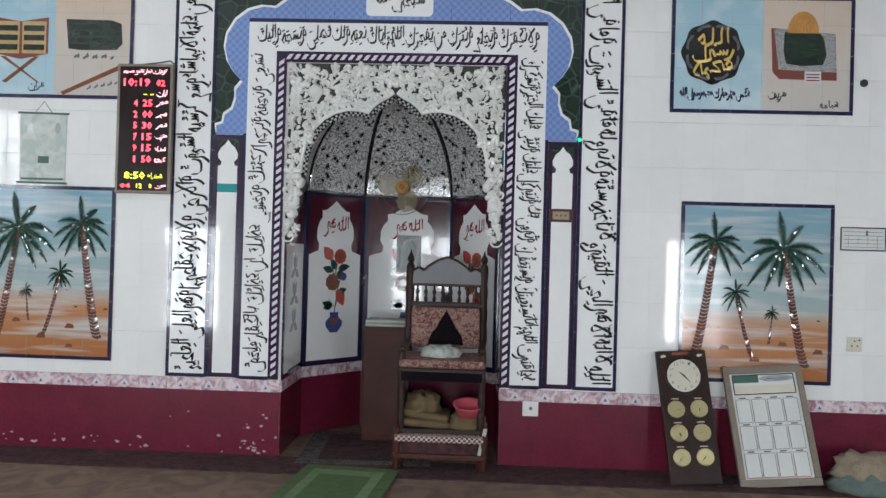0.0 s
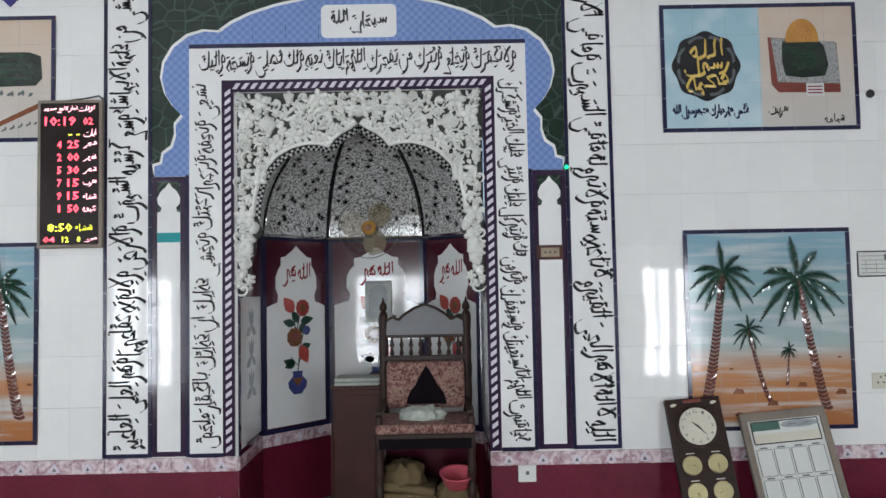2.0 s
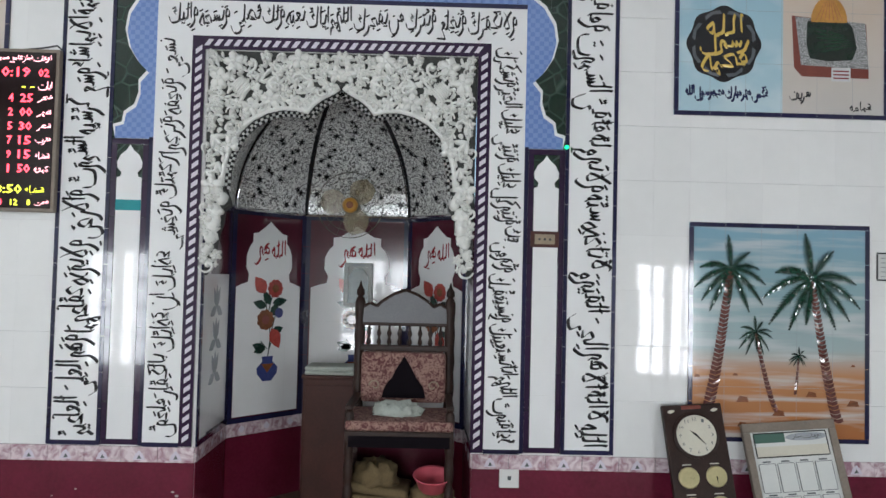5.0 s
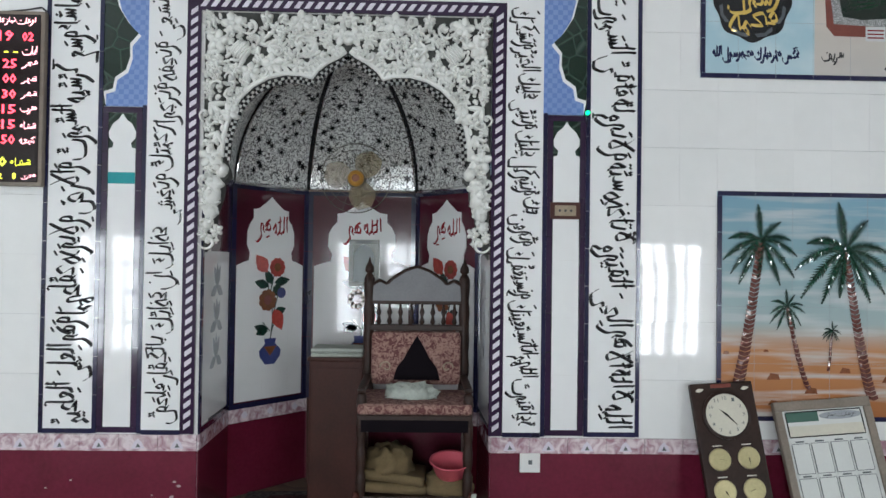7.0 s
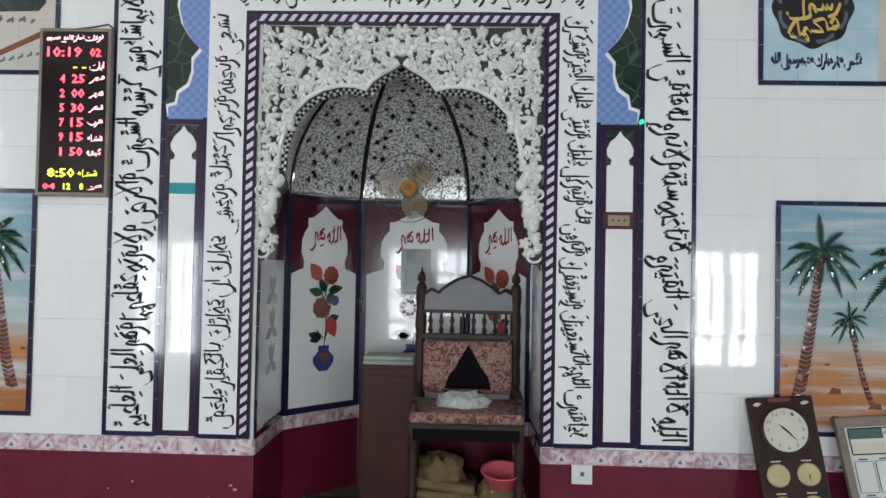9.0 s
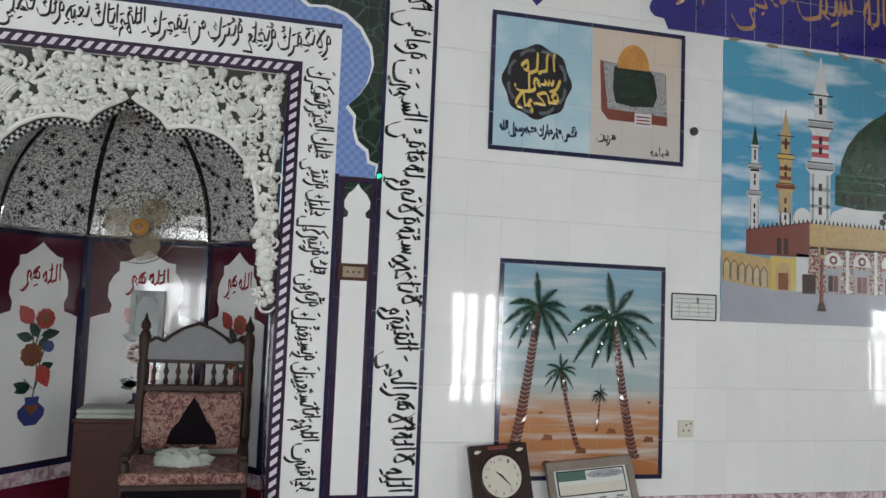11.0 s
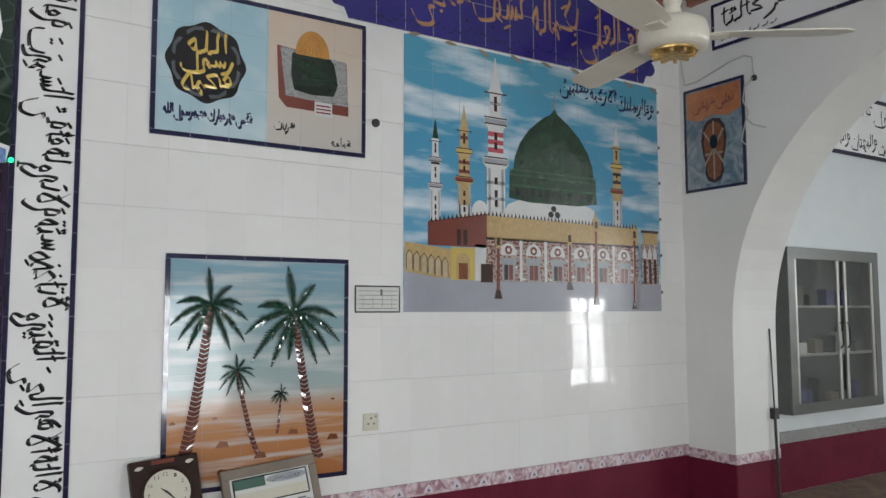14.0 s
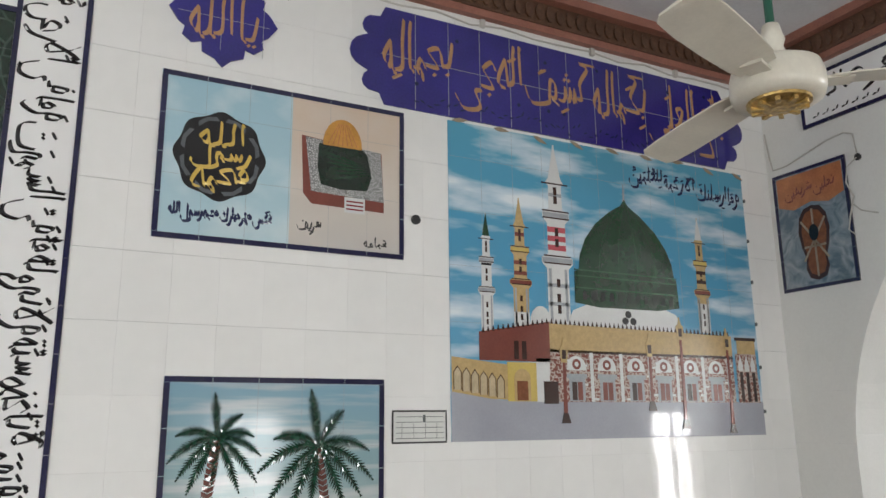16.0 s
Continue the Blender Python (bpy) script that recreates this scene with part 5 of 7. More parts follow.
rp = picture("relic_picture", "navy-edged tile picture with black seal and green turban", 1.168, 2.398, 2.47, 3.275, RELICBLUE, group="relic tile pictures")
part("ground", poly(FRONT, rect(1.79, 2.373, 2.495, 3.25), 0.011, 0.0134), RELICTAN, rp)
lob = [(1.45 + (0.207 + 0.009 * math.cos(8 * a)) * math.cos(a), 2.885 + (0.213 + 0.009 * math.cos(8 * a)) * math.sin(a)) for a in [2 * math.pi * k / 64 for k in range(64)]]
seal = part("seal", poly(FRONT, lob, 0.0132, 0.015), BLACKGLAZE, rp)
bm = bmesh.new()
for a in range(0, 360, 45):
    add_poly(bm, FRONT, [(1.45 + r * math.cos(radians(a + b)), 2.885 + r * math.sin(radians(a + b)) * 1.05) for r, b in ((0.165, 4), (0.185, 8), (0.190, 22), (0.185, 36), (0.165, 40), (0.172, 22))], 0.015, 0.0156)
part("seal_edge", bm, SEALGREY, seal)
for txt, z, w in (("الله", 2.995, 0.22), ("رسول", 2.885, 0.29), ("محمد", 2.77, 0.27)):
    text_part("seal_word", txt, FRONT, 1.455, z, 0.0152, w, 0.14, GOLD, seal, nib=0.12)
relic_text(rp, "عكس مهر مبارك محمد رسول الله", 1.47, 2.60, 0.48, 0.10, TEXTBLUE)
relic_text(rp, "شريف", 1.89, 2.585, 0.13, 0.075)
relic_text(rp, "عمامه", 2.24, 2.545, 0.13, 0.065)
part("cushion", poly(FRONT, [(1.84, 3.06), (1.855, 2.76), (1.90, 2.71), (2.285, 2.705), (2.285, 2.75), (2.27, 3.02), (2.2, 3.03)], 0.0134, 0.0146), BRICKRED, rp)
part("cushion_top", poly(FRONT, [(1.86, 3.055), (1.895, 2.775), (2.285, 2.76), (2.265, 3.025)], 0.0146, 0.0152), PEARL, rp)
part("turban", poly(FRONT, [(1.93, 3.03), (1.925, 2.9), (1.945, 2.815), (2.05, 2.80), (2.19, 2.81), (2.215, 2.88), (2.19, 3.0), (2.15, 3.04)], 0.0152, 0.0168), TURBAN, rp)
part("turban_cap", poly(FRONT, [(1.955, 3.025)] + ell(2.055, 3.03, 0.105, 0.145, 14, 180, 0)[::1] + [(2.155, 3.025)], 0.0152, 0.0172), AMBERCAP, rp)
bm = bmesh.new()
for k in range(7):
    u = 1.975 + k * 0.026
    add_poly(bm, FRONT, [(u, 3.035), (u + 0.004, 3.035), (2.055 + (u - 2.055) * 0.3 + 0.003, 3.15), (2.055 + (u - 2.055) * 0.3, 3.15)], 0.0172, 0.0178)
part("cap_fluting", bm, ORANGEGLAZE, rp)
bm = bmesh.new()
for k in range(6):
    add_poly(bm, FRONT, leaf_pts(1.95 + 0.01 * k, 2.99 - k * 0.028, 0.22, 0.012, -12 + 5 * k), 0.0168, 0.0178)
part("turban_fold", bm, DOMEGREEN, rp)
tag = part("tag", poly(FRONT, rect(2.07, 2.18, 2.685, 2.765), 0.0152, 0.0162), WHITEGLAZE, rp)
bm = bmesh.new()
for k in range(3):
    add_poly(bm, FRONT, rect(2.08, 2.17, 2.70 + k * 0.02, 2.708 + k * 0.02), 0.0162, 0.0166)
part("tag_print", bm, CRIMSON, tag)

lp = picture("relic_picture", "navy-edged tile picture with open book, green bundle and staff", -3.85, -2.60, 2.485, 3.275, RELICTAN, group="relic tile pictures")
part("ground", poly(FRONT, rect(-3.825, -3.17, 2.51, 3.25), 0.011, 0.0134), RELICBLUE, lp)
part("cloth_roll", poly(FRONT, [(-3.09, 3.05), (-3.07, 2.84), (-2.98, 2.83), (-2.72, 2.835), (-2.68, 2.88), (-2.69, 3.02), (-2.76, 3.045)], 0.0134, 0.0165), TURBAN, lp)
bm = bmesh.new()
for k in range(4):
    add_poly(bm, FRONT, leaf_pts(-3.07, 2.88 + 0.045 * k, 0.36, 0.014, -1 + k), 0.0165, 0.0175)
part("cloth_fold", bm, DOMEGREEN, lp)
part("staff", poly(FRONT, [(-3.12, 2.53), (-3.10, 2.51), (-2.68, 2.70), (-2.69, 2.73)], 0.0134, 0.016), RUST, lp)
part("book", poly(FRONT, [(-3.62, 2.80), (-3.42, 2.76), (-3.22, 2.80), (-3.22, 3.06), (-3.42, 3.03), (-3.62, 3.06)], 0.0134, 0.016), BRICKRED, lp)
for a, b in ((-3.605, -3.43), (-3.41, -3.235)):
    part("page", poly(FRONT, rect(a, b, 2.80, 3.03), 0.016, 0.0168), OCHRE, lp)
    bm = bmesh.new()
    for k in range(3):
        add_poly(bm, FRONT, rect(a + 0.012, b - 0.012, 2.825 + k * 0.068, 2.865 + k * 0.068), 0.0168, 0.0173)
    part("page_print", bm, TURBAN, lp)
for a, b in ((-3.55, -3.3), (-3.3, -3.55)):
    part("book_stand", poly(FRONT, [(a, 2.60), (a + 0.03, 2.59), (b + 0.02, 2.78), (b - 0.02, 2.78)], 0.0134, 0.0148), RUST, lp)
relic_text(lp, "قران", -3.3, 2.57, 0.12, 0.075, TEXTBLUE)
bm = bmesh.new()
for k in range(9):
    add_poly(bm, FRONT, leaf_pts(-3.03 + k * 0.033, 2.775 - 0.004 * (k % 3), 0.04, 0.02, 40 + 50 * (k % 2)), 0.0134, 0.0142)
    add_poly(bm, FRONT, leaf_pts(-2.93 + k * 0.025, 2.55 + 0.005 * k, 0.03, 0.014, 40 + 50 * (k % 2)), 0.0134, 0.0142)
part("caption", bm, GREYINK, lp)


# medallions and long verse strip
def scalloped(u0, u1, z0, z1, n_end=3):
    zc, h = (z0 + z1) / 2, (z1 - z0) / 2
    pts = []
    for side, u in ((1, u1), (-1, u0)):
        pts += [(u - side * 0.20, zc - side * h), (u - side * 0.17, zc - side * h * 0.78)]
        pts += ell(u - side * 0.145, zc - side * h * 0.56, 0.075, h * 0.22, 5, -60 if side > 0 else 120, 60 if side > 0 else 240)
        pts += ell(u - side * 0.09, zc, 0.09, h * 0.32, 7, -75 if side > 0 else 105, 75 if side > 0 else 255)
        pts += ell(u - side * 0.145, zc + side * h * 0.56, 0.075, h * 0.22, 5, -60 if side > 0 else 120, 60 if side > 0 else 240)
        pts += [(u - side * 0.17, zc + side * h * 0.78), (u - side * 0.20, zc + side * h)]
    return pts


strip = thing("verse_strip", "long royal-blue scalloped tile strip with gold-brown calligraphy", "tile picture")
sp = scalloped(2.085, 4.985, 3.305, 3.875)
part("ground", poly(FRONT, sp, 0.002, 0.0195), ROYAL, strip)
part("joint", grid_lines(FRONT, 2.26, 4.8, 3.31, 3.87, 0.205, 0.285, 0.0204, 0.003), SHADEGLAZE, strip)
text_part("verse", "بلغ العلى بكماله كشف الدجى بجماله", FRONT, 3.545, 3.60, 0.0206, 2.56, 0.47, GOLDINK, strip, deep=0.004, marks=6, seed=3, nib=0.052)
bm = bmesh.new()
rn = random.Random(3)
for k in range(56):
    u = 2.45 + k * 0.041
    add_poly(bm, FRONT, leaf_pts(u, 3.36 + rn.uniform(-0.015, 0.03), rn.uniform(0.03, 0.05), 0.01, rn.uniform(-40, 60)), 0.0205, 0.0212)
for k in range(10):
    u, z = rn.uniform(2.25, 4.85), rn.choice((3.80, 3.77, 3.46))
    add_poly(bm, FRONT, ell(u, z, 0.012, 0.012, 8), 0.0205, 0.0212)
part("small_print", bm, TEXTBLUE, strip)
for cu_, txt in ((1.435, "يا الله"), (-2.885, "يا محمد")):
    med = thing("medallion", "royal-blue lobed tile medallion with gold-brown lettering", "tile picture", group="blue medallions")
    side = [(0.0, -0.265), (0.04, -0.225), (0.10, -0.20), (0.105, -0.15), (0.15, -0.165), (0.195, -0.13), (0.185, -0.085), (0.22, -0.06), (0.262, 0.0)]
    side += [(u, -z) for u, z in reversed(side[1:-1])] + [(0.0, 0.265)]
    pts = [(cu_ + u, 3.60 + z) for u, z in side] + [(cu_ - u, 3.60 + z) for u, z in reversed(side[1:-1])]
    part("ground", poly(FRONT, pts, 0.002, 0.0185), ROYAL, med)
    text_part("verse", txt, FRONT, cu_, 3.60, 0.0188, 0.34, 0.27, GOLDINK, med, nib=0.07, marks=3)
    part("joint", grid_lines(FRONT, cu_ - 0.22, cu_ + 0.22, 3.42, 3.75, 0.205, 0.17, 0.0192, 0.002), SHADEGLAZE, med)

# ---- large mural of the green-domed mosque ----
mural = picture("mosque_mural", "large glazed tile mural of a green-domed mosque under blue sky", 2.665, 4.93, 1.555, 3.285, MURALSKY, edge=False, w=0.02, d=0.016)
MD = 0.0166


def mp(name, pts, material, lv=0, parent=None):
    return part(name, poly(FRONT, pts, 0.016, MD + 0.0007 * lv), material, parent or mural)


mp("forecourt", [(2.665, 1.555), (4.93, 1.555), (4.93, 1.76), (3.25, 1.755), (2.95, 1.765), (2.665, 1.81)], GREYLILAC, 1)


def minaret(u, base, tip, w, body, cap, bands, lv=1):
    h = tip - base
    prof = [(0.5, 0), (0.5, 0.30), (0.72, 0.33), (0.72, 0.36), (0.42, 0.38), (0.42, 0.55), (0.62, 0.58), (0.62, 0.61), (0.32, 0.63), (0.30, 0.76), (0.42, 0.78), (0.22, 0.82), (0.10, 0.9), (0.03, 1.0)]
    pts = [(u + w * a, base + h * b) for a, b in prof] + [(u - w * a, base + h * b) for a, b in reversed(prof)]
    t = mp("minaret", pts, body, lv)
    for z0, z1, m, f in bands:
        mp("minaret_band", rect(u - w * f, u + w * f, base + h * z0, base + h * z1), m, lv + 1, t)
    mp("minaret_cap", [(u - w * 0.3, base + h * 0.8), (u + w * 0.3, base + h * 0.8), (u, tip)], cap, lv + 1, t)
    for z in (0.325, 0.365, 0.575, 0.615, 0.77):
        mp("balcony_line", rect(u - w * 0.62, u + w * 0.62, base + h * z, base + h * (z + 0.008)), DARKGLAZE, lv + 2, t)
    for sg in (-1, 1):
        mp("minaret_shade", rect(u + sg * w * 0.36 - w * 0.06, u + sg * w * 0.36 + w * 0.06, base + h * 0.02, base + h * 0.30), SHADEGLAZE, lv + 1, t)
    for z in (0.06, 0.12, 0.2, 0.42, 0.48, 0.66, 0.71):
        mp("window_slit", rect(u - w * 0.08, u + w * 0.08, base + h * z, base + h * (z + 0.045)), DARKGLAZE, lv + 2, t)


minaret(2.89, 2.12, 2.78, 0.075, WHITEGLAZE, DOMEGREEN, [(0.33, 0.36, SHADEGLAZE, 0.7), (0.58, 0.61, SHADEGLAZE, 0.6), (0.55, 0.57, BLACKGLAZE, 0.42)])
minaret(3.11, 2.15, 2.89, 0.10, OCHRE, OCHRE, [(0.0, 0.12, WHITEGLAZE, 0.5), (0.33, 0.36, BRICKRED, 0.7), (0.4, 0.43, BRICKRED, 0.42), (0.48, 0.51, BRICKRED, 0.42), (0.58, 0.61, YELLOW, 0.6), (0.7, 0.73, BRICKRED, 0.3)])
minaret(3.365, 2.18, 3.25, 0.15, WHITEGLAZE, WHITEGLAZE, [(0.33, 0.36, SHADEGLAZE, 0.7), (0.40, 0.43, STRIPERED, 0.42), (0.45, 0.48, STRIPERED, 0.42), (0.50, 0.53, STRIPERED, 0.42), (0.58, 0.61, SHADEGLAZE, 0.6), (0.7, 0.72, SHADEGLAZE, 0.3), (0.1, 0.12, SHADEGLAZE, 0.5), (0.2, 0.22, SHADEGLAZE, 0.5)])
minaret(4.48, 2.18, 2.93, 0.095, OCHRE, WHITEGLAZE, [(0.0, 0.25, WHITEGLAZE, 0.5), (0.33, 0.36, BRICKRED, 0.7), (0.42, 0.45, DARKGLAZE, 0.42), (0.5, 0.53, DARKGLAZE, 0.42), (0.58, 0.61, YELLOW, 0.6)])
mp("small_dome", [(3.15, 2.14)] + ell(3.235, 2.19, 0.07, 0.09, 10, 180, 0) + [(3.31, 2.14)], WHITEGLAZE, 2)
mp("white_drum", [(3.40, 2.17), (3.46, 2.27), (3.62, 2.33), (4.10, 2.33), (4.24, 2.28), (4.30, 2.17)], WHITEGLAZE, 4)
mp("dome_drum", [(3.475, 2.315), (3.48, 2.50), (3.51, 2.505), (4.24, 2.515), (4.262, 2.50), (4.27, 2.325), (4.1, 2.30), (3.65, 2.295)], DOMEGREEN, 5)
db = [(3.51, 2.50), (3.525, 2.60), (3.57, 2.70), (3.65, 2.80), (3.76, 2.885), (3.85, 2.935), (3.88, 2.975), (3.91, 2.935), (4.0, 2.88), (4.11, 2.79), (4.19, 2.69), (4.23, 2.6), (4.245, 2.51)]
gd = mp("green_dome", db, DOMEGREEN, 6)
bm = bmesh.new()
for f in (0.2, 0.4, 0.6, 0.8):
    pts = [(3.88 + (u - 3.88) * abs(2 * f - 1), z) for u, z in (db[:7] if f < 0.5 else db[6:])]
    for (u0, z0), (u1, z1) in zip(pts, pts[1:]):
        add_poly(bm, FRONT, [(u0, z0), (u0 + 0.003, z0), (u1 + 0.003, z1), (u1, z1)], 0.0205, 0.0213)
part("dome_seam", bm, DOMELIGHT, gd)
for z in (2.40, 2.47, 2.505):
    mp("drum_ring", rect(3.48, 4.262, z, z + 0.008), DOMELIGHT, 7)
for k in range(11):
    u = 3.53 + k * 0.066
    mp("drum_window", [(u, 2.335), (u + 0.03, 2.335), (u + 0.03, 2.375), (u + 0.015, 2.392), (u, 2.375)], BLACKGLAZE, 7)
mp("finial", [(3.872, 2.96), (3.888, 2.96), (3.881, 3.08)], SHADEGLAZE, 6)
for u, z in ((3.86, 2.265), (3.835, 2.225), (3.895, 2.225)):
    mp("round_window", ell(u, z, 0.024, 0.022, 12), BLACKGLAZE, 6)
mp("red_block", [(2.835, 1.97), (2.835, 2.12), (3.29, 2.195), (3.29, 1.97)], BRICKRED, 5)
mp("red_block", rect(3.19, 3.29, 1.755, 1.99), WHITEGLAZE, 5)
for u in (3.05, 3.10):
    mp("window", rect(u, u + 0.03, 1.98, 2.08), DARKGLAZE, 6)
mp("parapet", [(3.285, 2.03), (3.285, 2.185), (4.69, 2.17), (4.69, 2.045)], OCHRE, 7)
bm = bmesh.new()
for k in range(58):
    u = 2.85 + k * 0.0317
    zb = 2.12 + (u - 2.84) * 0.16 if u < 3.29 else 2.188 - (u - 3.29) * 0.011
    add_poly(bm, FRONT, [(u, zb - 0.004), (u + 0.018, zb - 0.004), (u + 0.009, zb + 0.026)], 0.016, 0.0215)
part("crenellation", bm, DARKGLAZE, mural)
bm = bmesh.new()
for r in range(5):
    for k in range(44):
        u = 3.30 + k * 0.0315 + (r % 2) * 0.015
        if u < 4.66:
            add_poly(bm, FRONT, ell(u + 0.012, 2.058 + r * 0.024, 0.011, 0.008, 6), 0.0205, 0.0225)
part("scale_tile", bm, OCHRE, mural)
mp("facade", [(3.27, 1.755), (3.285, 2.035), (4.69, 2.05), (4.69, 1.755)], SALMON, 6)
mp("facade_cornice", rect(3.28, 4.69, 2.025, 2.04), DARKGLAZE, 7)
rn = random.Random(31)
for r in range(10):                        # raised enamel bricks of the facade
    for k in range(30):
        u = 3.30 + k * 0.0465 + (r % 2) * 0.02
        if u < 4.655 and rn.random() < 0.62:
            mp("painted_brick", rect(u, u + 0.030, 1.765 + r * 0.0265, 1.777 + r * 0.0265), BRICKRED if rn.random() < 0.75 else WHITEGLAZE, 6.8 + rn.random())
for k in range(6):
    u = 3.46 + k * 0.215
    a = mp("arch_panel", [(u - 0.065, 1.93)] + ell(u, 1.945, 0.065, 0.065, 9, 180, 0) + [(u + 0.065, 1.93)], WHITEGLAZE, 8)
    mp("roundel", ell(u, 1.963, 0.03, 0.03, 12), BRICKRED, 9, a)
    mp("roundel_eye", ell(u, 1.963, 0.014, 0.014, 10), WHITEGLAZE, 10, a)
    d = mp("doorway", rect(u - 0.055, u + 0.055, 1.76, 1.905), SHADEGLAZE, 8)
    mp("lintel", rect(u - 0.07, u + 0.07, 1.885, 1.91), SHADEGLAZE, 9, d)
    mp("door_leaf", rect(u - 0.036, u - 0.003, 1.765, 1.865), BRICKRED if k % 2 else DARKGLAZE, 9, d)
    mp("door_leaf", rect(u + 0.003, u + 0.036, 1.765, 1.865), BRICKRED, 9, d)
    mp("pilaster", rect(u + 0.095, u + 0.118, 1.757, 2.03), WHITEGLAZE, 8)
mp("arcade", [(2.668, 1.805), (2.668, 1.985), (3.01, 1.95), (3.01, 1.765), (2.9, 1.77)], OCHRE, 5)
for k in range(6):
    u, zb = 2.70 + k * 0.052, 1.815 - k * 0.008
    mp("arcade_bay", [(u - 0.019, zb)] + [(p, q) for p, q in ell(u, zb + 0.085, 0.019, 0.03, 7, 180, 0)] + [(u + 0.019, zb)], TANGLAZE, 6)
    mp("arcade_edge", [(u - 0.024, zb), (u - 0.020, zb), (u - 0.020, zb + 0.09), (u, zb + 0.117), (u + 0.020, zb + 0.09), (u + 0.020, zb), (u + 0.024, zb), (u + 0.024, zb + 0.092), (u, zb + 0.124), (u - 0.024, zb + 0.092)], DARKGLAZE, 6.6)
yb = mp("yellow_gate", rect(3.005, 3.19, 1.757, 1.965), YELLOW, 6)
mp("gate_arch", [(3.045, 1.76)] + ell(3.097, 1.88, 0.052, 0.05, 9, 180, 0) + [(3.15, 1.76)], OCHRE, 7, yb)
mp("gate_door", rect(3.062, 3.132, 1.762, 1.865), RUST, 8, yb)
mp("kiosk", rect(3.235, 3.33, 1.745, 1.865), DARKGLAZE, 9)
mp("side_hall", [(4.72, 1.755), (4.72, 2.06), (4.9, 2.06), (4.905, 1.755)], SALMON, 6)
mp("side_hall_top", rect(4.74, 4.90, 2.06, 2.15), OCHRE, 5)
mp("side_hall_cornice", rect(4.725, 4.91, 2.145, 2.165), DARKGLAZE, 6)
for k in range(3):
    u = 4.755 + k * 0.055
    mp("pointed_arch", [(u - 0.02, 1.95), (u + 0.02, 1.95), (u + 0.02, 1.99), (u, 2.05), (u - 0.02, 1.99)], WHITEGLAZE, 7)
    mp("column", rect(u - 0.012, u + 0.014, 1.76, 1.945), DARKGLAZE, 7)
for u, z0, z1 in ((3.375, 1.645, 2.11), (4.0, 1.71, 2.16), (4.255, 1.605, 2.27), (4.645, 1.575, 2.22)):
    lamp = mp("lamp_post", [(u - 0.012, z0), (u + 0.012, z0), (u + 0.009, z1 - 0.14), (u - 0.009, z1 - 0.14)], BRICKRED, 11)
    mp("lamp_foot", [(u - 0.03, z0 - 0.005), (u + 0.03, z0 - 0.005), (u + 0.014, z0 + 0.05), (u - 0.014, z0 + 0.05)], DARKGLAZE, 12, lamp)
    mp("lamp_head", [(u - 0.018, z1 - 0.14), (u + 0.018, z1 - 0.14), (u + 0.03, z1 - 0.06), (u + 0.012, z1 - 0.045), (u, z1), (u - 0.012, z1 - 0.045), (u - 0.03, z1 - 0.06)], OCHRE, 12, lamp)
    mp("lamp_pane", rect(u - 0.014, u + 0.014, z1 - 0.12, z1 - 0.07), DARKGLAZE, 13, lamp)
text_part("verse", "وما ارسلنك الا رحمة للعلمين", FRONT, 4.415, 3.125, 0.0168, 0.96, 0.17, TEXTBLUE, mural, turn=-3.5, deep=0.0015, marks=14)
rn = random.Random(8)
for k in range(9):
    u, z = 2.72 + k * 0.27, 3.292 + rn.uniform(-0.006, 0.006)
    part("fixing_clip", poly(FRONT, leaf_pts(u - 0.03, z, 0.10, 0.026, rn.uniform(-35, 10)), 0.012, 0.02), TANCLOTH, mural)
for k in range(6):
    part("fixing_nail", poly(FRONT, ell(4.94, 1.7 + k * 0.28, 0.008, 0.012, 8), 0.004, 0.022), GREYINK, mural)

# small framed notice, hole, socket, switch, conduit box
nt_ = thing("wall_notice", "small white printed notice with thin black border", "notice")
part("sheet", poly(FRONT, rect(2.337, 2.64, 1.552, 1.712), 0.008, 0.012), PAPER, nt_)
part("edge", border(FRONT, 2.337, 2.64, 1.552, 1.712, 0.008, 0.008, 0.0128, 1.0), INK, nt_)
bm = bmesh.new()
for k in range(5):
    z = 1.575 + k * 0.026
    add_poly(bm, FRONT, rect(2.36, 2.62, z, z + 0.003), 0.012, 0.0124)
for k in range(4):
    add_poly(bm, FRONT, rect(2.39 + k * 0.064, 2.392 + k * 0.064, 1.575, 1.65), 0.012, 0.0124)
add_poly(bm, FRONT, rect(2.505, 2.52, 1.655, 1.69), 0.012, 0.0126)
part("printing", bm, GREYINK, nt_)
tagged(link("wall_plug_hole", lathe([(0.008, 0), (0.026, 0), (0.026, 0.012), (0.014, 0.014)], 14, FRONT.matrix(2.468, 2.692, 0.008)), BLACKCABLE), "small black round hole plug in the tiled wall", "plug")
tagged(link("wall_plug_hole", lathe([(0.008, 0), (0.022, 0), (0.022, 0.012), (0.012, 0.014)], 14, FRONT.matrix(1.746, 3.803, 0.008)), BLACKCABLE), "small black round plug near the cornice", "plug")
sk = thing("wall_socket", "white three-pin wall socket on the tiled wall", "socket")
part("plate", box(2.395, 2.493, W - 0.02, W - 0.008, 0.868, 0.966, 0.004), DIAL, sk)
for du, dz in ((0, 0.022), (-0.018, -0.01), (0.018, -0.01), (0.03, 0.03)):
    part("pin_hole", poly(FRONT, ell(2.444 + du, 0.917 + dz, 0.006, 0.006, 8), 0.02, 0.0205), BLACKCABLE, sk)
sw = thing("wall_switch", "white switch plate fixed on the maroon dado", "switch")
part("plate", box(0.217, 0.325, W - 0.024, W - 0.004, 0.352, 0.452, 0.004), SWITCH, sw)
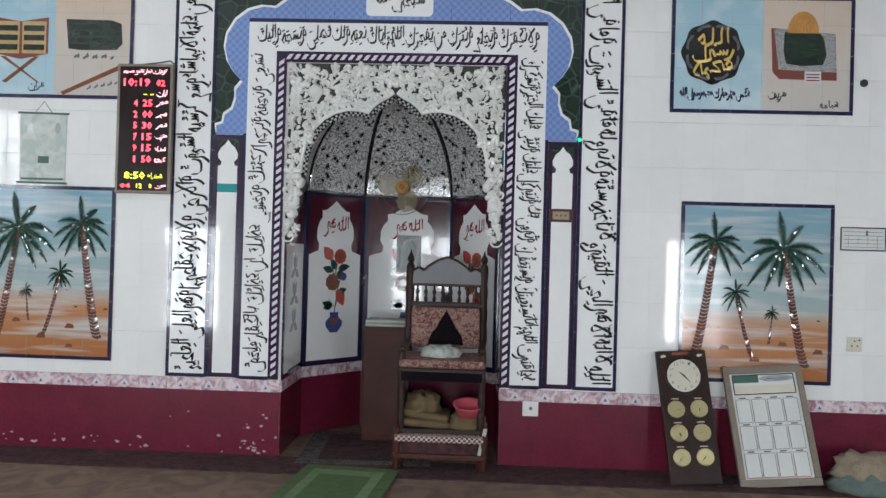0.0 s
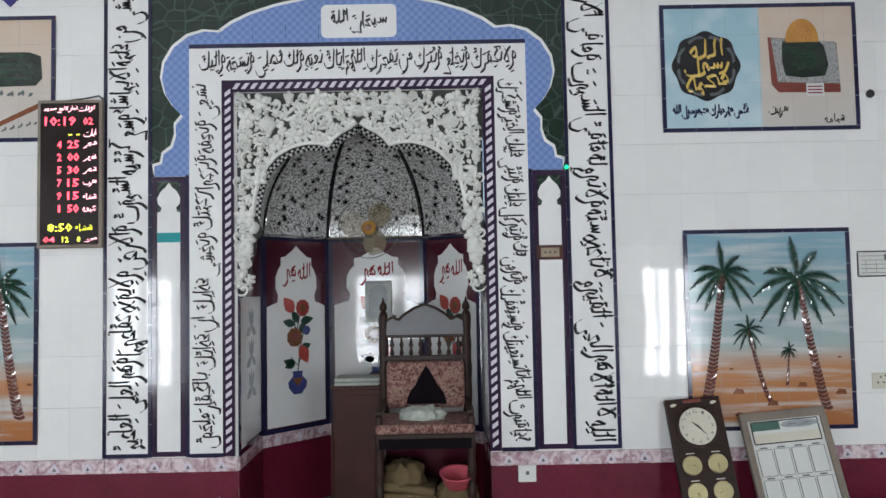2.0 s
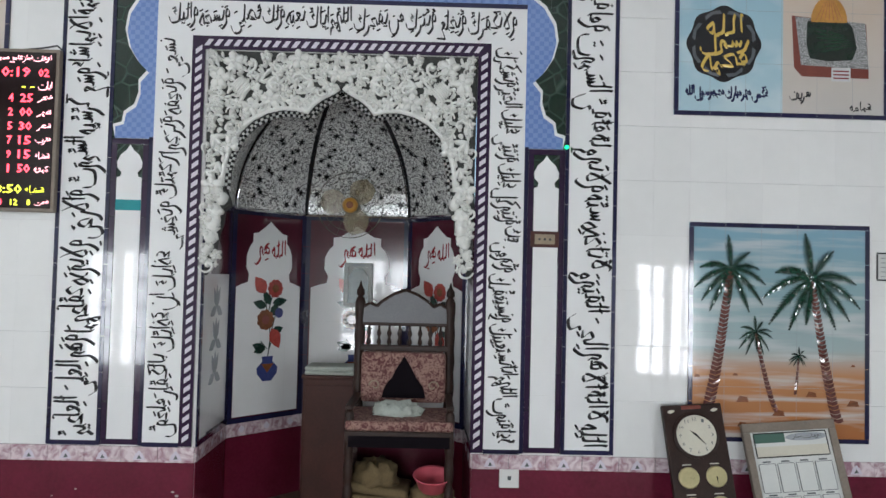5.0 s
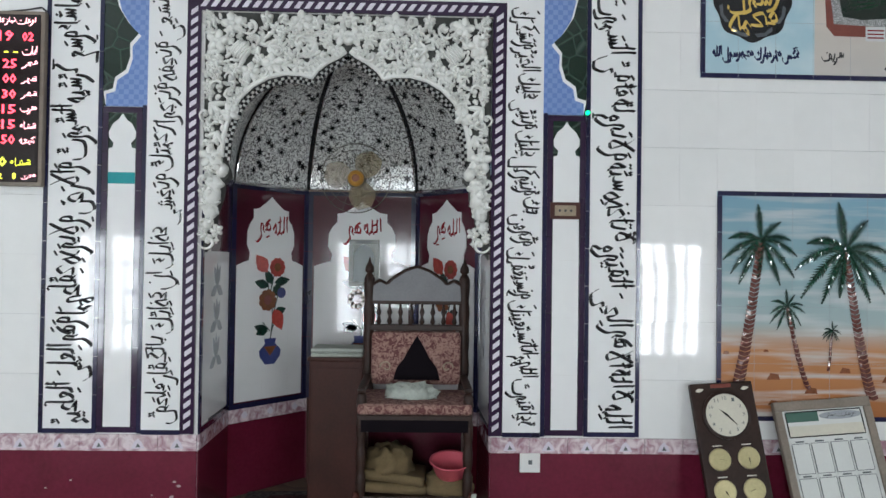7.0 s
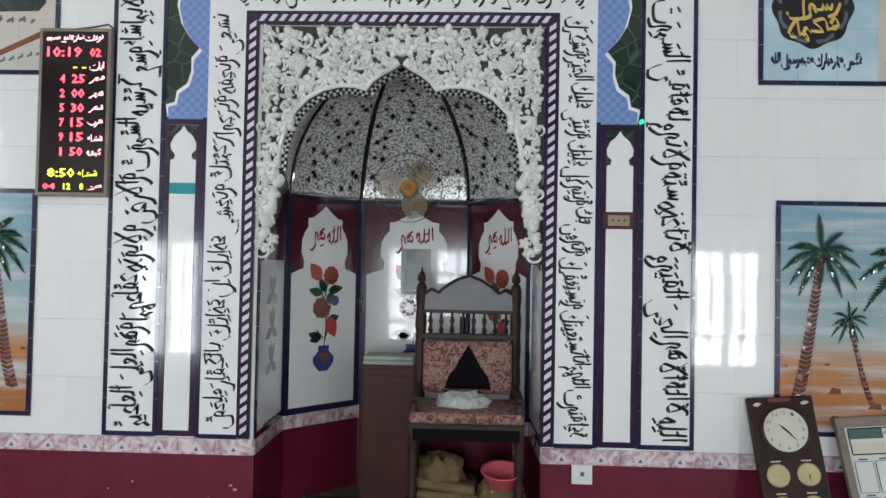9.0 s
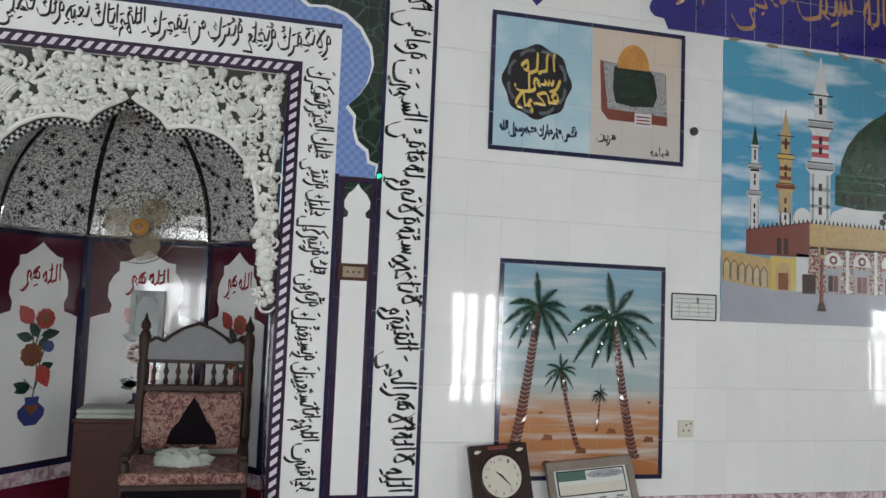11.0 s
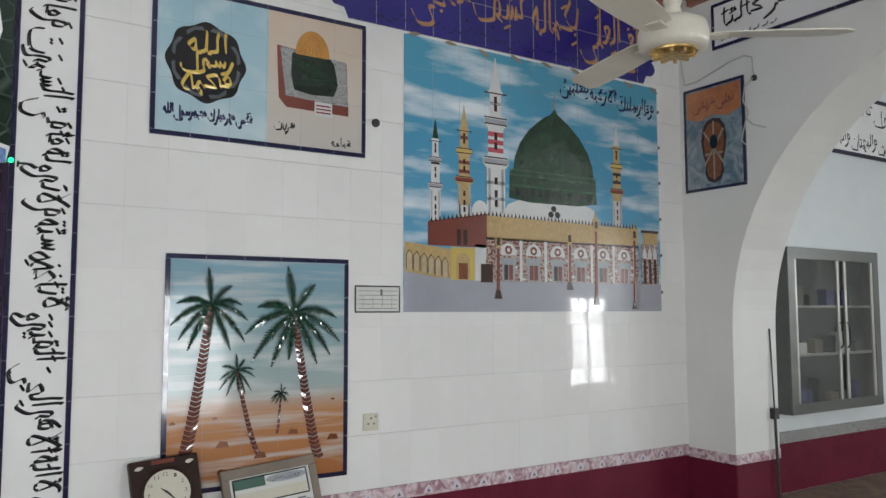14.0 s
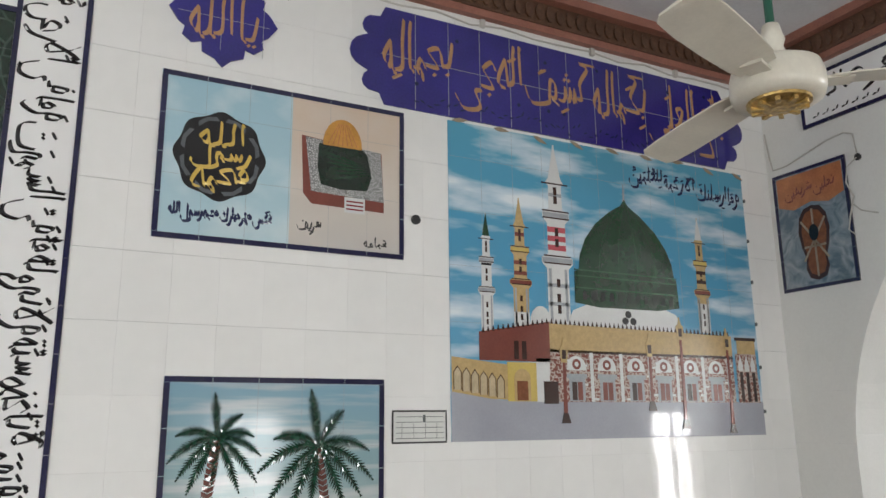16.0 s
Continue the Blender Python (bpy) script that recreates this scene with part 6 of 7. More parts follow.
part("rocker", box(0.262, 0.282, W - 0.028, W - 0.02, 0.395, 0.417, 0.002), GREYINK, sw)
cp = thing("column_plate", "brown switch plate on the white column", "switch")
m_ = MID + 1.173
part("plate", box(m_ - 0.085, m_ + 0.075, W - 0.024, W - 0.011, 1.695, 1.785, 0.003), BROWNWOOD, cp)
part("face", box(m_ - 0.062, m_ + 0.052, W - 0.0265, W - 0.02, 1.712, 1.768, 0.002), TANCLOTH, cp)
for du in (-0.03, 0.0, 0.03):
    part("hole", poly(FRONT, ell(m_ - 0.005 + du, 1.74, 0.007, 0.007, 8), 0.0266, 0.0272), BLACKCABLE, cp)
tagged(link("indicator_lamp", lathe([(0.006, 0), (0.012, 0.0), (0.012, 0.015), (0.006, 0.02)], 12, FRONT.matrix(MID + 1.283, 2.265, 0.015)), LEDGREEN), "tiny glowing green indicator lamp", "lamp")

# hanging poster
po = thing("hanging_poster", "pale grey-green paper poster hanging on the wall", "poster")
part("sheet", poly(FRONT, [(-3.405, 2.375), (-3.40, 1.885), (-3.07, 1.88), (-3.065, 2.37)], 0.010, 0.0125), POSTER, po)
part("rod", tube([FRONT.at(-3.42, 2.378, 0.014), FRONT.at(-3.05, 2.373, 0.014)], 0.007), GREENINK, po)
part("rod", tube([FRONT.at(-3.42, 1.882, 0.014), FRONT.at(-3.055, 1.878, 0.014)], 0.007), GREENINK, po)
part("cord", tube([FRONT.at(-3.3, 2.378, 0.012), FRONT.at(-3.235, 2.46, 0.012), FRONT.at(-3.17, 2.375, 0.012)], 0.002, 4), BLACKCABLE, po)
for u in (-3.33, -3.13):
    part("print", poly(FRONT, ell(u, 2.27, 0.02, 0.04, 12), 0.0125, 0.013), SHADEGLAZE, po)
part("print", poly(FRONT, rect(-3.27, -3.19, 2.02, 2.07), 0.0125, 0.013), GREENINK, po)
part("print", poly(FRONT, rect(-3.39, -3.08, 1.90, 1.915), 0.0125, 0.013), GREENINK, po)

# ---- LED prayer clock ----
led = thing("prayer_time_clock", "tall black LED prayer-time clock with glowing red digits", "clock")
LU0, LU1, LZ0, LZ1 = -2.688, -2.292, 1.82, 2.732
part("case", box(LU0, LU1, W - 0.052, W - 0.012, LZ0, LZ1, 0.006), BOARDFRAME, led)
part("display", box(LU0 + 0.02, LU1 - 0.02, W - 0.056, W - 0.05, LZ0 + 0.02, LZ1 - 0.02, 0.001), LEDBODY, led)
LC = (LU0 + LU1) / 2


def led_text(txt, u, z, w, h, m, arabic=False, bold=0.012):
    text_part("readout", txt, FRONT, u, z, 0.0562, w, h, m, led, bold=bold, arabic=arabic, deep=0.0015, res=1)


led_text("اوقات نماز جامع مسجد", LC, 2.675, 0.31, 0.045, LEDPINK, True, 0.035)
led_text("10:19", LC - 0.055, 2.60, 0.19, 0.055, LEDRED)
led_text("02", LC + 0.115, 2.597, 0.06, 0.045, LEDRED)
led_text("- -", LC + 0.03, 2.515, 0.07, 0.006, LEDYEL)
for k, (h_, mn, wd) in enumerate((("4", "25", "فجر"), ("2", "00", "ظهر"), ("5", "30", "عصر"), ("7", "15", "مغرب"), ("9", "15", "عشاء"), ("1", "50", "جمعه"))):
    z = 2.455 - k * 0.079
    led_text(h_, LC - 0.06, z, 0.012 if h_ == "1" else 0.026, 0.045, LEDRED)
    led_text(mn, LC + 0.025, z, 0.07, 0.048, LEDRED)
    led_text(wd, LC + 0.125, z - 0.005, 0.085, 0.042, LEDPINK, True, 0.035)
led_text("ايات", LC + 0.125, 2.525, 0.08, 0.05, LEDPINK, True, 0.03)
led_text("8:50", LC - 0.055, 1.945, 0.15, 0.05, LEDYEL)
led_text("عشاء", LC + 0.09, 1.945, 0.11, 0.045, LEDYEL, True)
led_text("04", LC - 0.12, 1.872, 0.07, 0.032, LEDRED)
led_text("12", LC - 0.02, 1.872, 0.04, 0.034, LEDYEL)
led_text("8", LC + 0.06, 1.872, 0.02, 0.034, LEDYEL)
led_text("هجري", LC + 0.13, 1.870, 0.08, 0.03, LEDPINK, True, 0.03)
part("cable", tube([FRONT.at(-2.55, 2.73, 0.02), FRONT.at(-2.4, 2.75, 0.015), FRONT.at(-2.33, 2.765, 0.012), FRONT.at(-2.30, 2.74, 0.02)], 0.005, 5), BLACKCABLE, led)

# ---- right side wall ----
sp_ = thing("sandal_picture", "framed tile picture of a brown sandal emblem on slate clouds", "tile picture")
part("ground", poly(EAST, rect(0.06, 0.60, 2.48, 3.285), 0.002, 0.012), SLATEGLAZE, sp_)
part("edge_trim", border(EAST, 0.055, 0.605, 2.475, 3.29, 0.022, 0.002, 0.015), NAVY, sp_)
part("title_field", poly(EAST, [(0.085, 3.06), (0.2, 3.02), (0.33, 3.05), (0.46, 3.02), (0.575, 3.06), (0.575, 3.26), (0.085, 3.26)], 0.012, 0.013), ORANGEGLAZE, sp_)
text_part("title", "نعلين شريفين", EAST, 0.33, 3.14, 0.0132, 0.38, 0.12, BRICKRED, sp_)
sole = [(0.33 + u, 2.775 + z) for u, z in ((0, 0.25), (0.06, 0.235), (0.10, 0.18), (0.115, 0.08), (0.10, -0.02), (0.075, -0.1), (0.085, -0.17), (0.06, -0.23), (0, -0.25), (-0.06, -0.23), (-0.085, -0.17), (-0.075, -0.1), (-0.10, -0.02), (-0.115, 0.08), (-0.10, 0.18), (-0.06, 0.235))]
so = part("sandal_sole", poly(EAST, sole, 0.012, 0.0135), DARKGLAZE, sp_)
part("sandal_inner", poly(EAST, [(0.33 + (u - 0.33) * 0.8, 2.775 + (z - 2.775) * 0.88) for u, z in sole], 0.0135, 0.0142), RUST, so)
bm = bmesh.new()
for a, b in (((0.24, 2.93), (0.42, 2.66)), ((0.42, 2.93), (0.24, 2.66)), ((0.25, 2.75), (0.41, 2.75)), ((0.33, 3.0), (0.33, 2.55))):
    dx, dz = b[0] - a[0], b[1] - a[1]
    q = math.hypot(dx, dz)
    ex, ez = -dz / q * 0.007, dx / q * 0.007
    add_poly(bm, EAST, [(a[0] - ex, a[1] - ez), (b[0] - ex, b[1] - ez), (b[0] + ex, b[1] + ez), (a[0] + ex, a[1] + ez)], 0.0142, 0.0152)
part("sandal_strap", bm, TANCLOTH, so)
part("sandal_knot", poly(EAST, ell(0.33, 2.84, 0.035, 0.055, 14), 0.0152, 0.0165), BLACKGLAZE, so)

ss = thing("verse_sign", "white tile sign with black border and calligraphy", "sign")
part("ground", poly(EAST, rect(0.34, 2.3, 3.545, 3.90), 0.002, 0.012), PLAIN, ss)
part("edge_trim", border(EAST, 0.34, 2.3, 3.545, 3.90, 0.025, 0.002, 0.015), NAVY, ss)
text_part("verse", "يارسول الله انظر حالنا", EAST, 1.32, 3.75, 0.0125, 1.8, 0.22, INK, ss, deep=0.0015, marks=10)
bm = bmesh.new()
for k in range(14):
    add_poly(bm, EAST, leaf_pts(0.42 + k * 0.035, 3.60, 0.035, 0.012, 10 + 50 * (k % 2)), 0.012, 0.0128)
part("small_print", bm, INK, ss)
wc = thing("wall_cable", "loose white cable drooping to a black wall outlet", "cable")
cabpts = [EAST.at(u, z, 0.012) for u, z in ((0.03, 3.62), (0.05, 3.45), (0.07, 3.34), (0.18, 3.34), (0.34, 3.38), (0.5, 3.42), (0.62, 3.43), (0.68, 3.40), (0.69, 3.27))]
part("lead", tube(cabpts, 0.006, 5), CABLE, wc)
part("outlet", lathe([(0.022, 0), (0.024, 0.01), (0.012, 0.02)], 12, EAST.matrix(0.69, 3.245, 0.0)), BLACKCABLE, wc)
part("lead", tube([EAST.at(u, z, 0.02) for u, z in ((0.69, 3.24), (0.62, 3.20), (0.60, 3.10), (0.64, 3.0), (0.60, 2.88), (0.58, 2.80), (0.62, 2.76))], 0.005, 5), CABLE, wc)
part("lead", tube([EAST.at(u, z, 0.02) for u, z in ((0.62, 2.96), (0.68, 2.90), (0.78, 2.86))], 0.005, 5), CABLE, wc)
mc = thing("cornice_cable", "thin cable clipped below the cornice", "cable")
part("lead", tube([FRONT.at(u, 3.935 - 0.03 * math.sin(k * 1.3) ** 2, 0.012) for k, u in enumerate([1.5 + 0.22 * j for j in range(17)])], 0.006, 5), CABLE, mc)
for u in (2.9, 3.7, 4.4, 5.0):
    part("clip", box(u - 0.015, u + 0.015, W - 0.03, W, 3.90, 3.95, 0.003), CABLE, mc)

# next bay: painted wall, show cabinet, verse board, thin stand
structure("wall_bay_paint", box(RIGHT + TH, FAR, W - 0.006, W, 0.52, TOP), PALEBLUE, "pale blue-white painted wall of the next bay")
cab = thing("wall_cabinet", "grey aluminium glazed wall cabinet with sliding panes", "cabinet")
CX0, CX1, CZ0, CZ1, CY = 6.32, 7.75, 0.68, 2.10, W - 0.16
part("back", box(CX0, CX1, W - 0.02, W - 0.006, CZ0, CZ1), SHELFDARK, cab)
for a in ((CX0, CX0 + 0.03, CZ0, CZ1), (CX1 - 0.03, CX1, CZ0, CZ1), (CX0 + 0.03, CX1 - 0.03, CZ0, CZ0 + 0.03), (CX0 + 0.03, CX1 - 0.03, CZ1 - 0.03, CZ1)):
    part("case", box(a[0], a[1], CY, W - 0.02, a[2], a[3], 0.002), ALU, cab)
fr = part("face_frame", box(CX0, CX1, CY - 0.012, CY, CZ1 - 0.10, CZ1, 0.003), ALU, cab)
part("face_frame", box(CX0, CX1, CY - 0.012, CY, CZ0, CZ0 + 0.09, 0.003), ALU, cab)
part("face_frame", box(CX0, CX0 + 0.10, CY - 0.012, CY, CZ0 + 0.09, CZ1 - 0.10, 0.003), ALU, cab)
part("face_frame", box(CX1 - 0.09, CX1, CY - 0.012, CY, CZ0 + 0.09, CZ1 - 0.10, 0.003), ALU, cab)
for z in (1.16, 1.58):
    part("shelf", box(CX0 + 0.03, CX1 - 0.03, CY + 0.03, W - 0.02, z, z + 0.02), PALEALU, cab)
for a, b in ((CX0 + 0.10, 7.10), (7.18, CX1 - 0.09)):
    dr = part("sliding_pane", box(a, b, CY + 0.004, CY + 0.008, CZ0 + 0.09, CZ1 - 0.10), GLASS, cab)
    for e in (a, b - 0.035):
        part("stile", box(e, e + 0.035, CY - 0.004, CY + 0.014, CZ0 + 0.09, CZ1 - 0.10, 0.002), PALEALU, dr)
for u in (7.085, 7.195):
    part("handle", tube([(u, CY - 0.004, 1.22), (u, CY - 0.03, 1.25), (u, CY - 0.03, 1.42), (u, CY - 0.004, 1.45)], 0.008, 6), BLACKCABLE, cab)
rn = random.Random(12)
for z in (0.72, 1.18, 1.60):
    u = 6.5
    while u < 7.45:
        w, h = rn.uniform(0.05, 0.16), rn.uniform(0.08, 0.26)
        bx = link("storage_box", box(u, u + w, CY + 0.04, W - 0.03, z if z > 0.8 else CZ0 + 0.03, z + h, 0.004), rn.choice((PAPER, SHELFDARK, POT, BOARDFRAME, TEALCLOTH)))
        tagged(bx, "small box or book on a cabinet shelf", "box", "things in the cabinet")
        u += w + rn.uniform(0.02, 0.14)
vb = thing("verse_board", "white verse board with black lettering in the next bay", "sign")
part("ground", poly(FRONT, rect(6.7, 10.0, 3.05, 3.67), 0.006, 0.016), PLAIN, vb)
part("edge_trim", border(FRONT, 6.7, 10.0, 3.05, 3.67, 0.04, 0.006, 0.02), NAVY, vb)
text_part("verse", "والغيبة والبدعة والنميمة والفواحش والبهتان والمعاصي كلها", FRONT, 8.4, 3.21, 0.0165, 3.1, 0.2, INK, vb)
text_part("verse", "من الكفر والشرك واقول لا اله الا الله محمد", FRONT, 8.4, 3.49, 0.0165, 3.1, 0.2, INK, vb)
st_ = thing("microphone_stand", "thin black telescopic stand leaning against the pier", "stand", (5.65, 4.94, 0))
part("pole", tube([(0, 0, 0.0), (0.0, 0.02, 0.75)], 0.011, 8), BLACKCABLE, st_)
part("pole", tube([(0.0, 0.02, 0.75), (-0.005, 0.04, 1.42)], 0.006, 8), BLACKCABLE, st_)
part("clamp", box(-0.03, 0.03, 0.0, 0.045, 0.74, 0.82, 0.006), BLACKCABLE, st_)
part("foot", lathe([(0.05, 0), (0.05, 0.012), (0.014, 0.02)], 12), BLACKCABLE, st_)

# ---- ceiling fan ----
cf = thing("ceiling_fan", "cream three-blade ceiling fan on a green rod", "fan", (2.594, 3.252, 2.585))
part("motor", lathe([(0.03, 0.075), (0.085, 0.07), (0.122, 0.05), (0.13, 0.02), (0.13, -0.02), (0.122, -0.045), (0.085, -0.05)], 32), CREAM, cf, smooth=True)
part("brass_cap", lathe([(0.09, -0.045), (0.088, -0.058), (0.06, -0.068), (0.025, -0.072)], 28), BRASS, cf, "pierced brass rosette")
bm = bmesh.new()
for k in range(10):
    a = k * math.pi / 5
    add_box(bm, 0.045, 0.08, -0.007, 0.007, -0.073, -0.06, 0.002, Matrix.Rotation(a, 4, "Z"))
part("rosette_petal", bm, BRASS, cf)
part("canopy_cup", lathe([(0.03, 0.07), (0.034, 0.10), (0.028, 0.12), (0.036, 0.14), (0.03, 0.16), (0.024, 0.19)], 18), CREAM, cf, smooth=True)
part("rod", tube([(0, 0, 0.17), (0, 0, 1.59)], 0.013, 10), ROD, cf)
part("ceiling_cup", lathe([(0.05, 1.615), (0.05, 1.57), (0.02, 1.51)], 18), CREAM, cf)
for a in (80, 200, 320):
    R = Matrix.Rotation(radians(a), 4, "Z")
    bm = bmesh.new()
    rows = []
    for t, w in ((0.14, 0.05), (0.2, 0.062), (0.35, 0.07), (0.5, 0.072), (0.6, 0.066), (0.63, 0.045)):
        dz = 0.012 - 0.03 * (t - 0.14)
        rows.append([bm.verts.new(R @ Vector((t, sgn * w, dz + sgn * 0.012 + h))) for sgn, h in ((-1, 0), (0, 0.004), (1, 0), (1, -0.005), (-1, -0.005))])
    for p, q in zip(rows, rows[1:]):
        for k in range(5):
            bm.faces.new((p[k], p[(k + 1) % 5], q[(k + 1) % 5], q[k]))
    bm.faces.new(rows[0])
    bm.faces.new(list(reversed(rows[-1])))
    bmesh.ops.recalc_face_normals(bm, faces=bm.faces)
    bl = part("blade", bm, CREAM, cf)
    part("blade_iron", box(0.10, 0.20, -0.03, 0.03, -0.004, 0.006, 0.002, R), CREAM, bl)

# ---- things on the floor ----
gm = thing("prayer_mat", "green prayer mat on the carpet before the niche", "mat", (0, 0, 0))
M = Matrix.Translation((-0.955, 4.66, 0)) @ Matrix.Rotation(radians(-5), 4, "Z")
part("mat_edge", box(-0.315, 0.315, -0.62, 0.52, 0.008, 0.018, 0.004, M), GREENMAT, gm)
part("mat_field", box(-0.235, 0.235, -0.50, 0.42, 0.018, 0.0205, 0.001, M), GREENLITE, gm)
part("mat_arch", box(-0.17, 0.17, -0.44, 0.3, 0.0205, 0.0225, 0.001, M), GREENMAT, gm)
rg = thing("niche_rug", "dark patterned rug lying inside the niche", "rug", (0, 0, 0))
M = Matrix.Translation((-0.93, 5.72, 0)) @ Matrix.Rotation(radians(3), 4, "Z")
part("rug_edge", box(-0.42, 0.5, -0.45, 0.5, 0.001, 0.010, 0.003, M), RUGEDGE, rg)
part("rug_field", box(-0.28, 0.38, -0.36, 0.40, 0.010, 0.0125, 0.001, M), DARKRUG, rg)
tagged(link("carpet_runner", box(-3.9, RIGHT - 0.01, 5.0, W - 0.012, 0.001, 0.007), DARKRUG), "dark maroon carpet runner along the front wall", "carpet")

# leaning clock board
cb = thing("dial_clock_board", "dark wooden clock board with six brass dials leaning on the wall", "clock", (1.325, 5.10, 0.012))
cb.rotation_euler = Euler((radians(-18), radians(-4), 0))
part("board", box(-0.165, 0.165, -0.02, 0.02, 0, 0.87, 0.008), WOOD, cb)
part("top_label", box(-0.06, 0.05, -0.0235, -0.02, 0.842, 0.862, 0.001), BRICKRED, cb)
TO_FRONT = Matrix.Rotation(radians(90), 4, "X")
dial = part("clock_rim", lathe([(0.125, 0), (0.125, 0.012), (0.112, 0.016), (0.108, 0.008)], 32, Matrix.Translation((0, -0.018, 0.70)) @ TO_FRONT), WOOD, cb)
part("clock_face", lathe([(0.109, 0), (0.109, 0.008)], 32, Matrix.Translation((0, -0.0225, 0.70)) @ TO_FRONT), DIAL, dial)
FD = Face((0, 0), (1, 0))
for a, ln, w in ((-50 + 90 - 90, 0.075, 0.005), (140, 0.045, 0.006)):
    c, s = math.cos(radians(a)), math.sin(radians(a))
    part("clock_needle", poly(FD, [(-s * w, 0.70 + c * w), (c * ln, 0.70 + s * ln), (s * w, 0.70 - c * w)], 0.0306, 0.0325), INK, dial)
for k in range(1, 13):
    a = radians(90 - 30 * k)
    part("numeral", add_text(bmesh.new(), str(k), FD.matrix(0.088 * math.cos(a), 0.70 + 0.088 * math.sin(a), 0.0307), 0.014 if k < 10 else 0.022, 0.018, bold=0, arabic=False, deep=0.0008, res=1), GREYINK, dial)
for r in range(3):
    for c_ in (-1, 1):
        M = Matrix.Translation((c_ * 0.075, -0.02, 0.48 - r * 0.155)) @ TO_FRONT
        sd_ = part("small_dial", lathe([(0.056, 0), (0.056, 0.008), (0.05, 0.011), (0.02, 0.0105)], 26, M), BRASSDIAL, cb)
        a = radians(40 + 70 * r + 50 * c_)
        part("clock_needle", poly(FD, [(c_ * 0.075 - 0.003, 0.48 - r * 0.155), (c_ * 0.075 + 0.003, 0.48 - r * 0.155), (c_ * 0.075 + 0.035 * math.cos(a), 0.48 - r * 0.155 - abs(0.035 * math.sin(a)))], 0.0312, 0.0322), INK, sd_)
        part("dial_caption", poly(FD, rect(c_ * 0.075 - 0.025, c_ * 0.075 + 0.025, 0.545 - r * 0.155, 0.551 - r * 0.155), 0.02, 0.0208), DIAL, cb)
for u in (-0.12, 0.12):
    part("ornament", poly(FD, leaf_pts(u - 0.02, 0.83, 0.045, 0.02, 10), 0.02, 0.0212), DIAL, cb)

# leaning timetable board
tb = thing("timetable_board", "grey-brown framed white timetable board leaning on the wall", "board", (1.875, 5.13, 0.012))
tb.rotation_euler = Euler((radians(-19.5), radians(-4.5), 0))
part("panel", box(-0.235, 0.235, -0.006, 0.012, 0.01, 0.77), PAPER, tb)
for a in ((-0.26, 0.26, 0, 0.05), (-0.26, 0.26, 0.735, 0.785), (-0.26, -0.22, 0.05, 0.735), (0.22, 0.26, 0.05, 0.735)):
    part("frame", box(a[0], a[1], -0.02, 0.016, a[2], a[3], 0.005), BOARDFRAME, tb)
part("heading", poly(FD, rect(-0.2, -0.03, 0.675, 0.725), 0.006, 0.0075), GREENINK, tb)
pl = ell(0.09, 0.70, 0.115, 0.022, 20)
part("heading", poly(FD, pl, 0.006, 0.0075), SHADEGLAZE, tb)
text_part("heading_words", "اوقات نماز", FD, 0.09, 0.70, 0.0077, 0.17, 0.028, INK, tb)
part("strip", poly(FD, rect(-0.2, 0.2, 0.60, 0.655), 0.006, 0.007), DIAL, tb)
part("strip_edge", border(FD, -0.205, 0.205, 0.595, 0.73, 0.006, 0.006, 0.0075, 1.0), INK, tb)
for r in range(3):
    for c_ in range(4):
        u0, z0 = -0.205 + c_ * 0.104, 0.41 - r * 0.175
        cell = part("card", poly(FD, rect(u0, u0 + 0.094, z0, z0 + 0.155), 0.006, 0.0095), PAPER, tb)
        part("card_heading", poly(FD, rect(u0 + 0.025, u0 + 0.07, z0 + 0.160, z0 + 0.168), 0.006, 0.0075), GREYINK, tb)
        part("card_edge", border(FD, u0, u0 + 0.094, z0, z0 + 0.155, 0.003, 0.006, 0.0102, 1.0), GREYINK, cell)
part("footer", poly(FD, rect(-0.2, 0.2, 0.055, 0.085), 0.006, 0.0075), PINKINK, tb)


def crumple(cx, cy, z0, rx, ry, h, seed, amp=0.25, n=26, freq=14):
    """A soft heap of folded cloth."""
    bm = bmesh.new()
    rings = []
    for i in range(9):
        t = i / 8
        ring = []
        for k in range(n):
            a = 2 * math.pi * k / n
            f = math.cos(t * math.pi / 2) ** 0.55
            p = Vector((math.cos(a) * f, math.sin(a) * f, math.sin(t * math.pi / 2)))
            q = 1 + amp * noise.noise(p * freq * 0.22 + Vector((seed, 0, 0))) + amp * 0.5 * noise.noise(p * freq * 0.6 + Vector((0, seed, 0)))
            ring.append(bm.verts.new((cx + rx * p.x * q, cy + ry * p.y * q, z0 + max(0.0, h * p.z * q))))
        rings.append(ring)
    for a, b in zip(rings, rings[1:]):
        for k in range(n):
            bm.faces.new((a[k], a[(k + 1) % n], b[(k + 1) % n], b[k]))
    bm.faces.new(list(reversed(rings[0])))
    bm.faces.new(rings[-1])
    return bm


bg = thing("cloth_bundle", "heap of tan and grey-teal folded cloths by the wall", "cloth")
part("under_cloth", crumple(2.42, 5.16, 0.007, 0.24, 0.17, 0.13, 3, 0.2), TEALCLOTH, bg, smooth=True)
part("top_cloth", crumple(2.42, 5.18, 0.085, 0.21, 0.15, 0.15, 8, 0.35), TANCLOTH, bg, smooth=True)

# ---- pulpit chair in the niche ----
ch = thing("pulpit_chair", "dark turned-wood pulpit chair with silvery crest and patterned cushions", "chair", (-0.345, 5.46, 0))
XL, XR, YF, YB = -0.265, 0.275, -0.22, 0.26


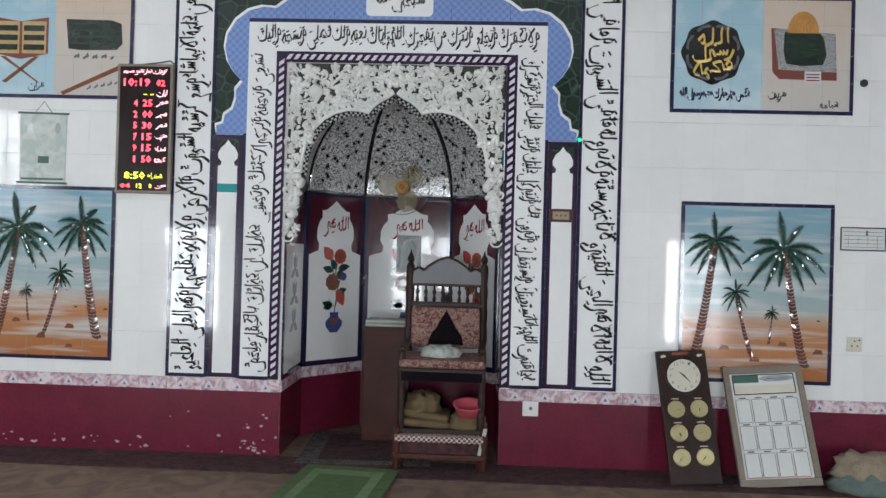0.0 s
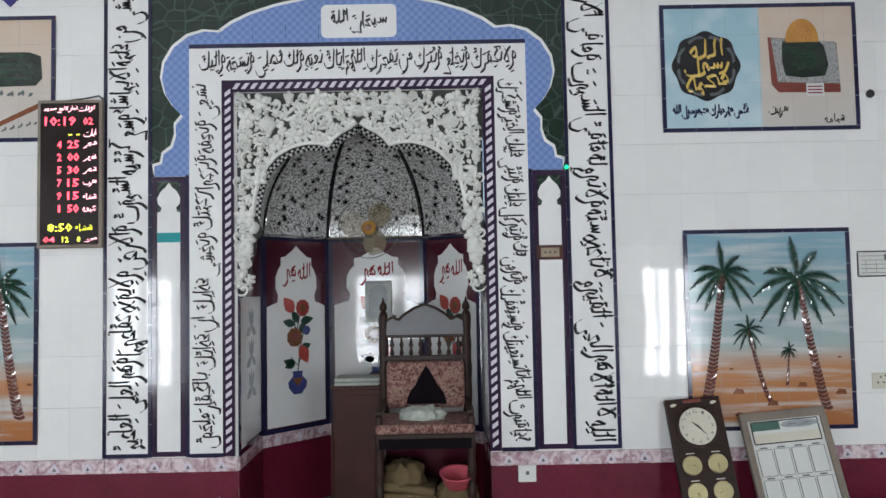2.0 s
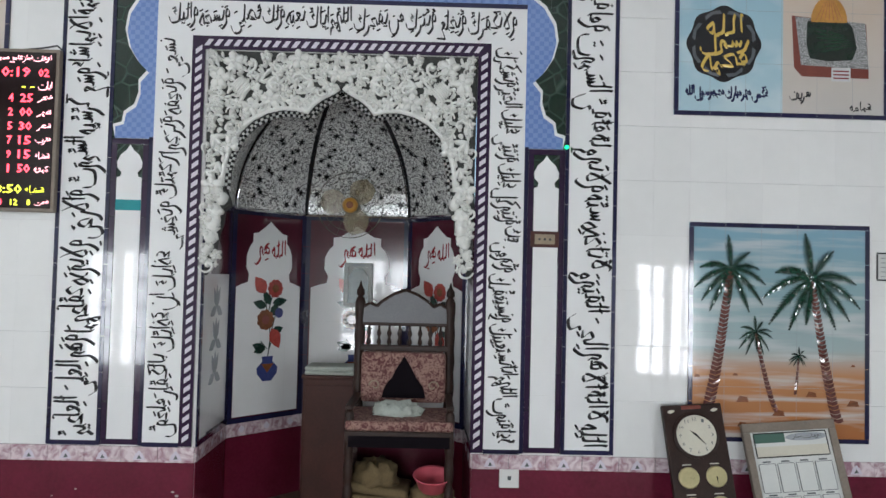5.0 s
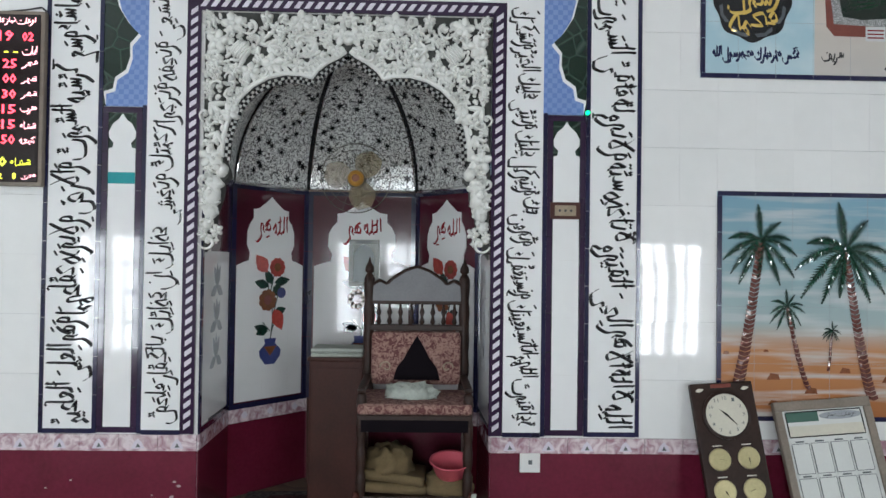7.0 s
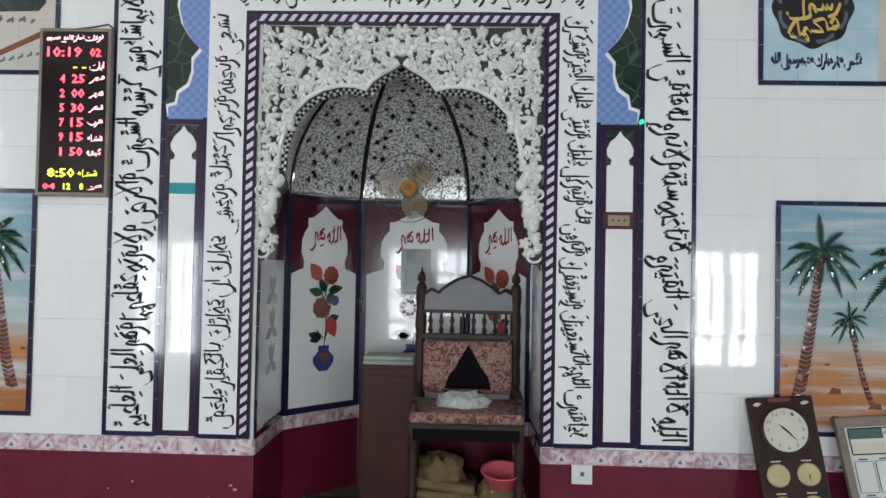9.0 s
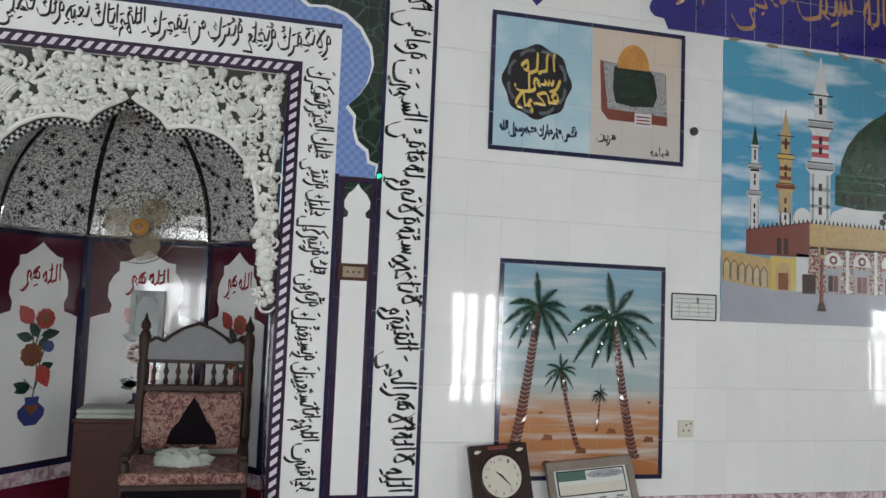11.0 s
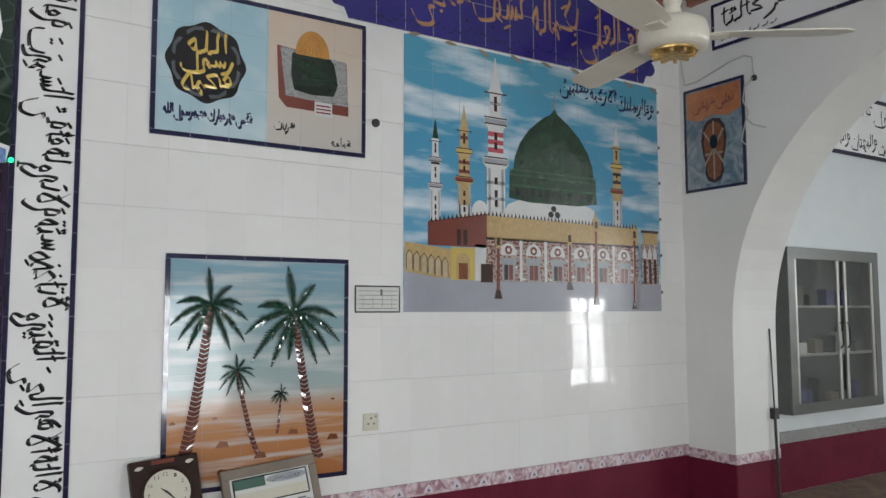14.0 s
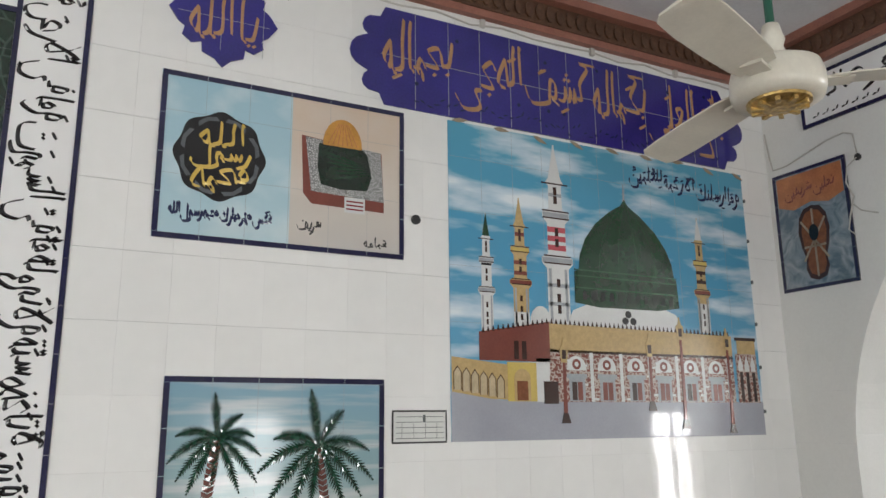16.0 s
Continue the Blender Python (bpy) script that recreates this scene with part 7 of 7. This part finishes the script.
def turned(h, r, beads):
    pr, z = [(r * 0.9, 0)], 0.0
    n = 34
    for k in range(1, n):
        t = k / n
        q = 0.72 + 0.28 * abs(math.sin(t * math.pi * beads)) ** 0.6
        pr.append((r * q, h * t))
    pr += [(r * 0.7, h * 0.985), (r * 0.15, h)]
    return pr


for x in (XL, XR):
    p = part("back_post", lathe(turned(1.40, 0.032, 9), 14, Matrix.Translation((x, YB, 0))), WOOD, ch, smooth=True)
    part("finial", lathe([(0.012, 0), (0.026, 0.015), (0.024, 0.04), (0.008, 0.07), (0.003, 0.095)], 12, Matrix.Translation((x, YB, 1.385))), WOOD, p, smooth=True)
    part("front_leg", lathe(turned(0.80, 0.026, 6), 14, Matrix.Translation((x, YF, 0))), WOOD, ch, smooth=True)
    part("arm_rest", box(x - 0.02, x + 0.02, YF - 0.03, YB, 0.795, 0.82, 0.008), WOOD, ch)
    part("side_rail", box(x - 0.018, x + 0.018, YF, YB, 0.60, 0.66, 0.006), WOOD, ch)
    part("side_rail", box(x - 0.018, x + 0.018, YF, YB, 0.20, 0.26, 0.006), WOOD, ch)
    sidep = part("side_web", box(x - 0.008, x + 0.008, YF + 0.03, YB - 0.03, 0.28, 0.58), WOVEN, ch)
XZ = Face((0, YB), (1, YB))
cr = [(XL + 0.02, 1.235), (XL + 0.02, 1.32), (XL + 0.06, 1.345), (XL + 0.10, 1.325), (XL + 0.13, 1.355), (XL + 0.20, 1.40), (0.008, 1.425), (XR - 0.20, 1.40), (XR - 0.13, 1.355), (XR - 0.10, 1.325), (XR - 0.06, 1.345), (XR - 0.02, 1.32), (XR - 0.02, 1.235)]
crest = part("crest", poly(XZ, cr, -0.015, 0.02), SILVER, ch, "silvery scalloped crest board")
for (u0, z0), (u1, z1) in zip(cr[1:-1], cr[2:-1]):
    part("crest_edge", tube([XZ.at(u0, z0 + 0.004, 0.012), XZ.at(u1, z1 + 0.004, 0.012)], 0.011, 6), WOOD, crest)
part("back_rail", box(XL, XR, YB - 0.02, YB + 0.02, 1.215, 1.24, 0.006), WOOD, ch)
part("back_rail", box(XL, XR, YB - 0.025, YB + 0.025, 1.065, 1.10, 0.006), WOOD, ch)
for k in range(8):
    x = XL + 0.055 + k * (XR - XL - 0.11) / 7
    part("spindle", lathe([(0.006, 0), (0.015, 0.02), (0.007, 0.05), (0.015, 0.075), (0.007, 0.1), (0.007, 0.125)], 10, Matrix.Translation((x, YB, 1.095))), WOOD, ch, smooth=True)
bp_ = part("back_cushion", box(XL + 0.02, XR - 0.02, YB - 0.09, YB + 0.005, 0.77, 1.065, 0.028), UPHOL, ch, "pink-brown paisley back cushion", smooth=True)
CU = Face((0, YB - 0.09), (1, YB - 0.09))
part("velvet_patch", poly(CU, [(-0.12, 0.80), (-0.10, 0.87), (-0.06, 0.92), (-0.03, 0.98), (0.01, 1.045), (0.05, 0.98), (0.08, 0.92), (0.12, 0.87), (0.14, 0.80)], 0.0, 0.006), BLACKCLOTH, bp_)
for s in (-1, 1):
    part("scroll_print", tube([CU.at(0.01 + s * (0.17 + 0.035 * math.cos(a) * (1 - a / 8)), 0.87 + 0.035 * math.sin(a) * (1 - a / 8), 0.002) for a in [j * 0.6 for j in range(11)]], 0.005, 5), TANCLOTH, bp_)
part("seat_frame", box(XL - 0.02, XR + 0.02, YF - 0.03, YB, 0.62, 0.685, 0.01), WOOD, ch)
part("seat_cushion", box(XL - 0.02, XR + 0.02, YF - 0.045, YB - 0.03, 0.685, 0.74, 0.02), UPHOL, ch, "patterned seat cushion", smooth=True)
part("seat_skirt", box(XL, XR, YF - 0.035, YF - 0.02, 0.60, 0.66), BLACKCLOTH, ch)
part("inner_back", box(XL, XR, YB - 0.03, YB - 0.01, 0.24, 0.64), NICHE_MAROON, ch)
part("shelf", box(XL - 0.01, XR + 0.01, YF - 0.02, YB, 0.24, 0.275, 0.006), WOOD, ch)
part("step_pad", box(XL - 0.03, XR + 0.02, YF - 0.1, YF + 0.10, 0.205, 0.245, 0.012), WOVEN, ch, "red and white woven step pad", smooth=True)
part("front_apron", box(XL, XR, YF - 0.04, YF - 0.015, 0.09, 0.205, 0.004), DARKRUG, ch)
part("step_rail", box(XL - 0.04, XR + 0.04, YF - 0.07, YF - 0.01, 0.085, 0.12, 0.008), BROWNWOOD, ch)
for x in (XL - 0.02, XR + 0.02):
    part("front_foot", lathe([(0.02, 0), (0.03, 0.02), (0.02, 0.06), (0.032, 0.09), (0.026, 0.16), (0.034, 0.22), (0.02, 0.27), (0.012, 0.3)], 12, Matrix.Translation((x, YF - 0.03, 0))), BROWNWOOD, ch, smooth=True)
    if x > 0:
        part("ribbon", poly(Face((x - 0.02, YF - 0.05), (x + 0.02, YF - 0.05)), [(0.0, 0.42), (0.02, 0.42), (0.03, 0.56), (0.015, 0.6)] if x < 0 else [(-0.02, 0.12), (0.01, 0.12), (0.045, 0.30), (0.02, 0.30)], 0, 0.004), WHITECLOTH, ch)
tagged(link("crumpled_cloth", crumple(-0.36, 5.42, 0.738, 0.135, 0.085, 0.07, 5, 0.38, 60, 40), WHITECLOTH, smooth=True), "crumpled pale white-green cloth on the chair seat", "cloth")
fb = thing("folded_blanket", "khaki folded blanket on the chair's lower shelf", "blanket")
part("top_fold", crumple(-0.47, 5.38, 0.37, 0.13, 0.12, 0.13, 6, 0.3, 30, 16), KHAKI, fb, smooth=True)
for k, (w, d) in enumerate(((0.33, 0.30), (0.32, 0.29))):
    M = Matrix.Translation((-0.45 + 0.008 * k - (0.03 if k == 3 else 0), 5.40, 0.276 + k * 0.05)) @ Matrix.Rotation(radians(3 * (k % 2) + 4), 4, "Y") @ Matrix.Rotation(radians(4 * (-1) ** k), 4, "Z")
    part("fold", box(-w / 2, w / 2, -d / 2, d / 2, 0, 0.052, 0.022, M), KHAKI, fb, smooth=True)
bs = link("plastic_basin", lathe([(0.06, 0), (0.075, 0.005), (0.098, 0.075), (0.108, 0.082), (0.106, 0.088), (0.094, 0.08), (0.072, 0.012), (0.02, 0.01)], 28, Matrix.Translation((-0.155, 5.31, 0.36)) @ Matrix.Rotation(radians(14), 4, "X")), BASIN, smooth=True)
tagged(bs, "pink plastic basin resting on the folded cloth", "basin")
tagged(link("bundle_below_basin", crumple(-0.16, 5.34, 0.276, 0.13, 0.12, 0.10, 2, 0.2), KHAKI, smooth=True), "rolled khaki cloth under the basin", "cloth")

# cupboard, cloth, wall fan and mirror in the niche
cu2 = thing("low_cupboard", "brown wooden cupboard standing in the niche", "cupboard", (-0.81, 6.06, 0))
part("body", box(-0.165, 0.165, -0.12, 0.2, 0.012, 0.86, 0.006), BROWNWOOD, cu2)
part("top", box(-0.175, 0.175, -0.13, 0.2, 0.86, 0.88, 0.004), BROWNWOOD, cu2)
part("door", box(-0.15, 0.15, -0.128, -0.12, 0.06, 0.82, 0.003), BROWNWOOD, cu2)
fc2 = thing("folded_white_cloth", "folded white cloth lying on the cupboard", "cloth")
for k in range(2):
    part("fold", box(-0.97, -0.66, 5.95, 6.2, 0.88 + k * 0.027, 0.906 + k * 0.027, 0.012), WHITECLOTH, fc2, smooth=True)
sk2 = thing("niche_rod", "thin brown rod leaning in the niche corner", "rod")
part("rod", tube([(-1.04, 6.40, 0.01), (-1.055, 6.47, 0.55)], 0.009, 6), BROWNWOOD, sk2)
wm = thing("hanging_mirror", "small arched mirror in a grey-blue frame", "mirror")
MF = Face((-0.80, 6.50), (-0.60, 6.50))
part("frame", poly(MF, rect(0.0, 0.2, 1.29, 1.60), -0.03, -0.024), ALU, wm)
part("frame_edge", border(MF, 0.0, 0.2, 1.29, 1.60, 0.03, -0.024, 0.02, 1.0), ALU, wm)
bm = poly(MF, [(0.03, 1.32), (0.17, 1.32), (0.17, 1.50), (0.135, 1.555), (0.1, 1.57), (0.065, 1.555), (0.03, 1.50)], 0.012, 0.022)
LEAN = Matrix.Translation((0, 6.485, 1.32)) @ Matrix.Rotation(radians(-7), 4, "X") @ Matrix.Translation((0, -6.485, -1.32))
bmesh.ops.transform(bm, matrix=LEAN, verts=bm.verts)       # the glass leans back in its frame
part("mirror_glass", bm, OLDMIRROR, wm)
part("heading", poly(MF, rect(0.05, 0.15, 1.576, 1.592), 0.02, 0.0215), GREYINK, wm)
wf = thing("wall_fan", "round wall fan with amber blades and thin wire cage", "fan", (-0.73, 6.12, 1.97))
R90 = Matrix.Rotation(radians(90), 4, "X")
part("hub", lathe([(0.05, 0), (0.05, 0.02), (0.035, 0.035), (0.01, 0.04)], 22, R90), ORANGE, wf, smooth=True)
part("hub_ring", lathe([(0.022, 0.036), (0.024, 0.043), (0.014, 0.045)], 18, R90), RUST, wf)
for a in (75, 195, 315):
    bm = bmesh.new()
    n = 12
    outer = [(0.04 + 0.155 * t, 0.075 * math.sin(math.pi * min(1, t * 0.75 + 0.14)) + 0.02) for t in [j / n for j in range(n + 1)]]
    vs = [(r, w) for r, w in outer] + [(r, -w * 0.75) for r, w in reversed(outer)]
    m = Matrix.Rotation(radians(a), 4, "Y")
    f0 = [bm.verts.new(m @ Vector((x, -0.012 + 0.25 * z * 0.3, z))) for x, z in vs]
    f1 = [bm.verts.new(m @ Vector((x, -0.009 + 0.25 * z * 0.3, z))) for x, z in vs]
    bm.faces.new(f0)
    bm.faces.new(list(reversed(f1)))
    for k in range(len(vs)):
        bm.faces.new((f0[k], f1[k], f1[(k + 1) % len(vs)], f0[(k + 1) % len(vs)]))
    bmesh.ops.recalc_face_normals(bm, faces=bm.faces)
    part("blade", bm, AMBER, wf)
for r, y in ((0.215, -0.03), (0.17, -0.055), (0.12, -0.065), (0.07, -0.07), (0.215, 0.0)):
    part("cage_ring", tube([(r * math.cos(2 * math.pi * k / 40), y, r * math.sin(2 * math.pi * k / 40)) for k in range(41)], 0.0018, 4), WIRE, wf)
for k in range(16):
    a = 2 * math.pi * k / 16
    part("cage_wire", tube([(0.06 * math.cos(a), -0.07, 0.06 * math.sin(a)), (0.14 * math.cos(a), -0.062, 0.14 * math.sin(a)), (0.215 * math.cos(a), -0.02, 0.215 * math.sin(a))], 0.0012, 4), WIRE, wf)
part("motor", lathe([(0.055, -0.12), (0.06, -0.04), (0.045, 0.0)], 16, R90), ALU, wf)
part("bracket", box(-0.018, 0.018, 0.08, 0.42, -0.05, -0.02, 0.004), WIRE, wf)
part("bracket", box(-0.02, 0.02, 0.03, 0.1, -0.17, -0.05, 0.006), WIRE, wf)

# ---- white wall tiles, last ----
TW, THT = 0.2032, 0.3048
tile_bm = bmesh.new()
add_box(tile_bm, -TW / 2 + 0.0001, TW / 2 - 0.0001, -0.008, 0.0, -THT / 2 + 0.0008, THT / 2 - 0.0008)
bmesh.ops.bevel(tile_bm, geom=[e for e in tile_bm.edges if all(v.co.y < -0.004 for v in e.verts)], offset=0.0005, segments=1, affect="EDGES")
tile_me = bpy.data.meshes.new("tile")
tile_bm.to_mesh(tile_me)
tile_me.materials.append(TILE)
rn = random.Random(17)


def lay_tiles(u0, u1, z0, z1):
    n, r = max(1, round((u1 - u0) / TW)), max(1, round((z1 - z0) / THT))
    for i in range(n):
        for j in range(r):
            t = new("tile", tile_me)
            t.parent = wall_front
            t.location = (u0 + (i + 0.5) * (u1 - u0) / n, W, z0 + (j + 0.5) * (z1 - z0) / r)
            t.scale = ((u1 - u0) / n / TW, 1, (z1 - z0) / r / THT)
            t.rotation_euler = Euler((radians(rn.gauss(0, 0.12)), 0, radians(rn.gauss(0, 0.12))))


lay_tiles(0.853, RIGHT, 0.532, 3.955)
lay_tiles(-3.9, -2.302, 0.537, 3.955)
rest = bmesh.new()
for i in range(13):
    for j in range(11):
        u, z = LEFT + 0.01 + i * TW, 0.537 + j * 0.311
        add_box(rest, u + 0.001, u + TW - 0.001, W - 0.008, W, z + 0.001, z + 0.309)
part("tile_field", rest, TILE, wall_front)
wall_front.children[-1]["kind"] = "stuff"
